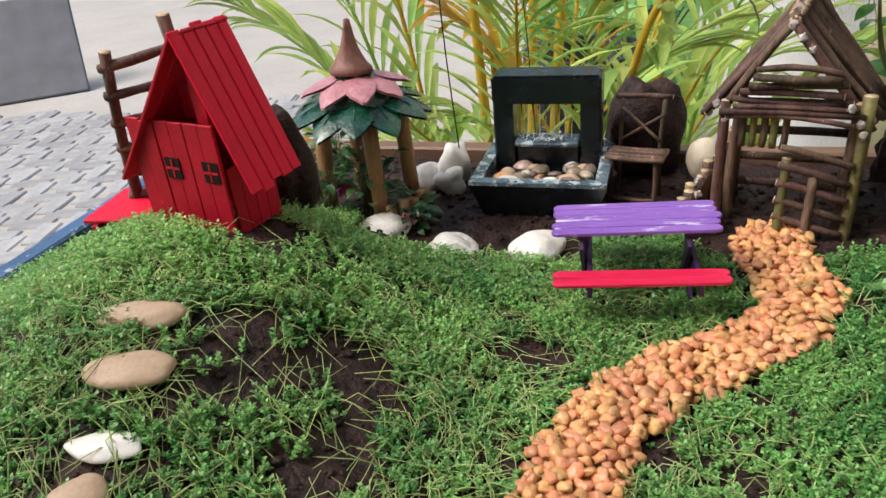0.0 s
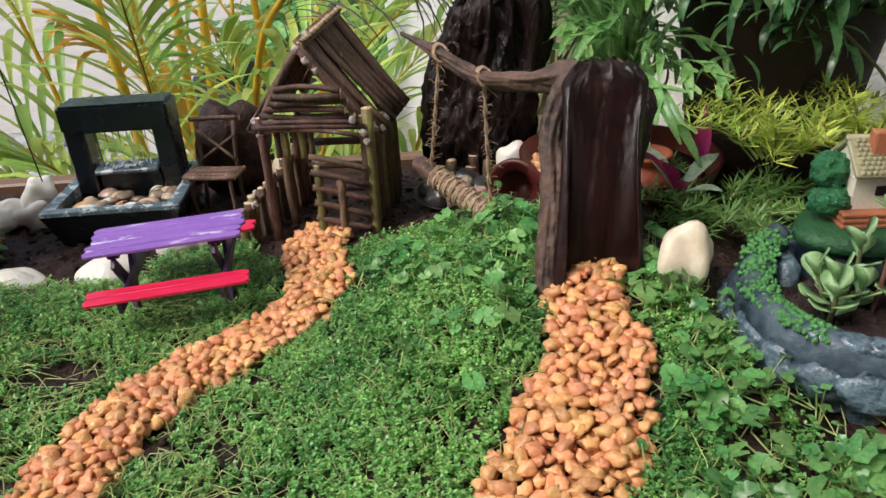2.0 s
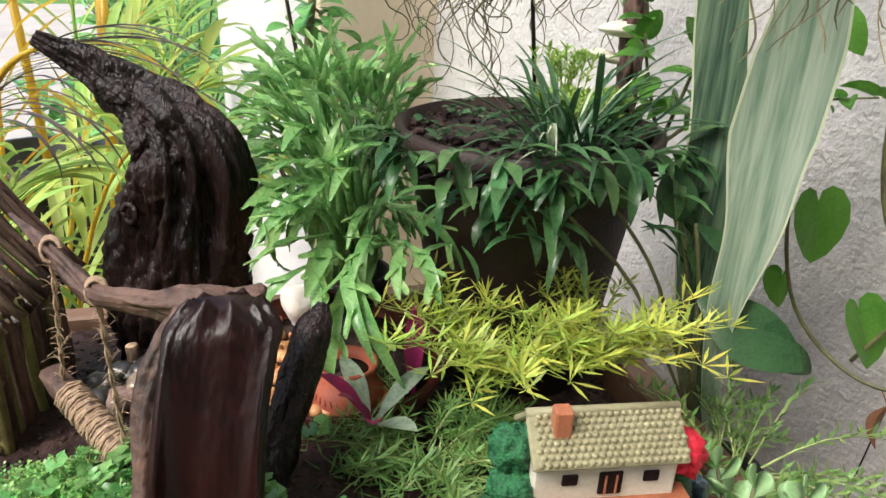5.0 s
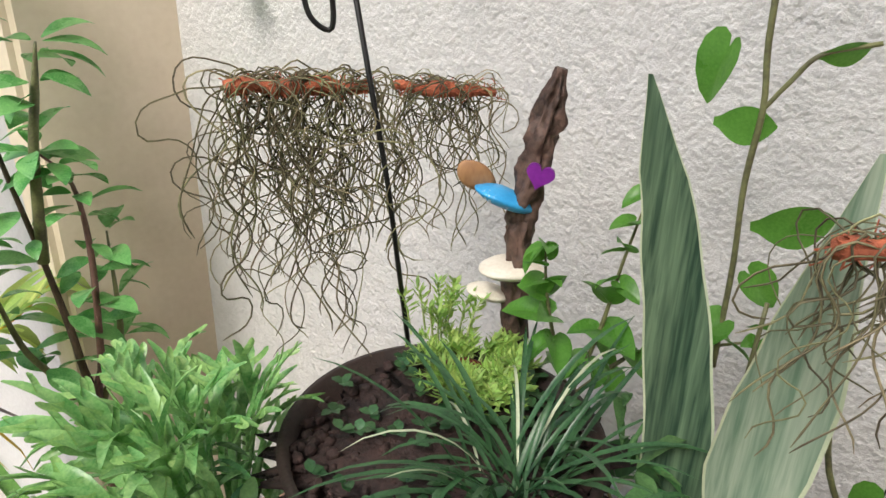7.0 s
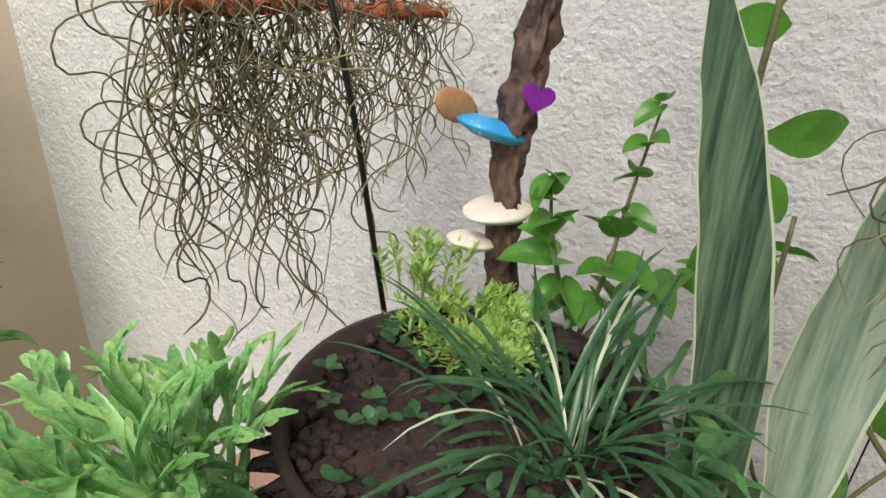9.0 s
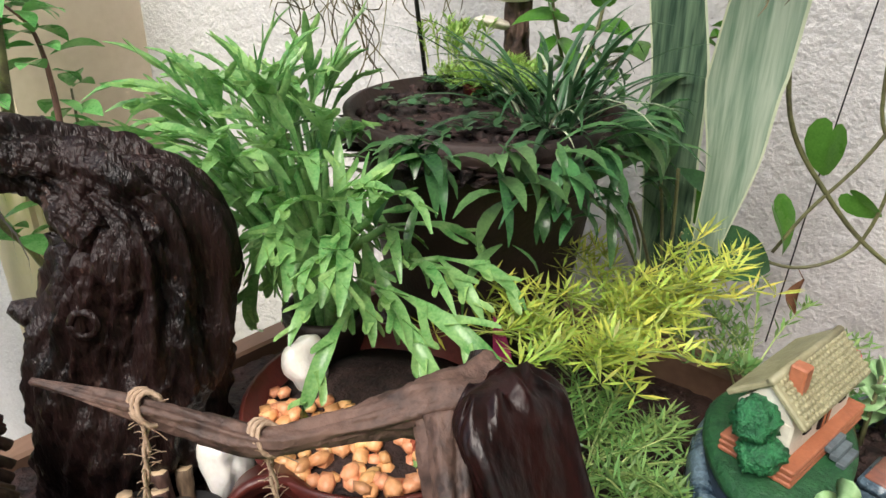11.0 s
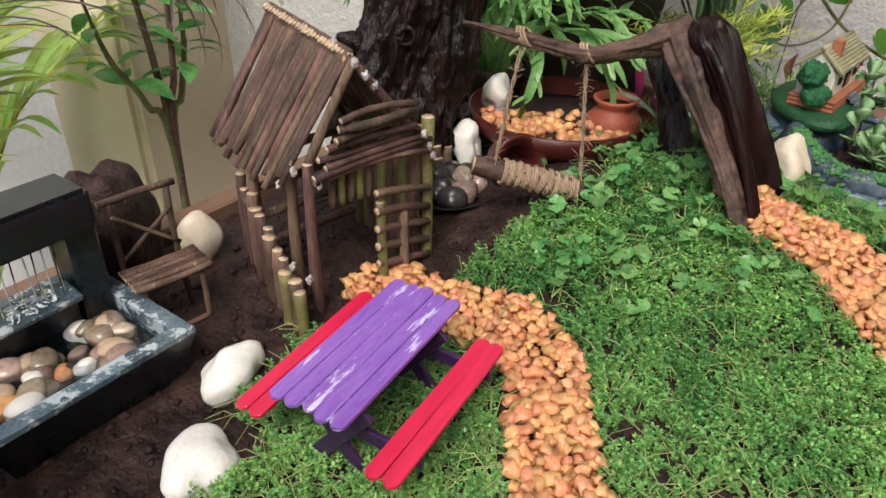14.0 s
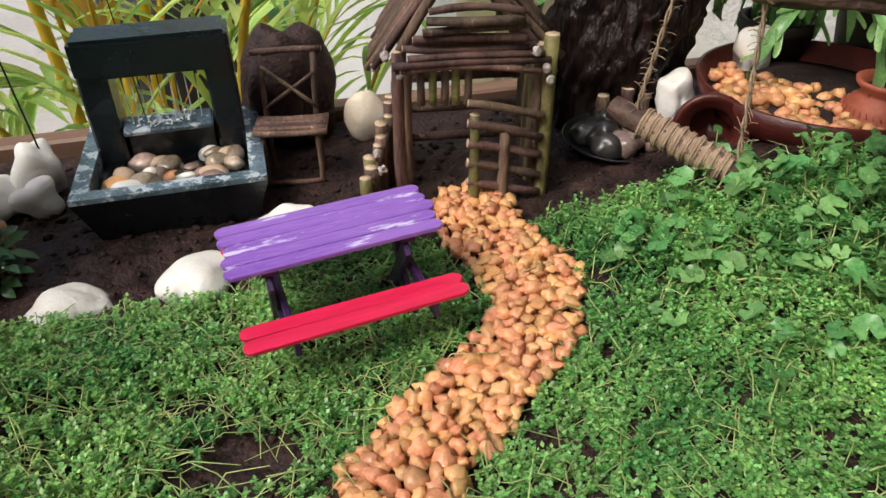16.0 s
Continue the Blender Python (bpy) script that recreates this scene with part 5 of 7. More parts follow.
# ---- the black driftwood ----
def driftwood():
    t = thing("driftwood_trunk", (0.372, 0.522, 0.055), "tall wet black driftwood trunk with a bent arm", "driftwood")
    inv = t.matrix_world.inverted()
    trunk = smooth_path([(0.356, 0.534, 0.045), (0.359, 0.531, 0.080), (0.362, 0.528, 0.112), (0.365, 0.525, 0.140), (0.369, 0.520, 0.165), (0.373, 0.515, 0.188),
                         (0.374, 0.512, 0.205), (0.371, 0.515, 0.218), (0.363, 0.523, 0.228)], 22)
    radii = blend([0.033, 0.035, 0.0355, 0.0360, 0.0345, 0.0305, 0.0270, 0.0225, 0.014], 22)
    part("trunk", gnarl([inv @ p for p in trunk], radii, 170, 12, 0.48, 1.0, 8, swell=0.11, wide=(Vector((0.59, -0.81, 0)), 1.20), blocks=0.32), BLACKWOOD, t)
    arm = smooth_path([(0.378, 0.509, 0.206), (0.369, 0.519, 0.222), (0.358, 0.531, 0.233), (0.345, 0.541, 0.243), (0.326, 0.549, 0.257), (0.302, 0.556, 0.272)], 26)
    part("arm", gnarl([inv @ p for p in arm], blend([0.022, 0.021, 0.0165, 0.0130, 0.0095, 0.0040], 26), 70, 21, 0.70, grain=16, swell=0.18), BLACKWOOD, t)
    # a stub that sticks out of the trunk's side
    stub = smooth_path([(0.348, 0.548, 0.160), (0.339, 0.557, 0.166), (0.334, 0.562, 0.170)], 8)
    part("side_stub", gnarl([inv @ p for p in stub], blend([0.009, 0.007, 0.003], 8), 24, 5, 0.4), BLACKWOOD, t)
    ring = smooth_path([(0.0058 * math.cos(k * 1.05), 0, 0.0058 * math.sin(k * 1.05)) for k in range(7)], 3)
    m = aim(inv @ Vector((0.3375, 0.511, 0.175)), (-0.8, -0.5, 0.1))
    part("knot", tube([m @ p for p in ring], 0.0018, 7, lump=0.3), BLACKWOOD, t, "raised ring of an old knot")


driftwood()
for n, (x, y, h) in enumerate(((0.327, 0.492, 0.022), (0.338, 0.487, 0.016), (0.345, 0.490, 0.024), (0.352, 0.486, 0.020))):
    s = stick((0, 0, -0.004), (0.003 * (n % 2), 0.002, h), 0.0040, "cut_twig", None, seed=500 + n, label="short upright cut twig beside the driftwood")
    s.matrix_world = pose(x, y, 0.074)
    tagged(s, category="twig", group="upright cut twigs")


# ---- clay things by the swing ----
def clay_pot():
    t = thing("clay_pot", (0.428, 0.383, 0.088), "small round terracotta pot with a scored band", "clay pot")
    t.scale = (0.79, 0.79, 0.79)
    prof = [(0.0, 0.0), (0.014, 0.0), (0.022, 0.006), (0.0265, 0.016), (0.0262, 0.024), (0.021, 0.032), (0.0165, 0.036), (0.0165, 0.039), (0.0205, 0.043), (0.0215, 0.046),
            (0.0190, 0.0465), (0.0150, 0.042), (0.0145, 0.036), (0.0, 0.034)]
    part("body", lathe(prof, 36), CLAY, t)
    g = Geo()
    for k in range(34):
        a = 2 * math.pi * k / 34
        c = Vector((math.cos(a) * 0.0240, math.sin(a) * 0.0240, 0.0285))
        tube([c, c + Vector((math.cos(a) * 0.0016 - math.sin(a) * 0.002, math.sin(a) * 0.0016 + math.cos(a) * 0.002, -0.0035))], 0.0006, 4, g)
    part("scored_band", g, CLAY, t)
    part("soil", lathe([(0.0, 0.041), (0.0155, 0.0395)], 20, wob=0.1), SOIL_DEEP, t)


clay_pot()
cup = part("clay_cup", lathe([(0.0, -0.022), (0.014, -0.022), (0.0185, -0.012), (0.0195, 0.0), (0.0215, 0.002), (0.0215, 0.0060), (0.0190, 0.0072), (0.0170, 0.0050), (0.0135, 0.0040), (0.0120, 0.0), (0.0110, -0.012), (0.0, -0.016)], 32), CLAY_DARK)
cup.matrix_world = Matrix.Translation((0.357, 0.434, 0.091)) @ Vector((-0.70, -0.66, 0.22)).to_track_quat("Z", "Y").to_matrix().to_4x4()
tagged(cup, "dark wet terracotta cup lying on its side", "clay cup")


def bowl():
    t = thing("clay_bowl", (0.432, 0.425, 0.080), "wide shallow brown clay bowl half sunk in soil", "bowl")
    prof = [(0.0, 0.0), (0.050, 0.002), (0.066, 0.014), (0.0715, 0.030), (0.069, 0.030), (0.062, 0.017), (0.0, 0.012)]
    part("body", lathe(prof, 44), CLAY_DARK, t)
    rnd = random.Random(8)
    g = Geo()
    for k in range(150):
        a, q = rnd.uniform(1.9, 5.0), rnd.random() ** 0.5 * 0.060
        r = rnd.uniform(0.0032, 0.0052)
        blob((r * 1.25, r, r * 0.8), 1, 0.3, 1.1, k, pose(math.cos(a) * q, math.sin(a) * q, 0.020 + rnd.uniform(0, 0.006), rnd.uniform(-30, 30), 0, rnd.uniform(0, 180)), g)
    tagged(part("gravel", g, PEBBLE_J, t, "orange gravel filling the bowl"), kind="stuff")
    part("soil", lathe([(0.0, 0.024), (0.040, 0.022), (0.063, 0.018)], 30, wob=0.1), SOIL_DEEP, t)


bowl()


def strap_leaves():
    """Silvery and magenta leaves of a little rosette beside the clay pot."""
    t = thing("striped_rosette", (0.428, 0.346, 0.104), "small striped rosette with silver and magenta leaves", "plant")
    for n, (a, ln, up, mat) in enumerate(((95, 0.044, 0.85, SANS_PALE), (100, 0.058, -0.12, SANS_PALE), (200, 0.036, 2.2, MAGENTA), (150, 0.040, 1.7, MAGENTA), (20, 0.045, 0.7, SANS_PALE), (250, 0.030, 1.2, MAGENTA), (300, 0.03, 0.6, SANS_PALE))):
        d = Vector((math.cos(radians(a)), math.sin(radians(a)), up))
        part("leaf", blade(ln, 0.011, 0.35, 0.35, 8, 0.03, 0.35, aim((0, 0, 0.004), d), base=0.6), mat, t, "magenta leaf" if mat is MAGENTA else "silvery striped leaf")
    t2 = thing("magenta_sprig", (0.462, 0.372, 0.10), "tall dark magenta leaf among yellow-green needles", "plant")
    part("leaf", blade(0.055, 0.011, 0.15, 0.5, 8, 0.03, 0.4, aim((0, 0, 0), (0.05, 0.1, 1))), MAGENTA, t2)


strap_leaves()


# ---- the stone-look planter with the cottage ----
def wall_ring(path, top, foot, thick, bulge, closed, seed, taper=0.0):
    """A rounded rubble wall swept along a plan path: foot and rim heights, thickness and outward bulge."""
    g = Geo()
    pts = [Vector((p[0], p[1], 0)) for p in path]
    n = len(pts)
    prof = []
    for k in range(7):
        a = math.pi * k / 6
        prof.append((math.cos(a) * thick / 2, math.sin(a) * thick * 0.45, 1))
    # outer foot, outer belly, rim arc, inner foot
    verts, faces = [], []
    for i, p in enumerate(pts):
        q0, q1 = (pts[(i - 1) % n], pts[(i + 1) % n]) if closed else (pts[max(i - 1, 0)], pts[min(i + 1, n - 1)])
        d = (q1 - q0).normalized()
        out = Vector((d.y, -d.x, 0))
        tz = top[i] if isinstance(top, list) else top
        fz = foot
        ring = [(thick / 2 - taper, fz), (thick / 2 + bulge * 0.7 - taper * 0.5, fz + (tz - fz) * 0.35), (thick / 2 + bulge, fz + (tz - fz) * 0.7)]
        ring += [(x, tz - thick * 0.4 + z) for x, z, _ in prof]
        ring += [(-thick / 2, fz + (tz - fz) * 0.4), (-thick / 2, fz)]
        for k, (x, z) in enumerate(ring):
            nz = noise.noise(Vector((p.x * 55 + out.x * x * 60, p.y * 55, z * 70 + seed)))
            nf = noise.noise(Vector((p.x * 160, p.y * 160, z * 170 + seed)))
            w = 0.0022 * nz + 0.0009 * nf
            verts.append(p + out * (x + w) + Vector((0, 0, z + 0.6 * w)))
    m = 12
    for i in range(n if closed else n - 1):
        for k in range(m - 1):
            a, b = i * m + k, i * m + k + 1
            c, d2 = ((i + 1) % n) * m + k + 1, ((i + 1) % n) * m + k
            faces.append((a, d2, c, b))
    if not closed:
        faces += [tuple(range(m)), tuple(reversed(range((n - 1) * m, n * m)))]
    return g.add(verts, faces)


def wall_face(f, thick, bulge, taper):
    """How far a wall's outer face stands from its line at a share f of its height."""
    a, b, c = thick / 2 - taper, thick / 2 + bulge * 0.7 - taper * 0.5, thick / 2 + bulge
    if f < 0.35:
        return a + (b - a) * max(0, f) / 0.35
    if f < 0.7:
        return b + (c - b) * (f - 0.35) / 0.35
    return c + (thick / 2 - c) * (f - 0.7) / 0.3


def oval(cx, cy, rx, ry, a0, a1, n, turn=0.0):
    out = []
    for k in range(n):
        a = radians(a0 + (a1 - a0) * k / (n - 1))
        x, y = rx * math.cos(a), ry * math.sin(a)
        c, s = math.cos(radians(turn)), math.sin(radians(turn))
        out.append((cx + x * c - y * s, cy + x * s + y * c))
    return out


def planter():
    t = thing("cottage_planter", (0.480, 0.175, 0.050), "painted stone-look resin planter with terraces and brick steps", "planter")
    inv = t.matrix_world.inverted()
    shift = Matrix.Translation(inv.translation)

    def put(name, g, mat, parent=t, label="", smooth=True):
        return part(name, Geo().add(g.v, g.f, shift), mat, parent, label, smooth)

    a_path = oval(0.437, 0.214, 0.043, 0.046, 100, 318, 56)
    up = [0.112 + 0.014 * max(0, 1 - i / 15) for i in range(56)]
    wa = put("upper_bowl", wall_ring(a_path, up, 0.056, 0.013, 0.007, False, 1, 0.019), PLANTER_D)
    b_path = oval(0.532, 0.178, 0.043, 0.048, -172, 100, 56)
    wb = put("side_bowl", wall_ring(b_path, 0.106, 0.056, 0.012, 0.004, False, 2, 0.003), PLANTER_D)
    c_path = oval(0.490, 0.137, 0.055, 0.044, 188, 368, 56, 6)
    cz = [0.088 + 0.008 * max(0, (i - 40) / 16) for i in range(56)]
    wc = put("lower_bowl", wall_ring(c_path, cz, 0.052, 0.012, 0.004, False, 3, 0.013), PLANTER_D)
    put("back_wall", wall_ring(oval(0.486, 0.232, 0.064, 0.045, 168, 12, 40), 0.114, 0.056, 0.010, 0.0, False, 5), PLANTER)
    put("soil_bed", blob((0.040, 0.044, 0.010), 5, 0.15, 4, 3, pose(0.437, 0.212, 0.094), fine=0.22), SOIL_DEEP)
    put("soil_bed", blob((0.040, 0.046, 0.010), 5, 0.15, 4, 4, pose(0.534, 0.178, 0.089), fine=0.22), SOIL_DEEP)
    put("soil_bed", blob((0.050, 0.038, 0.010), 5, 0.15, 4, 5, pose(0.492, 0.135, 0.066), fine=0.22), SOIL_DEEP)
    lit = random.Random(71)
    g = Geo()
    for cx, cy, rx, ry, z in ((0.437, 0.212, 0.034, 0.037, 0.1035), (0.534, 0.178, 0.034, 0.039, 0.0985), (0.492, 0.135, 0.042, 0.031, 0.0755)):
        for k in range(170):
            a, q, r = lit.uniform(0, 6.28), lit.random() ** 0.5, 0.0008 + 0.0032 * lit.random() ** 2
            blob((r * 1.4, r, r), 1, 0.5, 1.6, k, pose(cx + math.cos(a) * q * rx, cy + math.sin(a) * q * ry, z - 0.004 * q * q, 0, 0, lit.uniform(0, 180)), g)
    tagged(put("clod_litter", g, SOIL_DEEP, label="dark clods of soil"), kind="stuff")
    # the terrace under the cottage
    under = put("terrace", lathe([(0.046, 0.056), (0.047, 0.090), (0.046, 0.119), (0.0, 0.1195)], 40, m=Matrix.Translation((0.484, 0.247, 0)) @ Matrix.Diagonal((1.0, 0.62, 1, 1)), wob=0.04), PLANTER_IN, label="dark blue wall under the cottage")
    put("lawn", lathe([(0.044, 0.1195), (0.050, 0.1215), (0.0505, 0.1255), (0.046, 0.1285), (0.0, 0.1300)], 48, m=Matrix.Translation((0.484, 0.247, 0)) @ Matrix.Diagonal((1.0, 0.60, 1, 1)), wob=0.16), LAWN_PAINT, under, "dark green painted lawn")
    # flock moss along parts of the rim
    for path, z, i0, i1 in ((a_path, up, 2, 28), (b_path, 0.106, 34, 56)):
        g = Geo()
        rnd = random.Random(17)
        for k in range(620):
            i = rnd.randrange(i0, min(i1, len(path)))
            tz = z[i] if isinstance(z, list) else z
            r = rnd.uniform(0.0009, 0.0014)
            c = Vector((path[i][0], path[i][1], 0))
            o = Vector((rnd.uniform(-1, 1) * 0.0070, rnd.uniform(-1, 1) * 0.0070, 0))
            blob((r * 1.2, r * 1.2, r * 1.2), 1, 0.3, 2, k, pose(c.x + o.x, c.y + o.y, tz + 0.0012 - 9 * (o.x ** 2 + o.y ** 2) ** 0.5 * 0.05), g)
        put("rim_moss", g, MOSS, wa if path is a_path else wb, "speckled green flock moss")
    put("moss_ball", blob((0.0085, 0.0085, 0.0075), 4, 0.1, 2, 7, pose(0.434, 0.128, 0.092), fine=0.10), MOSS, label="small green moss ball")
    # rubble faces proud of the bowls
    rnd = random.Random(23)
    for path, wall_part, z0, z1, foot, top, shape in ((a_path, wa, 0.062, 0.102, 0.056, 0.112, (0.013, 0.007, 0.019)), (c_path, wc, 0.056, 0.084, 0.052, 0.088, (0.012, 0.004, 0.013)), (b_path[:26], wb, 0.064, 0.098, 0.056, 0.106, (0.012, 0.004, 0.003))):
        n = len(path)
        for row in range(3 if z1 - z0 > 0.03 else 2):
            i = 2 + row * 2
            while i < n - 3:
                p, q = Vector((*path[i], 0)), Vector((*path[min(i + 1, n - 1)], 0))
                d = (q - p).normalized()
                out = Vector((d.y, -d.x, 0))
                z = z0 + (z1 - z0) * (row + 0.5) / (3 if z1 - z0 > 0.03 else 2) + rnd.uniform(-0.002, 0.002)
                s = rnd.uniform(0.0075, 0.0105)
                depth = wall_face((z - foot) / (top - foot), *shape) + 0.0022
                m = Matrix.Translation(p + out * (depth - 0.0012) + Vector((0, 0, z))) @ Vector((out.x, out.y, 0.25)).to_track_quat("Z", "Y").to_matrix().to_4x4() @ Matrix.Rotation(rnd.uniform(-0.3, 0.3), 4, "Z")
                put("rubble_stone", blob((s * 1.30, s * 0.98, 0.0019), 2, 0.45, 1.9, rnd.randrange(999), m), PLANTER, wall_part)
                i += 4 + rnd.randrange(2)
    for path, wall_part, tz in ((a_path[26:], wa, 0.112), (c_path, wc, cz), (b_path[:34], wb, 0.106)):
        i = 1
        while i < len(path) - 2:
            p, q = Vector((*path[i], 0)), Vector((*path[i + 1], 0))
            d = (q - p).normalized()
            z = tz[i] if isinstance(tz, list) else tz
            s = rnd.uniform(0.0075, 0.0105)
            m = Matrix.Translation(p + Vector((0, 0, z - 0.0030))) @ Matrix.Rotation(math.atan2(d.y, d.x) + rnd.uniform(-0.15, 0.15), 4, "Z")
            put("cap_stone", blob((s * 1.25, 0.0070, 0.0036), 2, 0.32, 1.7, rnd.randrange(999), m), PLANTER, wall_part)
            i += 4
    # winding steps
    flight = [Vector(p) for p in ((0.488, 0.204, 0.121), (0.482, 0.188, 0.118), (0.477, 0.174, 0.115), (0.472, 0.161, 0.111), (0.461, 0.152, 0.105), (0.448, 0.149, 0.098), (0.436, 0.152, 0.090), (0.426, 0.158, 0.081), (0.416, 0.166, 0.072), (0.404, 0.176, 0.064))]
    for i, p in enumerate(flight):
        d = (flight[min(i + 1, len(flight) - 1)] - flight[max(i - 1, 0)])
        ang = math.degrees(math.atan2(d.y, d.x)) + 90
        st = put("step", box((0.024, 0.0150, 0.0056), pose(p.x, p.y, p.z - 0.0028, 0, 0, ang), 0.0012, 2), PLANTER)
        put("step_brick", box((0.0195, 0.0115, 0.0016), pose(p.x, p.y, p.z + 0.0004, 0, 0, ang), 0.0006), BRICK, st, "worn brick-red tread")
        put("step_core", box((0.023, 0.016, max(0.004, p.z - 0.056)), pose(p.x, p.y, (p.z - 0.004 + 0.054) / 2, 0, 0, ang), 0.002), PLANTER, st)


planter()


def cottage():
    t = thing("toy_cottage", (0.4835, 0.245, 0.1290), "cream toy cottage with an olive scalloped roof and brick base", "toy cottage", turn=-19)
    t.scale = (0.90, 0.90, 0.92)
    L, D = 0.064, 0.026
    part("base", box((L + 0.010, D + 0.008, 0.0092), pose(0.001, -0.002, 0.0036), 0.001), ORANGE_BRICK, t, "orange brick plinth", smooth=False)
    for i in range(3):
        part("brick_course", box((L + 0.0112, D + 0.0092, 0.0024), pose(0.001, -0.002, 0.0012 + i * 0.0033), 0.0006), ORANGE_BRICK, t, smooth=False)
    wall_g = box((L, D, 0.021), pose(0, 0, 0.0175), 0.0012)
    part("wall", wall_g, CREAM, t, smooth=False)
    # roof: two slopes with rows of scallops
    slope = 40
    rh = 0.020
    for s in (-1, 1):
        ln = 0.024
        m = Matrix.Translation((0, s * 0.0088, 0.0365)) @ Matrix.Rotation(radians(-s * slope), 4, "X")
        panel = part("roof_panel", box((L + 0.004, ln, 0.003), m, 0.0008), THATCH, t, smooth=False)
        if s < 0:
            for r in range(8):
                for c in range(21):
                    x = -L / 2 + (c + 0.5 + 0.5 * (r % 2)) * (L + 0.001) / 21
                    p = m @ Vector((x, -ln / 2 + 0.002 + r * 0.0028, 0.0016))
                    part("scallop", blob((0.0017, 0.0015, 0.0010), 1, 0, 1, 0, Matrix.Translation(p) @ Matrix.Rotation(radians(slope), 4, "X")), THATCH, panel)
    for e in (-1, 1):
        x0, x1 = e * (L / 2 - 0.0022), e * (L / 2 - 0.0002)
        tri = [(x, y, z) for x in (x0, x1) for y, z in ((-D / 2, 0.0275), (D / 2, 0.0275), (0.0, 0.0430))]
        part("gable", Geo().add(tri, [(0, 2, 1), (3, 4, 5), (0, 1, 4, 3), (1, 2, 5, 4), (2, 0, 3, 5)]), CREAM, t, smooth=False)
    part("ridge", tube([(-L / 2 - 0.002, 0, 0.0445), (L / 2 + 0.002, 0, 0.0445)], 0.0022, 8), THATCH, t)
    part("chimney", box((0.0075, 0.0075, 0.014), pose(-0.020, -0.006, 0.0435), 0.0008), ORANGE_BRICK, t, "orange brick chimney", smooth=False)
    for x, w, h, z in ((-0.016, 0.007, 0.0055, 0.0195), (0.020, 0.007, 0.0055, 0.0195), (0.002, 0.0105, 0.0115, 0.0170)):
        d = part("door" if w > 0.01 else "window", box((w, 0.0016, h), pose(x, -D / 2 - 0.0004, z), 0.0006), DARK_TRIM, t, "dark brown double door" if w > 0.01 else "dark arched window", smooth=False)
        if w > 0.01:
            for e in (-1, 1):
                part("door_bar", box((0.0009, 0.001, h * 0.8), pose(x + e * 0.0024, -D / 2 - 0.0014, z), 0.0002), ORANGE_BRICK, d, smooth=False)
    for i in range(3):
        part("front_step", box((0.016, 0.004, 0.003), pose(0.003, -D / 2 - 0.0075 - i * 0.0035, 0.0055 - i * 0.0026), 0.0004), GREY_STEP, t, "grey doorstep", smooth=False)
    hedge = part("bush", blob((0.0105, 0.0095, 0.011), 4, 0.25, 1.6, 2, pose(-L / 2 - 0.006, 0.001, 0.026), fine=0.26), HEDGE, t, "dark green moulded bush")
    part("bush", blob((0.0115, 0.0095, 0.009), 4, 0.25, 1.6, 3, pose(-L / 2 - 0.005, -0.004, 0.011), fine=0.26), HEDGE, t, "dark green moulded bush")
    part("red_bush", blob((0.0095, 0.009, 0.0100), 4, 0.3, 2.0, 4, pose(L / 2 + 0.006, -0.004, 0.023), fine=0.26), BLOSSOM_RED, t, "bright red moulded blossom bush")
    part("bush", blob((0.008, 0.008, 0.006), 4, 0.2, 1.6, 5, pose(L / 2 + 0.006, 0.0, 0.012), fine=0.26), HEDGE, t, "dark green moulded bush")


cottage()


def succulent(place, height, stems, seed, leaf=0.0136):
    t = thing("succulent", place, "jade-green succulent with paddle leaves in dark soil", "succulent", "succulents in the planter")
    rnd = random.Random(seed)
    for s in range(stems):
        a = rnd.uniform(0, 6.28)
        top = Vector((math.cos(a) * height * 0.35 * (s > 0), math.sin(a) * height * 0.35 * (s > 0), height * rnd.uniform(0.7, 1)))
        st = part("stem", tube([(0, 0, -0.003), top * 0.5 + Vector((0.001, 0, 0)), top], [0.0015, 0.0012, 0.0008], 7), VINE, t)
        n = int(4 + height * 70)
        for k in range(n):
            q = 0.30 + 0.70 * k / (n - 1)
            b = k * 2.4 + rnd.uniform(-0.3, 0.3)
            ln = leaf * rnd.uniform(0.7, 1.1) * (0.75 + 0.35 * math.sin(q * 2.8))
            lift = 0.25 + 1.8 * q ** 4
            d = Vector((math.cos(b), math.sin(b), lift)).normalized()
            n0 = Vector((-math.cos(b) * lift, -math.sin(b) * lift, 1)).normalized()
            c = top * q
            pts = [c + d * ln * f + n0 * ln * 0.16 * f * f for f in (0, 0.2, 0.4, 0.6, 0.78, 0.92, 1.0)]
            part("leaf", finger(pts, [ln * w for w in (0.14, 0.28, 0.56, 0.80, 0.84, 0.62, 0.20)], ln * 0.07, n0), SUCC, st)


for n, (x, y, z, h, k) in enumerate(((0.415, 0.206, 0.100, 0.030, 3), (0.430, 0.214, 0.100, 0.018, 2), (0.450, 0.200, 0.100, 0.034, 1), (0.442, 0.222, 0.100, 0.036, 1), (0.462, 0.195, 0.101, 0.028, 2),
                                     (0.528, 0.196, 0.096, 0.040, 3), (0.546, 0.190, 0.096, 0.034, 2), (0.520, 0.188, 0.096, 0.026, 2), (0.560, 0.204, 0.096, 0.05, 1), (0.537, 0.212, 0.096, 0.052, 2),
                                     (0.484, 0.150, 0.073, 0.046, 1), (0.470, 0.138, 0.073, 0.038, 1), (0.512, 0.130, 0.073, 0.026, 1), (0.476, 0.126, 0.073, 0.012, 1))):
    succulent((x, y, z), h, k, 40 + n)


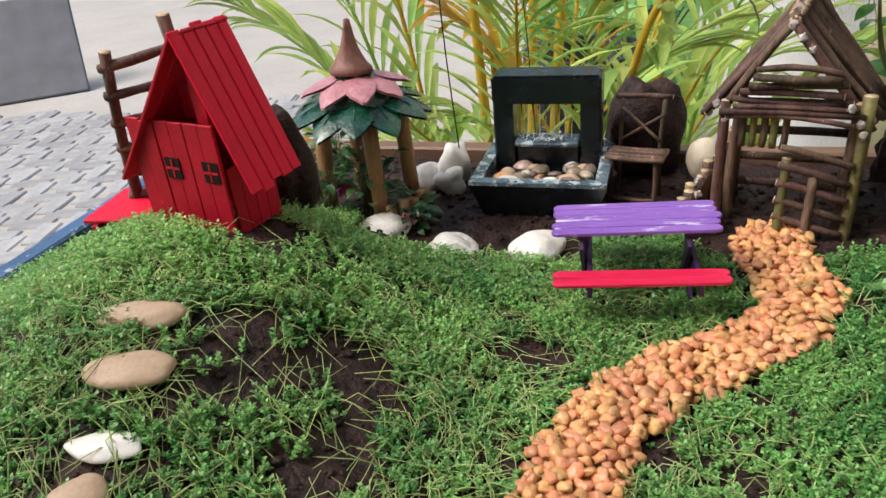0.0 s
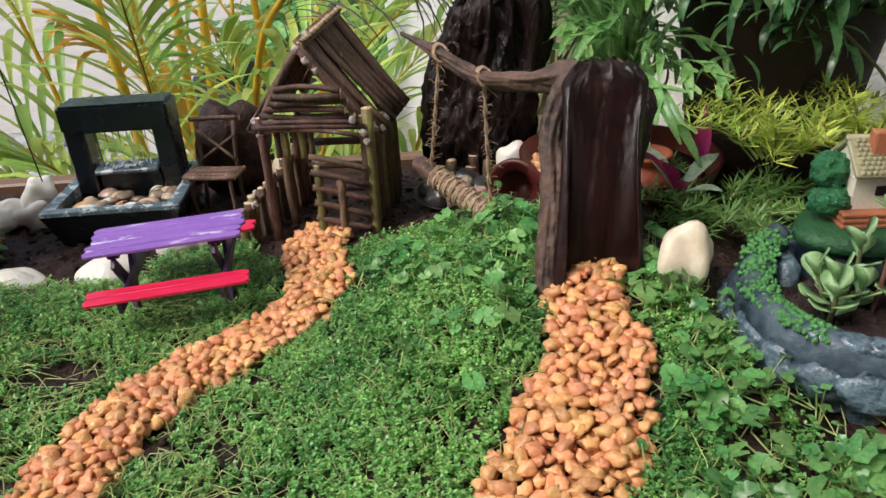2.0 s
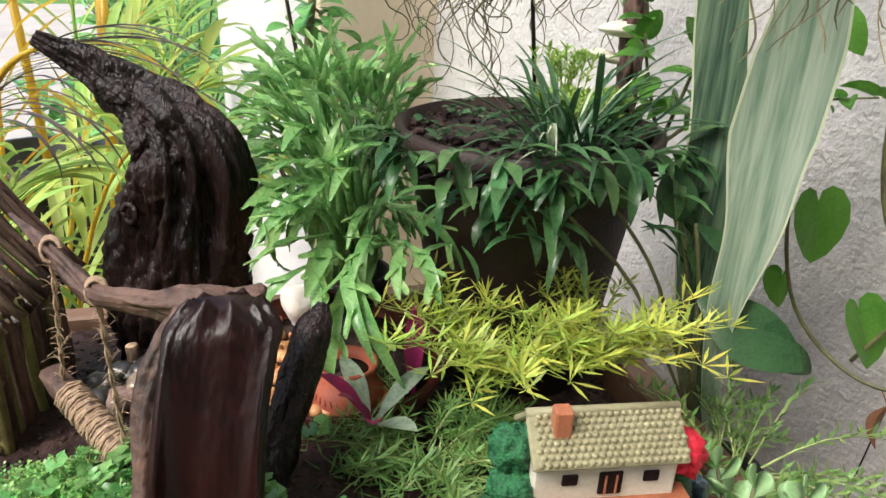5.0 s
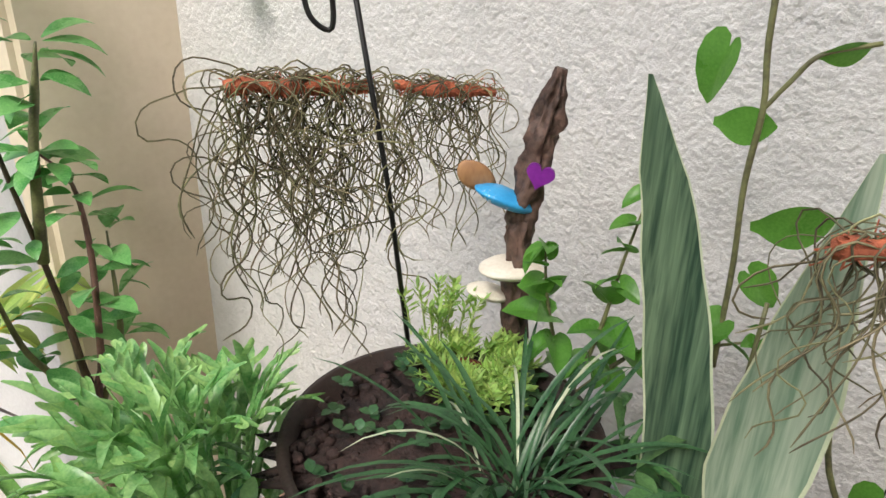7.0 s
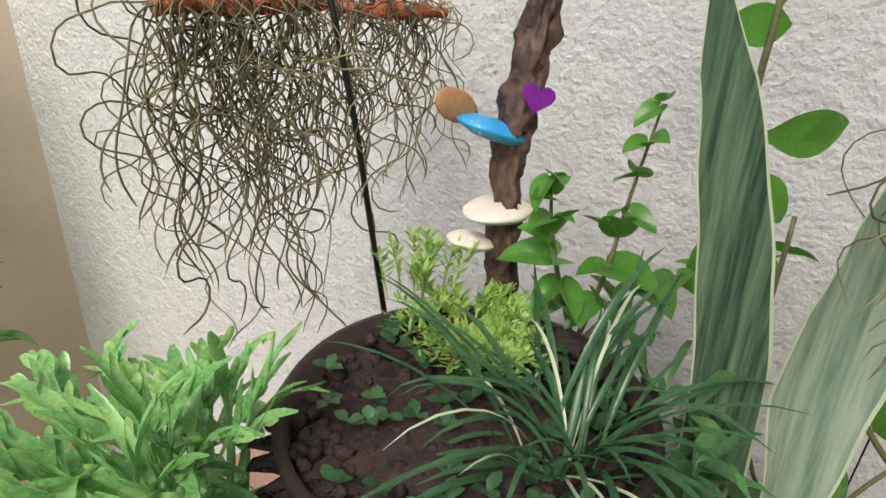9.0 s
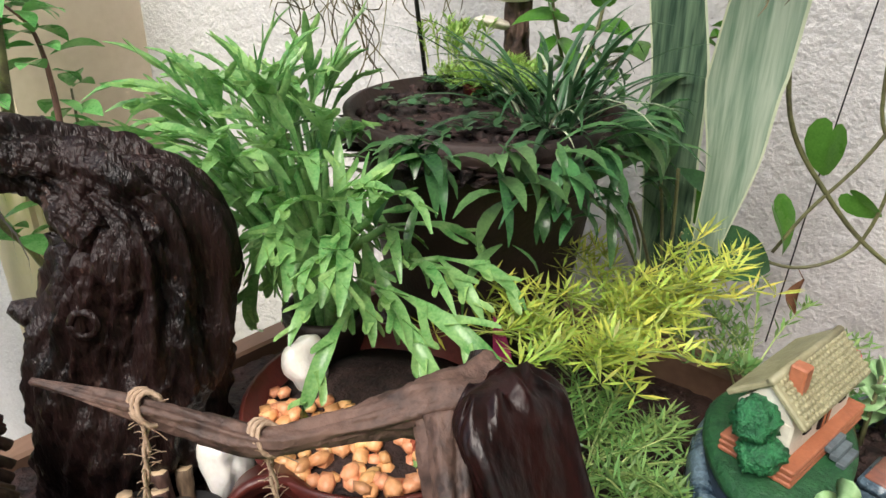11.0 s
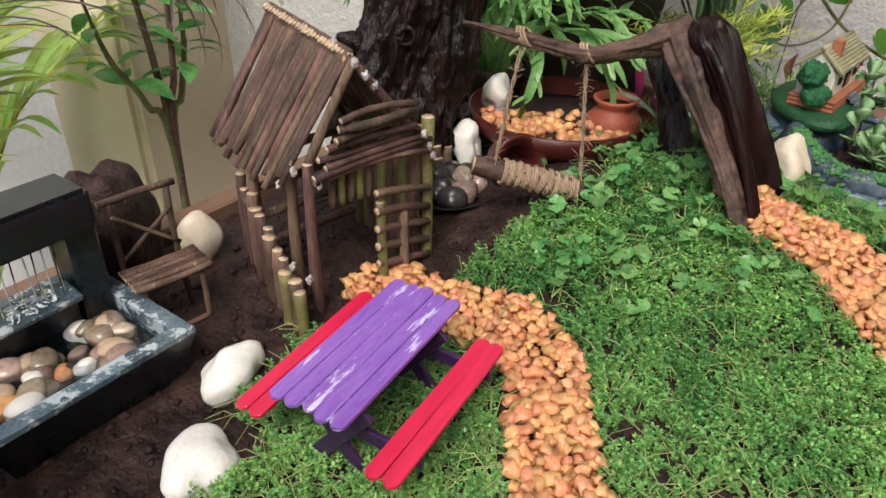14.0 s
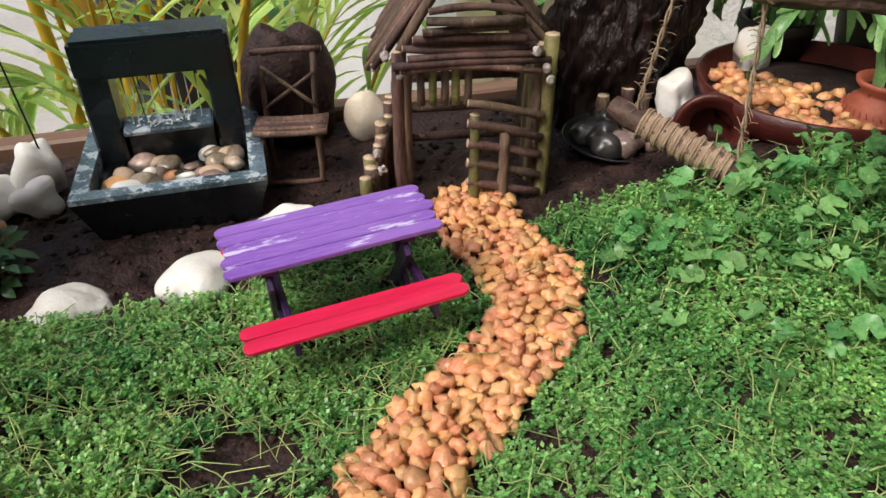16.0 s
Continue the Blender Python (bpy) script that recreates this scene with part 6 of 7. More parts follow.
def tall_sprout():
    t = thing("rosette_sprout", (0.439, 0.206, 0.100), "pale green rosette on a thin reddish stem", "succulent", "succulents in the planter")
    inv = t.matrix_world.inverted()
    top = inv @ Vector((0.432, 0.203, 0.158))
    st = part("stem", tube(smooth_path([(0, 0, -0.004), (0.001, -0.001, 0.03), top], 5), 0.0011, 7), CAP, t, "thin reddish stem")
    for k in range(9):
        b = k * 2.4
        d = Vector((math.cos(b), math.sin(b), 0.4 + 0.12 * k)).normalized()
        n0 = Vector((-math.cos(b) * 0.5, -math.sin(b) * 0.5, 1)).normalized()
        ln = 0.0095 - 0.0004 * k
        part("leaf", finger([top + d * ln * f for f in (0, 0.3, 0.6, 0.85, 1)], [ln * w for w in (0.15, 0.4, 0.6, 0.45, 0.1)], 0.0008, n0), SUCC, st)
    hook = smooth_path([inv @ Vector(p) for p in ((0.447, 0.193, 0.101), (0.444, 0.190, 0.112), (0.447, 0.188, 0.104), (0.455, 0.190, 0.104), (0.457, 0.193, 0.116), (0.459, 0.196, 0.128))], 5)
    part("runner", tube(hook, 0.0012, 7), CAP, t, "bare reddish stem bent in a loop")


tall_sprout()
scrap = part("plastic_scrap", finger(smooth_path([(0, 0, 0), (0.003, 0.004, 0.004), (0.004, 0.010, 0.003)], 4), [0.010, 0.011, 0.011, 0.010, 0.010, 0.009, 0.008, 0.006, 0.004], 0.0012, Vector((-0.5, 0, 1))), CREAM)
scrap.matrix_world = pose(0.533, 0.079, 0.056, 0, 0, 20)
tagged(scrap, "bit of white plastic at the tray's corner", "plastic scrap")


# ---- the big pot and its plants ----
def big_pot():
    t = thing("round_pot", (0.574, 0.447, 0.052), "wide old dark brown pot full of small plants", "plant pot")
    part("body", lathe([(0.0, 0), (0.052, 0), (0.060, 0.05), (0.069, 0.11), (0.076, 0.157), (0.084, 0.162), (0.086, 0.175), (0.081, 0.176), (0.078, 0.163), (0.0, 0.160)], 48, wob=0.02), OLDPOT, t)
    part("soil", blob((0.080, 0.080, 0.012), 5, 0.25, 5, 3, pose(0, 0, 0.160), fine=0.35), SOIL_DEEP, t)
    g = Geo()
    rnd = random.Random(12)
    for k in range(60):
        a, q = rnd.uniform(0, 6.28), rnd.random() ** 0.5 * 0.074
        p = Vector((math.cos(a) * q, math.sin(a) * q, 0.176))
        for j in range(4):
            b = rnd.uniform(0, 6.28)
            blade(rnd.uniform(0.006, 0.010), 0.006, 0.3, 0.2, 3, 0.1, 0.5, aim(p, (math.cos(b), math.sin(b), rnd.uniform(0.2, 1))), g)
    tagged(part("small_foliage", g, DARKLEAF, t, "low dark leaves over the soil"), kind="stuff")
    crumbs_in = Geo()
    for k in range(260):
        a, q, r = rnd.uniform(0, 6.28), rnd.random() ** 0.5 * 0.078, rnd.uniform(0.001, 0.0038)
        blob((r * 1.4, r, r), 1, 0.5, 1.6, k, pose(math.cos(a) * q, math.sin(a) * q, 0.170, 0, 0, rnd.uniform(0, 180)), crumbs_in)
    tagged(part("clod_litter", crumbs_in, SOIL_DEEP, t, "dark clods of soil and bark"), kind="stuff")
    # dark leaves that trail over parts of the rim
    g = Geo()
    for a0, wide, count, drop in ((3.2, 0.3, 12, 0.05), (4.1, 0.35, 18, 0.07), (4.9, 0.35, 16, 0.07)):
        for k in range(count):
            a = rnd.gauss(a0, wide)
            p = Vector((math.cos(a) * 0.088, math.sin(a) * 0.088, 0.184))
            ln = rnd.uniform(0.005, drop)
            for j in range(4):
                c = p + Vector((math.cos(a) * 0.010, math.sin(a) * 0.010, -ln * rnd.random()))
                b = a + rnd.uniform(-1.4, 1.4)
                blade(rnd.uniform(0.012, 0.042), rnd.uniform(0.003, 0.009), 0.7, 0.3, 5, 0.1, 0.5, aim(c, (math.cos(b), math.sin(b), rnd.uniform(-0.7, 1.0))), g)
    tagged(part("trailing_foliage", g, MIDLEAF, t, "dark leaves trailing over the rim"), kind="stuff")


big_pot()


def strap(p, d, ln, rnd, width=0.009, bend=0.6):
    """A fleshy antler-like leaf: a strap with blunt finger lobes in its outer half."""
    g = Geo()
    m = aim(p, d, rnd.uniform(-0.6, 0.6))
    up = m.to_3x3() @ Vector((0, 0, 1))

    def along(q):
        a = bend * q * q * 0.6
        return m @ Vector((0, ln * q * math.cos(a), -ln * q * math.sin(a) + ln * 0.10 * q))

    steps = [k / 9 for k in range(10)]
    shape = (0.30, 0.28, 0.32, 0.48, 0.74, 0.86, 0.80, 0.68, 0.50, 0.16)
    ribbon([along(q) for q in steps], [width * w for w in shape], 0.5, up, g)
    side = rnd.choice((-1, 1))
    q = rnd.uniform(0.34, 0.46)
    while q < 0.86:
        c = along(q)
        ax = (along(q + 0.05) - c).normalized()
        sd = ax.cross(up).normalized() * side
        l2 = ln * rnd.uniform(0.14, 0.30) * (1.25 - 0.6 * q)
        spread = rnd.uniform(0.55, 0.95)
        pts = [c + ax * l2 * f + sd * l2 * spread * f * (1.25 - 0.5 * f) + up * l2 * 0.18 * f * f for f in (0, 0.3, 0.6, 0.85, 1.0)]
        ribbon(pts, [width * w for w in (0.60, 0.46, 0.42, 0.34, 0.12)], 0.5, up, g)
        side = -side
        q += rnd.uniform(0.13, 0.22)
    return g


def strappy_plant():
    t = thing("strappy_plant", (0.472, 0.494, 0.058), "bright green plant with fleshy lobed strap leaves", "potted plant")
    inv = t.matrix_world.inverted()
    part("pot", lathe([(0.0, 0), (0.018, 0), (0.024, 0.055), (0.026, 0.057), (0.026, 0.064), (0.022, 0.064), (0.020, 0.056), (0.0, 0.054)], 28), OLDPOT, t)
    rnd = random.Random(31)
    heart = Vector((0.482, 0.508, 0.196))
    done = 0
    while done < 72:
        o = Vector((rnd.gauss(0, 1), rnd.gauss(0, 1), rnd.gauss(0, 1))).normalized()
        o.x -= 0.05
        o.y -= 0.10
        q = rnd.uniform(0.5, 1.0)
        c = heart + Vector((o.x * 0.064, o.y * 0.084, o.z * 0.034)) * q
        c.z += (c.y - 0.50) * 0.22
        if c.z < 0.164:
            continue
        # clear of the driftwood and of the big pot's wall
        if (Vector((c.x - 0.370, c.y - 0.520))).length < 0.060 or (Vector((c.x - 0.574, c.y - 0.447))).length < 0.090 and c.z < 0.232:
            continue
        done += 1
        root = Vector((0.472, 0.492, 0.115)) + Vector((rnd.uniform(-0.012, 0.012), rnd.uniform(-0.012, 0.012), 0))
        mid = root.lerp(c, 0.5) + Vector((0, 0, 0.012))
        pts = smooth_path([inv @ root, inv @ mid, inv @ c], 3)
        st = part("stem", tube(pts, blend([0.0034, 0.0028, 0.0020], 3), 6), SPIKY, t)
        for j in range(rnd.randrange(2, 4)):
            d = o * 0.9 + Vector((rnd.uniform(-0.8, 0.8), rnd.uniform(-0.8, 0.8), rnd.uniform(-0.1, 0.9)))
            if c.x < 0.435 and d.x < -0.3:
                d.x = -0.3
            part("leaf", strap(inv @ c, d, rnd.uniform(0.042, 0.072), rnd, rnd.uniform(0.0072, 0.0110), rnd.uniform(0.3, 1.2)), SPIKY, st)
    # long leaves that hang towards the swing
    for k in range(5):
        a = rnd.uniform(3.4, 4.8)
        d = Vector((math.cos(a), math.sin(a), rnd.uniform(-0.2, 0.3)))
        part("leaf", strap(inv @ (Vector((0.458, 0.452, 0.160)) + d * 0.02), d, rnd.uniform(0.07, 0.105), rnd, 0.0095, rnd.uniform(0.9, 1.5)), SPIKY, t)


strappy_plant()


def asparagus(name, place, n, spread, lift, seed, mat, label, toward=(0, 0), ln=(0.045, 0.095), needle=0.010, whorls=9, rays=3, hair=0.0011, along=0.7):
    t = thing(name, place, label, "fern")
    rnd = random.Random(seed)
    g, s = Geo(), Geo()
    for k in range(n):
        a = rnd.uniform(0, 6.28)
        d = Vector((math.cos(a) * spread + toward[0], math.sin(a) * spread + toward[1], rnd.uniform(0.3, 1.2) * lift))
        d.normalize()
        L = rnd.uniform(*ln)
        p0 = Vector((math.cos(a) * 0.02 * rnd.random(), math.sin(a) * 0.02 * rnd.random(), 0))
        pts = [p0 + d * L * q + Vector((0, 0, -L * 0.42 * q * q)) for q in (0, 0.25, 0.5, 0.75, 1.0)]
        tube(pts, [0.0007, 0.0006, 0.0005, 0.0004, 0.0002], 4, s, caps=False)
        m = whorls
        for i in range(m):
            q = 0.22 + 0.78 * i / (m - 1)
            c = p0 + d * L * q + Vector((0, 0, -L * 0.42 * q * q))
            b0 = rnd.uniform(0, 6.28)
            for j in range(rays):
                b = b0 + j * 6.28 / rays + rnd.uniform(-0.3, 0.3)
                o = Vector((math.cos(b), math.sin(b), rnd.uniform(-0.3, 0.7))) + d * along
                e = c + o.normalized() * needle * rnd.uniform(0.7, 1.3)
                w = Vector((-math.sin(b), math.cos(b), 0.3)) * hair
                mm = (c + e) / 2
                g.add([c, mm + w, e, mm - w], [(0, 1, 2, 3)])
    tagged(part("foliage", g, mat, t), kind="stuff")
    tagged(part("stalk", s, STEM, t), kind="stuff")


asparagus("asparagus_fern", (0.500, 0.345, 0.122), 28, 1.0, 1.9, 5, ASPARAGUS, "yellow-green asparagus fern in fine arching needles", ln=(0.045, 0.090), needle=0.0145, whorls=5, rays=7, hair=0.0009, along=0.3)
asparagus("asparagus_fern", (0.552, 0.332, 0.124), 30, 1.0, 1.9, 6, ASPARAGUS, "yellow-green asparagus fern in fine arching needles", ln=(0.045, 0.090), needle=0.0145, whorls=5, rays=7, hair=0.0009, along=0.3)
asparagus("asparagus_fern", (0.450, 0.322, 0.098), 42, 1.0, 0.9, 7, FERN_DARK, "greener asparagus fern low behind the stump", ln=(0.035, 0.06), needle=0.012, whorls=6, rays=7, hair=0.0007, along=0.3)
asparagus("asparagus_fern", (0.605, 0.268, 0.075), 36, 1.0, 1.1, 8, FERN_DARK, "thin green asparagus sprays against the wall", toward=(0.1, -0.3), ln=(0.05, 0.09), needle=0.010)
asparagus("light_fern", (0.628, 0.470, 0.229), 84, 1.0, 0.9, 9, FERN, "pale feathery sedum in a small red pot", ln=(0.018, 0.036), needle=0.008)
asparagus("light_fern", (0.641, 0.510, 0.232), 12, 0.15, 1.2, 10, FERN, "upright pale feathery sedum sprig", ln=(0.045, 0.055), needle=0.008)
red_pot = part("red_pot", lathe([(0.0, 0), (0.012, 0), (0.016, 0.026), (0.0175, 0.028), (0.015, 0.029), (0.0, 0.025)], 24), FOAM)
red_pot.matrix_world = pose(0.619, 0.472, 0.203, 12, -8, 0)
tagged(red_pot, "little red plastic pot tipped among plants", "plant pot")


def turf_tuft():
    t = thing("grass_tuft", (0.572, 0.400, 0.208), "tuft of narrow dark green arching grass blades", "ornamental grass")
    rnd = random.Random(14)
    for k in range(84):
        a = rnd.uniform(0, 6.28)
        up = rnd.uniform(0.35, 2.6)
        dry = k % 9 == 0
        g = blade(rnd.uniform(0.06, 0.130), 0.0018 if dry else rnd.uniform(0.0022, 0.0040), rnd.uniform(0.2, 1.3), 0.5, 9, 0.03, 0.4, aim((rnd.uniform(-0.014, 0.014), rnd.uniform(-0.014, 0.014), 0), (math.cos(a), math.sin(a), up)), base=0.7)
        part("blade", g, SANS_EDGE if dry else DARKLEAF, t, "thin silvery dry blade" if dry else "")


turf_tuft()


def heart_leaf(size, m, geo=None):
    """A heart-shaped leaf along +y from the end of its stalk."""
    g = geo or Geo()
    half = ((0, 1.0), (14, 0.86), (34, 0.68), (60, 0.56), (90, 0.48), (120, 0.42), (145, 0.35), (166, 0.22))
    rim = [(a, r) for a, r in half] + [(180, 0.05)] + [(360 - a, r) for a, r in reversed(half[1:])]
    verts, n = [(0, 0, 0)], len(rim)
    for q in (0.4, 0.75, 1.0):
        for a, r in rim:
            x, y = math.sin(radians(a)) * r * q * size, math.cos(radians(a)) * r * q * size
            verts.append((x * 0.84, y, -0.28 * y * abs(y) / size + 0.50 * abs(x) - 0.35 * x * x / size))
    faces = [(0, 1 + (k + 1) % n, 1 + k) for k in range(n)]
    for i in range(2):
        o = 1 + i * n
        faces += [(o + k, o + (k + 1) % n, o + n + (k + 1) % n, o + n + k) for k in range(n)]
    return g.add(verts, faces, m)


def leafy_climber():
    t = thing("leafy_climber", (0.664, 0.424, 0.215), "soft green climber with heart-shaped leaves", "climbing plant")
    inv = t.matrix_world.inverted()
    rnd = random.Random(19)
    for path in (((0.664, 0.424, 0.212), (0.655, 0.434, 0.255), (0.652, 0.440, 0.285), (0.650, 0.442, 0.312)), ((0.664, 0.424, 0.212), (0.672, 0.414, 0.26), (0.677, 0.409, 0.30), (0.684, 0.402, 0.345)),
                 ((0.664, 0.424, 0.212), (0.688, 0.396, 0.245), (0.715, 0.362, 0.252), (0.74, 0.332, 0.258))):
        pts = smooth_path([inv @ Vector(p) for p in path], 5)
        st = part("stem", tube(pts, blend([0.0016, 0.0013, 0.001, 0.0006], 5), 6), VINE, t)
        for i in range(3, len(pts), 2):
            for s in (-1, 1):
                d = Vector((-0.6 + rnd.uniform(-0.7, 0.7), 0.6 * s + rnd.uniform(-0.6, 0.6), rnd.uniform(-0.4, 0.7)))
                z = rnd.uniform(0.014, 0.026) * (1.15 if i < 9 else 0.75)
                part("leaf", heart_leaf(z, aim(pts[i] + d.normalized() * 0.004, d, rnd.uniform(-0.8, 0.8))), HEART, st)


leafy_climber()


def snake_plant():
    t = thing("snake_plant", (0.664, 0.330, FLOOR_Z), "snake plant with two tall striped leaves", "snake plant")
    inv = t.matrix_world.inverted()
    pot = part("pot", lathe([(0.0, 0), (0.028, 0), (0.036, 0.12), (0.039, 0.122), (0.039, 0.132), (0.034, 0.132), (0.032, 0.122), (0.0, 0.120)], 32), BLACKPOT, t)
    for spine, widths, side, mats in (
            (((0.664, 0.338, 0.01), (0.642, 0.340, 0.10), (0.629, 0.342, 0.18), (0.627, 0.346, 0.25), (0.625, 0.354, 0.30), (0.6235, 0.3625, 0.34), (0.6215, 0.371, 0.375), (0.619, 0.383, 0.416)), (0.020, 0.030, 0.033, 0.033, 0.031, 0.027, 0.021, 0.002), Vector((0.30, -0.95, 0)), (SANS, SANS_EDGE)),
            (((0.660, 0.322, 0.01), (0.634, 0.317, 0.09), (0.623, 0.313, 0.14), (0.624, 0.307, 0.20), (0.624, 0.308, 0.25), (0.625, 0.304, 0.29), (0.625, 0.302, 0.33), (0.627, 0.296, 0.40)), (0.012, 0.012, 0.016, 0.030, 0.044, 0.042, 0.030, 0.003), Vector((0.30, -0.95, 0.1)), (SANS_PALE, SANS_EDGE))):
        pts = smooth_path(spine, 6)
        ws = blend(list(widths), 6)
        nrm = Vector((-0.8, -0.6, 0))
        # a streaked blade with pale margins at both edges
        cuts = (-1.0, -0.93, -0.5, 0.0, 0.5, 0.93, 1.0)
        for name, us, mat in (("margin", cuts[:2], mats[1]), ("leaf_blade", cuts[1:6], mats[0]), ("margin", cuts[5:], mats[1])):
            g = Geo()
            verts, faces = [], []
            w = len(us)
            for i, p in enumerate(pts):
                for q in us:
                    verts.append(inv @ (p + side * q * ws[i] / 2 + nrm * (0.006 * (1 - q * q)) * -1 * (ws[i] / 0.05) + side * 0.0004 * math.sin(i * 0.8)))
            for i in range(len(pts) - 1):
                for k in range(w - 1):
                    a = i * w + k
                    faces.append((a, a + 1, a + w + 1, a + w))
            part(name, g.add(verts, faces), mat, t, "pale cream leaf margin" if name == "margin" else "")


snake_plant()


def fungus_stick():
    t = thing("fungus_stick", (0.668, 0.470, 0.215), "split driftwood stick carrying white bracket shells", "driftwood ornament")
    inv = t.matrix_world.inverted()
    pts = smooth_path([(0.672, 0.471, 0.205), (0.671, 0.472, 0.26), (0.671, 0.473, 0.31), (0.672, 0.470, 0.340), (0.676, 0.464, 0.374), (0.679, 0.460, 0.400)], 16)
    part("stick", gnarl([inv @ p for p in pts], blend([0.0095, 0.0095, 0.0100, 0.0115, 0.0105, 0.004], 16), 36, 3, 0.75, 0.7, 26), BRANCH, t)
    for p, r, m, lab, tilt in (((0.666, 0.474, 0.281), 0.020, FUNGUS, "white bracket shell", 0), ((0.663, 0.487, 0.261), 0.015, FUNGUS, "white bracket shell", 12), ((0.664, 0.480, 0.325), 0.020, FUNGUS_BLUE, "shell painted blue and white", 20)):
        g = blob((r, r * 0.8, r * 0.26), 4, 0.12, 1.2, 4)
        c = inv @ Vector(p)
        g2 = Geo().add(g.v, g.f, Matrix.Translation(c) @ Matrix.Rotation(radians(tilt), 4, Vector((0.6, 0.8, 0))) @ Matrix.Rotation(radians(-38), 4, "Z"))
        part("shell", g2, m, t, lab)
    part("wing", Geo().add(*(lambda b: (b.v, b.f))(blob((0.013, 0.003, 0.008), 3, 0.1, 1, 5)), inv @ Matrix.Translation((0.656, 0.496, 0.336)) @ Matrix.Rotation(radians(-40), 4, "Z") @ Matrix.Rotation(radians(35), 4, "Y")), POLE_W, t, "small tan wing-shaped piece")
    # a violet heart cut from thick card
    outline = [(0.00062 * 16 * math.sin(a) ** 3 * 0.8, 0.0005 * (13 * math.cos(a) - 5 * math.cos(2 * a) - 2 * math.cos(3 * a) - math.cos(4 * a))) for a in (2 * math.pi * k / 32 for k in range(32))]
    m = inv @ pose(0.6605, 0.456, 0.345, 0, 14, -62)
    verts = [m @ Vector((x, y, z)) for y in (-0.0014, 0.0014) for x, z in outline]
    faces = [tuple(range(32)), tuple(reversed(range(32, 64)))] + [(k, k + 32, (k + 1) % 32 + 32, (k + 1) % 32) for k in range(32)]
    part("heart", Geo().add(verts, faces), VIOLET, t, "violet painted heart", smooth=False)


fungus_stick()


# ---- what hangs and climbs along the wall ----
def pole():
    ob = part("plant_stake", tube([(0.629, 0.520, 0.205), (0.620, 0.532, 0.33), (0.601, 0.556, 0.52)], [0.0016, 0.0016, 0.0016], 8), BLACK)
    tagged(ob, "thin black metal stake leaning over the pot", "plant stake")
    hook = part("wire_hook", tube(smooth_path([(0.583, 0.568, 0.462), (0.598, 0.554, 0.442), (0.600, 0.553, 0.417), (0.592, 0.561, 0.423), (0.588, 0.564, 0.447)], 5), 0.0016, 7), BLACK)
    tagged(hook, "bent black wire hook above the moss", "hook")


pole()


def moss_rod(a, b, seed, label, drop=(0.04, 0.13), count=120):
    a, b = Vector(a), Vector(b)
    t = thing("moss_hanger", tuple((a + b) / 2), label, "hanging moss", "hanging moss rods")
    inv = t.matrix_world.inverted()
    rnd = random.Random(seed)
    pts = [inv @ (a.lerp(b, k / 10) + Vector((0, 0, rnd.uniform(-0.0012, 0.0012)))) for k in range(11)]
    part("rod", tube(pts, [0.0030 + rnd.uniform(0, 0.0022) for k in range(11)], 9, lump=0.5, seed=seed), COIR, t, "rod wound in red coir")
    fibre = Geo()
    for k in range(90):
        p = inv @ a.lerp(b, rnd.random())
        o = Vector((rnd.uniform(-1, 1), rnd.uniform(-1, 1), rnd.uniform(-1, 1))).normalized()
        tube([p + o * 0.003, p + o * 0.006 + Vector((rnd.uniform(-3, 3), rnd.uniform(-3, 3), 0)) * 0.001, p + o * rnd.uniform(0.006, 0.011)], 0.0004, 3, fibre, caps=False)
    part("coir_fuzz", fibre, COIR, t)
    hair = Geo()
    along = (b - a).normalized()
    across = Vector((-along.y, along.x, 0))
    for k in range(count):
        q = rnd.random()
        p = a.lerp(b, q) + Vector((0, 0, rnd.uniform(-0.002, 0.006)))
        ln = rnd.uniform(*drop) * (0.35 + 0.65 * math.sin(math.pi * (0.12 + 0.76 * q)))
        steps = max(7, int(ln / 0.0045))
        pts = [p]
        base = rnd.uniform(0, 6.28)
        amp, freq, drift, ph = rnd.uniform(0.5, 1.45), rnd.uniform(0.28, 0.75), rnd.uniform(-0.25, 0.25), rnd.uniform(0, 6.28)
        for i in range(steps):
            ang = amp * math.sin(ph + i * freq) + 0.8 * amp * noise.noise(Vector((k * 3.1, i * 0.21, seed))) + drift
            if i < 4:
                ang += (4 - i) * 0.45 * (1 if drift > 0 else -1)
            base += rnd.uniform(-0.35, 0.35)
            h = math.sin(ang)
            pts.append(pts[-1] + (along * h * 0.9 + across * h * math.sin(base) * 0.7 + Vector((0, 0, -max(-0.35, math.cos(ang))))) * 0.0058)
        thin = rnd.uniform(0.00035, 0.00062)
        tube([inv @ c for c in pts], [thin] * steps + [0.0002], 3, hair, caps=False)
    tagged(part("moss", hair, MOSS_HAIR, t, "curly grey-brown air moss"), kind="stuff")


moss_rod((0.545, 0.572, 0.391), (0.622, 0.548, 0.384), 1, "red coir rod trailing curly grey-brown air moss", (0.07, 0.19), 150)
moss_rod((0.673, 0.578, 0.372), (0.731, 0.541, 0.366), 2, "short coir rod with thinner air moss", (0.03, 0.13), 95)
moss_rod((0.602, 0.300, 0.372), (0.610, 0.250, 0.378), 3, "red coir rod with air moss before the pale leaf", (0.03, 0.10), 60)


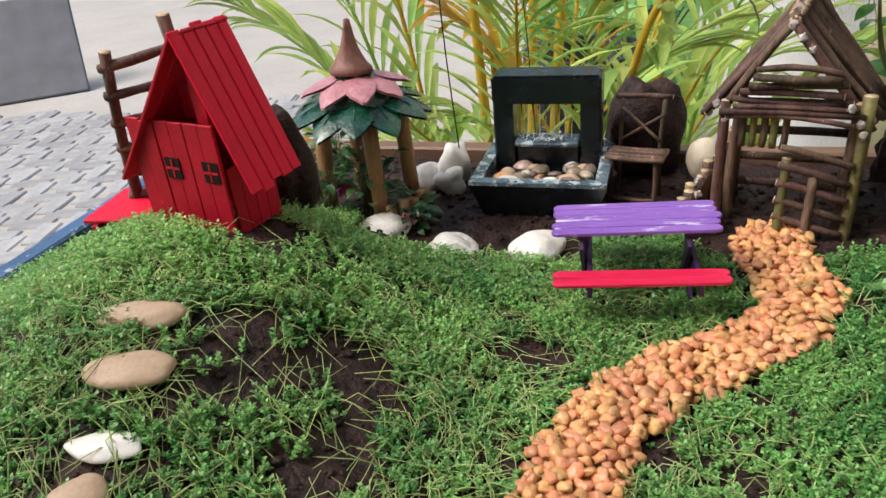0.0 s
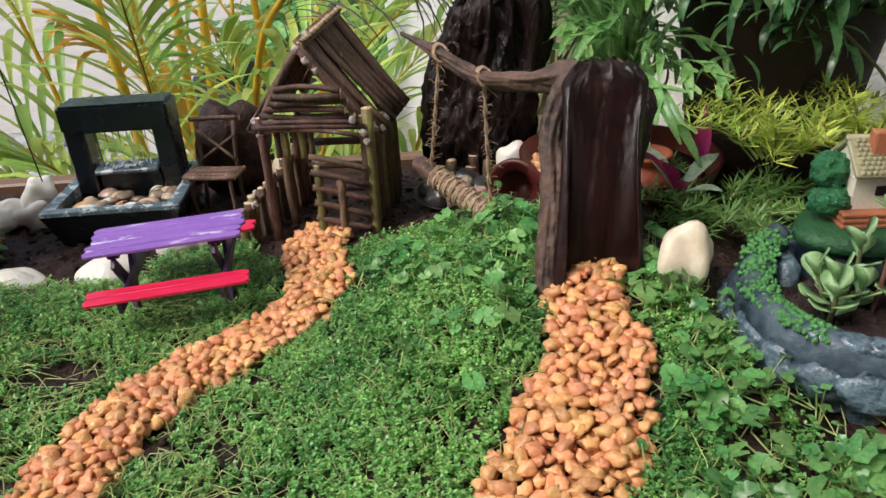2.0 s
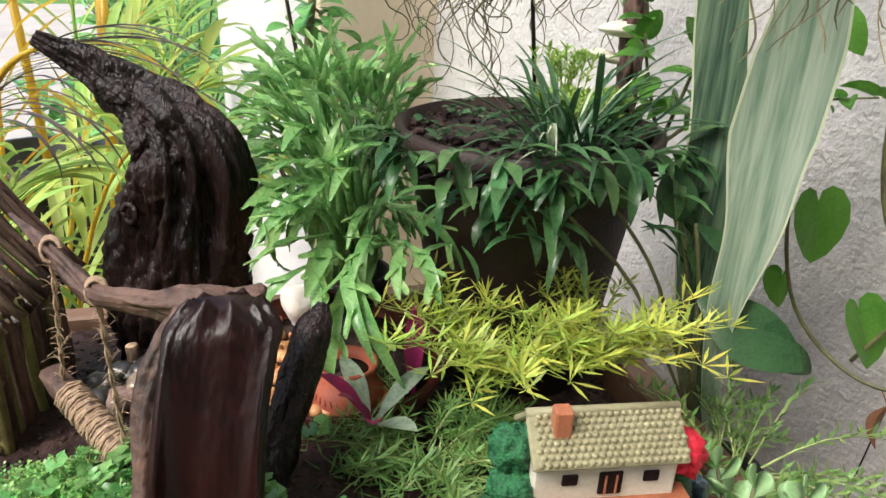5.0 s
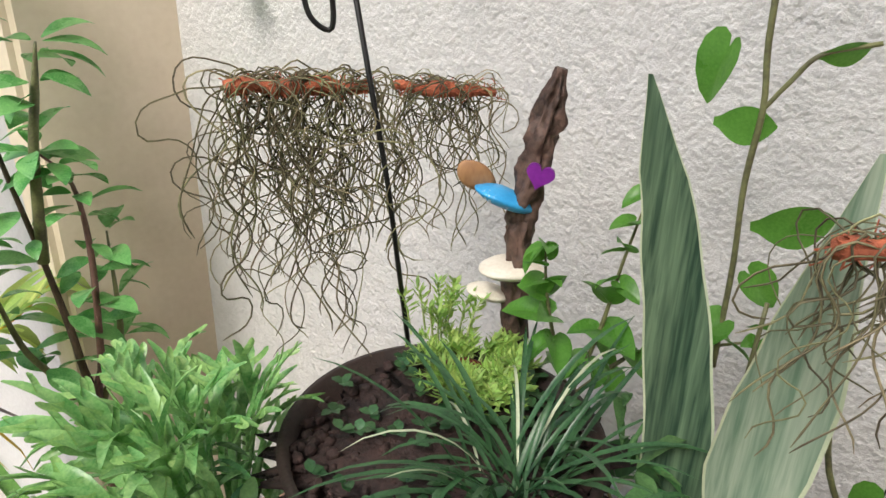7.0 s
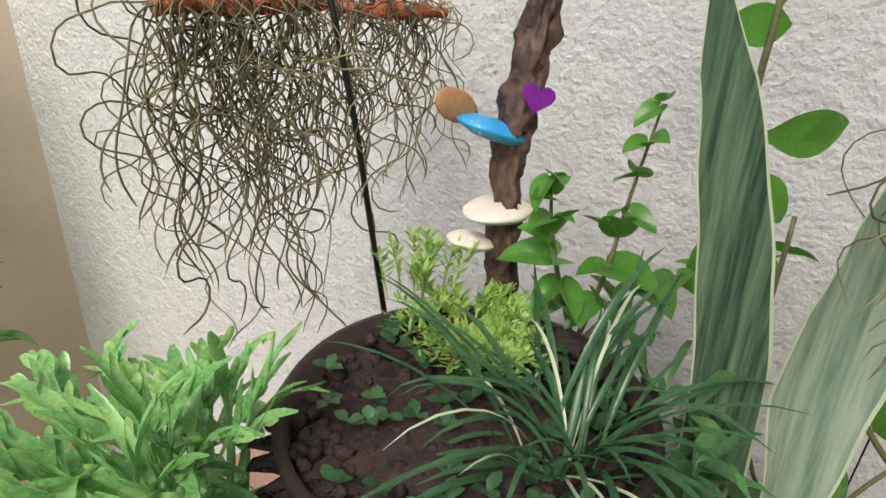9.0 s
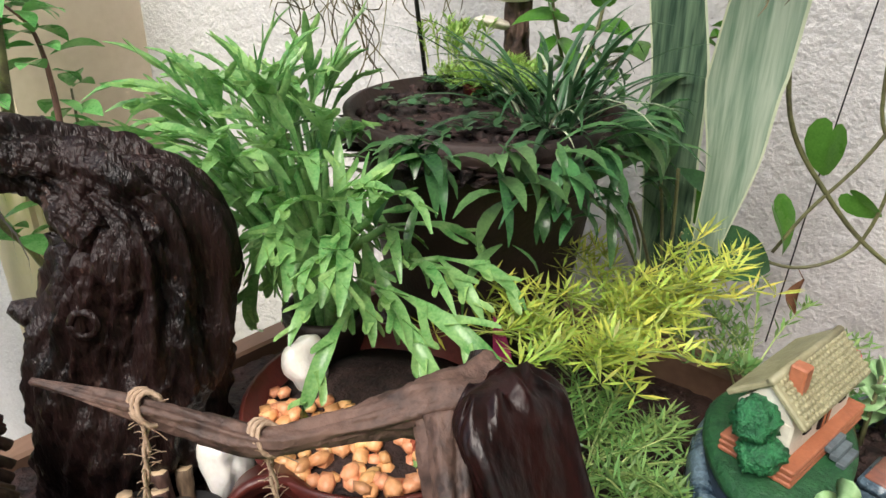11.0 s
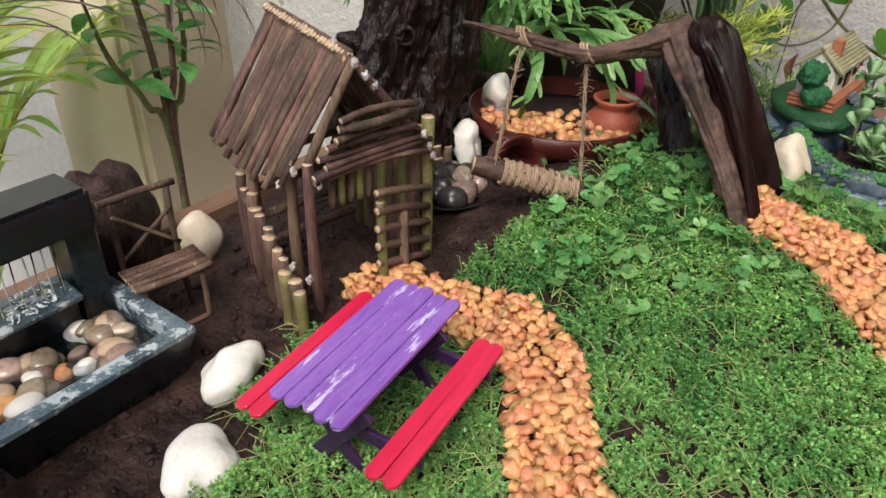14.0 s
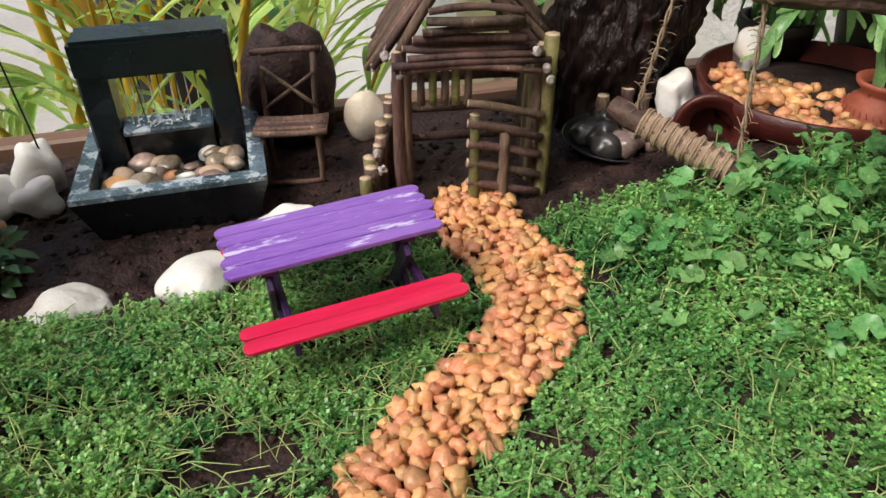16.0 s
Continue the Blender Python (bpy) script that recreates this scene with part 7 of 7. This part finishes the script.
def wall_vine():
    t = thing("heart_leaf_vine", (0.712, 0.27, 0.10), "trailing vine with large glossy heart leaves by the wall", "vine")
    inv = t.matrix_world.inverted()
    runs = (((0.694, 0.300, 0.30), (0.698, 0.288, 0.215), (0.707, 0.256, 0.164), (0.718, 0.219, 0.125), (0.735, 0.165, 0.095), (0.76, 0.10, 0.085)),
            ((0.710, 0.245, 0.30), (0.713, 0.238, 0.222), (0.717, 0.222, 0.185), (0.714, 0.232, 0.127), (0.702, 0.272, 0.108), (0.689, 0.316, 0.138), (0.684, 0.334, 0.21), (0.69, 0.335, 0.30)),
            ((0.718, 0.215, 0.25), (0.712, 0.24, 0.19), (0.704, 0.265, 0.150), (0.699, 0.28, 0.118)),
            ((0.712, 0.360, 0.24), (0.715, 0.362, 0.299), (0.714, 0.365, 0.350), (0.714, 0.364, 0.391), (0.715, 0.369, 0.43), (0.718, 0.372, 0.52)),
            ((0.714, 0.364, 0.389), (0.716, 0.354, 0.405), (0.718, 0.344, 0.418), (0.726, 0.322, 0.425)))
    for n, r in enumerate(runs):
        pts = smooth_path([inv @ Vector(p) for p in r], 6)
        part("stem", tube(pts, 0.0017 if n in (0, 3) else 0.0013, 7, lump=0.15, seed=n), VINE, t)
    leaves = (((0.689, 0.318, 0.203), 0.031, (0.02, -0.25, -1), 0), ((0.707, 0.262, 0.205), 0.028, (0.1, 0.1, -1), 0.4), ((0.700, 0.284, 0.148), 0.029, (0.1, -0.5, -0.8), -0.3),
              ((0.714, 0.240, 0.163), 0.020, (0.1, -0.7, -0.6), 0.3), ((0.693, 0.332, 0.150), 0.020, (0, 0.1, -1), 1.0), ((0.712, 0.386, 0.416), 0.026, (0.0, 0.35, -0.9), 0.3), ((0.711, 0.386, 0.380), 0.031, (0.1, -1.0, 0.0), 0.2),
              ((0.715, 0.358, 0.328), 0.042, (0.25, -0.95, 0.15), 0.4), ((0.716, 0.352, 0.300), 0.020, (0.2, -0.6, -0.6), 0.2), ((0.718, 0.346, 0.417), 0.024, (0.3, -0.9, 0.15), 0.8), ((0.73, 0.19, 0.118), 0.022, (0.2, -0.6, -0.7), 0.1), ((0.712, 0.362, 0.268), 0.022, (-0.4, 0.5, -0.5), 0.2))
    for n, (p, s, d, roll) in enumerate(leaves):
        m = aim(inv @ Vector(p), d)
        # turn each leaf's face towards the open side
        face = Matrix.Rotation(roll + (0 if n in (6, 7, 9) else 0.55 if n % 2 else -0.45), 4, Vector(d).normalized())
        y = Vector(d).normalized()
        zz = (Vector((-0.85, -0.5, 0.15)) - y * Vector((-0.85, -0.5, 0.15)).dot(y)).normalized()
        xx = y.cross(zz)
        m = Matrix.Translation(inv @ Vector(p)) @ face @ Matrix((xx, y, zz)).transposed().to_4x4()
        part("leaf", blade(s, s * 0.66, 0.35, 0.16, 9, 0.05, 0.45, m, base=0.2) if n in (6, 7, 9) else heart_leaf(s * 1.2, m), HEART, t)
    dry = part("dry_leaf", blade(0.030, 0.010, 0.3, 0.9, 7, 0.1, 0.5, aim(inv @ Vector((0.706, 0.256, 0.100)), (-0.05, 0.15, -1)), twist=1.2), DRYLEAF, t, "curled dry brown leaf")
    part("leaf_thread", tube([inv @ Vector((0.705, 0.262, 0.108)), inv @ Vector((0.706, 0.256, 0.099))], 0.0004, 4), DRYLEAF, dry)


wall_vine()


def wall_sprigs():
    """Two leafy tips that hang down before the wall."""
    rnd = random.Random(61)
    for path in (((0.845, 0.96, 0.60), (0.800, 0.93, 0.50), (0.785, 0.905, 0.455), (0.775, 0.885, 0.415)), ((0.800, 0.62, 0.60), (0.775, 0.615, 0.50), (0.770, 0.612, 0.468))):
        t = thing("hanging_sprig", path[0], "thin green sprig hanging before the wall", "climbing plant", "sprigs before the wall")
        inv = t.matrix_world.inverted()
        pts = smooth_path([inv @ Vector(p) for p in path], 5)
        st = part("stem", tube(pts, 0.0011, 6), VINE, t)
        for i in range(5, len(pts), 2):
            for e in range(2):
                d = Vector((-0.5 + rnd.uniform(-0.5, 0.5), rnd.uniform(-1, 1), rnd.uniform(-0.9, 0.1)))
                z = rnd.uniform(0.020, 0.034)
                part("leaf", blade(z, z * 0.55, 0.4, 0.2, 7, 0.05, 0.5, aim(pts[i], d, rnd.uniform(-0.6, 0.6)), base=0.15), CLOVER, st)


wall_sprigs()


def dark_leaf_plant():
    t = thing("broad_leaf_plant", (0.640, 0.335, 0.06), "dark glossy broad-leaved plant beside the snake plant", "plant")
    inv = t.matrix_world.inverted()
    y_axis = Vector((-0.7, -0.65, 0.3))
    for p, s, w, d in (((0.621, 0.328, 0.152), 0.066, 0.034, (0.20, -0.62, -0.22)), ((0.655, 0.400, 0.190), 0.034, 0.024, (0.5, -0.7, -0.1)), ((0.580, 0.364, 0.200), 0.036, 0.034, (-0.10, -0.25, 0.8)), ((0.604, 0.350, 0.225), 0.034, 0.022, (0.1, -0.3, -0.9)),
                       ((0.614, 0.335, 0.195), 0.045, 0.012, (0.6, -0.7, -0.5)), ((0.552, 0.375, 0.198), 0.030, 0.026, (-0.2, -0.4, 0.8)), ((0.640, 0.300, 0.140), 0.040, 0.018, (0.5, -0.6, -0.5))):
        y = Vector(d).normalized()
        zz = (y_axis - y * y_axis.dot(y)).normalized()
        m = Matrix.Translation(inv @ Vector(p)) @ Matrix((y.cross(zz), y, zz)).transposed().to_4x4()
        lf = part("leaf", blade(s, w, 0.35, 0.2, 9, 0.05, 0.5, m, base=0.2), DARKLEAF, t)
        part("leaf_stalk", tube(smooth_path([(0, 0, 0), (inv @ Vector(p)) * 0.5 + Vector((0, 0, 0.02)), inv @ Vector(p)], 4), 0.0012, 5), VINE, lf)


dark_leaf_plant()
for k, pts in enumerate((((0.748, 0.245, 0.42), (0.738, 0.262, 0.20), (0.728, 0.272, 0.03)), ((0.013, 0.620, 0.07), (0.006, 0.628, 0.19), (0.004, 0.63, 0.36)), ((0.10, 0.90, -0.2), (0.085, 0.88, 0.1), (0.06, 0.86, 0.4)))):
    w = part("wire", tube(smooth_path(pts, 5), 0.0006, 5), BLACK)
    tagged(w, "thin dark wire stretched upright among the plants", "wire", "upright wires")


# ---- the garden beyond ----
def frond(t, base, tip, droop, n, rnd, mat, stalk, leaf=0.16, wide=0.012):
    """An arching palm frond: a stalk and two rows of leaflets."""
    base, tip = Vector(base), Vector(tip)
    mid = (base + tip) / 2 + Vector((0, 0, droop))
    pts = smooth_path([base, mid, tip], 8)
    st = part("stalk", tube(pts, blend([0.0065, 0.0038, 0.0013], 8), 7), stalk, t)
    g = Geo()
    m = len(pts)
    for i in range(n):
        q = 0.32 + 0.68 * i / n
        k = min(m - 2, int(q * (m - 1)))
        p = pts[k].lerp(pts[k + 1], q * (m - 1) - k)
        d = (pts[k + 1] - pts[k]).normalized()
        s = d.cross(Vector((0, 0, 1))).normalized()
        for e in (-1, 1):
            o = d * 0.9 + s * e * rnd.uniform(0.5, 0.8) + Vector((0, 0, rnd.uniform(0.0, 0.35)))
            blade(leaf * rnd.uniform(0.75, 1.1) * (1.1 - 0.5 * q), wide, rnd.uniform(0.3, 0.8), 0.5, 6, 0.03, 0.4, aim(p, o), g, base=0.3)
    tagged(part("foliage", g, mat, st), kind="stuff")


def palm(place, seed, fronds, label):
    t = thing("areca_palm", place, label, "palm", "palms behind the tray")
    rnd = random.Random(seed)
    for f in fronds:
        a, reach, top, droop = f
        tip = (math.cos(radians(a)) * reach, math.sin(radians(a)) * reach, top)
        b = (math.cos(radians(a)) * 0.05, math.sin(radians(a)) * 0.05, 0.0)
        frond(t, b, tip, droop, 20, rnd, PALM if rnd.random() < 0.92 else PALM_Y, PALM_Y if rnd.random() < 0.5 else PALM, 0.23, 0.016)
    for k in range(3):
        a = rnd.uniform(0, 6.28)
        part("cane", tube(smooth_path([(math.cos(a) * 0.04, math.sin(a) * 0.04, 0), (math.cos(a) * 0.05, math.sin(a) * 0.05, 0.7), (math.cos(a) * 0.09, math.sin(a) * 0.07, 1.35)], 4), blend([0.011, 0.009, 0.007], 4), 9), PALM_Y, t, "yellow ringed cane")


palm((0.075, 1.20, YARD_Z), 3, ((185, 0.42, 1.25, 0.36), (165, 0.30, 1.50, 0.40), (150, 0.50, 1.42, 0.36), (20, 0.40, 1.35, 0.35), (60, 0.5, 1.7, 0.4), (100, 0.4, 1.75, 0.4), (215, 0.38, 1.05, 0.35), (240, 0.30, 1.12, 0.34), (300, 0.36, 1.20, 0.38), (330, 0.45, 1.28, 0.36), (270, 0.3, 1.3, 0.35), (10, 0.5, 1.15, 0.3)),
     "areca palm with yellow canes and arching leaves")
palm((0.290, 1.42, YARD_Z), 4, ((170, 0.40, 1.35, 0.36), (200, 0.36, 1.20, 0.36), (30, 0.35, 1.45, 0.38), (80, 0.4, 1.6, 0.4), (140, 0.45, 1.6, 0.4), (250, 0.36, 1.20, 0.34), (290, 0.40, 1.30, 0.34), (320, 0.45, 1.15, 0.32), (225, 0.4, 1.05, 0.3)),
     "younger areca palm with yellow-green leaves")


def fine_frond():
    """A drying palm leaf that arches over behind the hut: a stalk with long thin dark leaflets."""
    t = thing("palm_leaf", (0.10, 1.00, YARD_Z), "arching half-dry palm leaf with thin grey-brown leaflets", "palm leaf")
    inv = t.matrix_world.inverted()
    rnd = random.Random(27)
    pts = smooth_path([inv @ Vector(p) for p in ((0.10, 1.00, YARD_Z), (0.14, 0.96, -0.5), (0.20, 0.88, 0.05), (0.25, 0.81, 0.19), (0.295, 0.775, 0.235), (0.335, 0.750, 0.225))], 8)
    st = part("stalk", tube(pts, blend([0.007, 0.006, 0.005, 0.0035, 0.0022, 0.001], 8), 7), PALM_Y, t, "yellow arching stalk")
    for i in range(52):
        q = 19 + 21 * i / 52
        k = min(len(pts) - 2, int(q))
        p = pts[k].lerp(pts[k + 1], q - k)
        d = (pts[k + 1] - pts[k]).normalized()
        o = d * rnd.uniform(0.8, 1.2) + Vector((rnd.uniform(0.1, 0.7), rnd.uniform(-0.45, 0.25), rnd.uniform(-0.55, 0.25)))
        part("leaflet", blade(rnd.uniform(0.11, 0.19), rnd.uniform(0.0032, 0.0054), rnd.uniform(0.5, 1.3), 0.5, 9, 0.03, 0.4, aim(p, o), base=0.5), DRY_BLADE if i % 6 else PALM_Y, st, "" if i % 6 else "yellow leaflet")


fine_frond()
pot = part("black_pot", lathe([(0.0, 0), (0.09, 0), (0.12, 0.95), (0.13, 0.96), (0.13, 1.02), (0.115, 1.02), (0.11, 0.98), (0.0, 0.97)], 36), BLACKPOT)
pot.matrix_world = pose(0.235, 1.55, YARD_Z + 0.02)
tagged(pot, "tall black plastic garden pot", "plant pot")


def shrub(place, height, spread, count, size, seed, label, mat, toward=(0, 0)):
    t = thing("leafy_shrub", place, label, "shrub", "shrubs of the garden")
    rnd = random.Random(seed)
    near = size < 0.1
    g = Geo()
    for k in range(max(5, count // 14)):
        a = rnd.uniform(0, 6.28)
        top = Vector((math.cos(a) * spread * rnd.uniform(0.2, 1) + toward[0], math.sin(a) * spread * rnd.uniform(0.2, 1) + toward[1], height * rnd.uniform(0.65, 1)))
        pts = smooth_path([(0, 0, 0), top * 0.5 + Vector((rnd.uniform(-0.05, 0.05), rnd.uniform(-0.05, 0.05), height * 0.06)), top], 6)
        st = part("stem", tube(pts, blend([0.008, 0.005, 0.002], 6), 6), VINE, t)
        for j in range(14):
            p = pts[min(len(pts) - 1, 5 + int(rnd.random() * (len(pts) - 5)))]
            if near:
                g = Geo()
                p = pts[6].lerp(pts[-1], rnd.random() ** 0.7)
            b = rnd.uniform(0, 6.28)
            d = Vector((math.cos(b), math.sin(b), rnd.uniform(-0.3, 0.9)))
            blade(size * rnd.uniform(0.7, 1.2), size * 0.5, 0.5, 0.25, 6, 0.05, 0.5, aim(p + d * size * 0.2, d, rnd.uniform(-0.6, 0.6)), g, base=0.12)
            if near:
                part("leaf", g, mat, st)
    if not near:
        tagged(part("foliage", g, mat, t), kind="stuff")




def column_shrub():
    t = thing("leafy_shrub", (0.613, 1.000, YARD_Z), "tall shrub with smooth green leaves before the column", "shrub", "shrubs of the garden")
    inv = t.matrix_world.inverted()
    rnd = random.Random(5)
    stems = (((0.613, 1.010, -1.09), (0.613, 1.012, -0.17), (0.607, 1.013, 0.0), (0.593, 1.018, 0.127), (0.571, 1.035, 0.319), (0.577, 1.029, 0.463)),
             ((0.613, 1.010, -1.09), (0.613, 1.012, -0.17), (0.625, 1.001, 0.0), (0.634, 0.997, 0.127), (0.629, 0.997, 0.211), (0.607, 1.011, 0.247)),
             ((0.613, 1.010, -1.09), (0.613, 1.012, -0.17), (0.589, 1.023, -0.04), (0.559, 1.041, 0.031), (0.541, 1.053, 0.151)),
             ((0.613, 1.010, -1.09), (0.613, 1.012, -0.17), (0.643, 1.011, -0.04), (0.653, 1.001, 0.031), (0.655, 0.997, 0.151)),
             ((0.593, 1.018, 0.127), (0.602, 1.011, 0.235), (0.614, 1.004, 0.307), (0.622, 0.999, 0.355)))
    for n, r in enumerate(stems):
        pts = smooth_path([inv @ Vector(p) for p in r], 6)
        st = part("stem", tube(pts, blend([0.0065, 0.0055, 0.0045, 0.0036, 0.0022, 0.0014][:len(r) - 1] + [0.0012], 6), 7, lump=0.2, seed=n), TWIG if n < 2 else VINE, t)
        for i in range(14 if n < 4 else 6, len(pts)):
            for e in range(2 if i < len(pts) - 1 else 6):
                b = i * 2.4 + e * 3.14 + rnd.uniform(-0.5, 0.5) if e < 2 else rnd.uniform(0, 6.28)
                d = Vector((math.cos(b), math.sin(b), rnd.uniform(-0.3, 0.7)))
                if rnd.random() < 0.35:
                    continue
                z = rnd.uniform(0.034, 0.062)
                part("leaf", blade(z, z * 0.48, 0.5, 0.22, 7, 0.05, 0.5, aim(pts[i] + d * 0.006, d, rnd.uniform(-0.5, 0.5)), base=0.12), CLOVER, st)


column_shrub()
for n, (x, y, h, s, c) in enumerate(((0.42, 2.7, 1.05, 0.32, 300), (0.55, 3.3, 1.2, 0.45, 300), (1.5, 3.0, 2.2, 0.6, 480), (0.9, 4.6, 1.6, 0.8, 400), (2.4, 3.8, 2.4, 0.8, 480))):
    shrub((x, y, YARD_Z), h, s, c, 0.13, 20 + n, "bushy green garden shrub on the lawn", CLOVER)
board = part("dark_board", box((1.1, 0.05, 0.9), pose(0, 0, 0.45), 0.01), GREYBLACK, smooth=False)
board.matrix_world = pose(-3.80, 5.5, YARD_Z + 0.03, -38, 0, 24)
tagged(board, "large dark slate board leaning on the drive", "board")


# ---- the pavers of the drive ----
def pavers():
    bed = bpy.data.objects["pavement"]
    rnd = random.Random(77)
    shapes = []
    for k in range(6):
        shapes.append(mesh_of("paver", box((0.215, 0.105, 0.03), None, 0.008), PAVER, False))
    far = Geo()
    n = 0
    for i in range(-6, 30):
        for j in range(0, 44):
            x = -1.45 - i * 0.113 * 1.0
            y = 1.6 + j * 0.113
            # herringbone: pairs turned a quarter
            turn = 0 if (i + j) % 4 in (0, 1) else 90
            if (i + j) % 2:
                continue
            px_, py_ = x + rnd.uniform(-0.004, 0.004), y + rnd.uniform(-0.004, 0.004)
            if py_ > 5.0 + 0.3 * noise.noise(Vector((px_, 0, 0))):
                continue
            m = pose(px_, py_, YARD_Z + 0.030 + rnd.uniform(-0.004, 0.004), rnd.uniform(-1, 1), rnd.uniform(-1, 1), turn + rnd.uniform(-2, 2))
            if n < 300 and 2.4 < py_:
                ob = new("paver", shapes[n % 6])
                ob.parent = bed
                ob.matrix_world = m
                n += 1
            else:
                far.add([v.co for v in shapes[0].vertices], [tuple(f.vertices) for f in shapes[0].polygons], m)
    tagged(part("pavers", far, PAVER, bed, smooth=False), kind="stuff")


pavers()
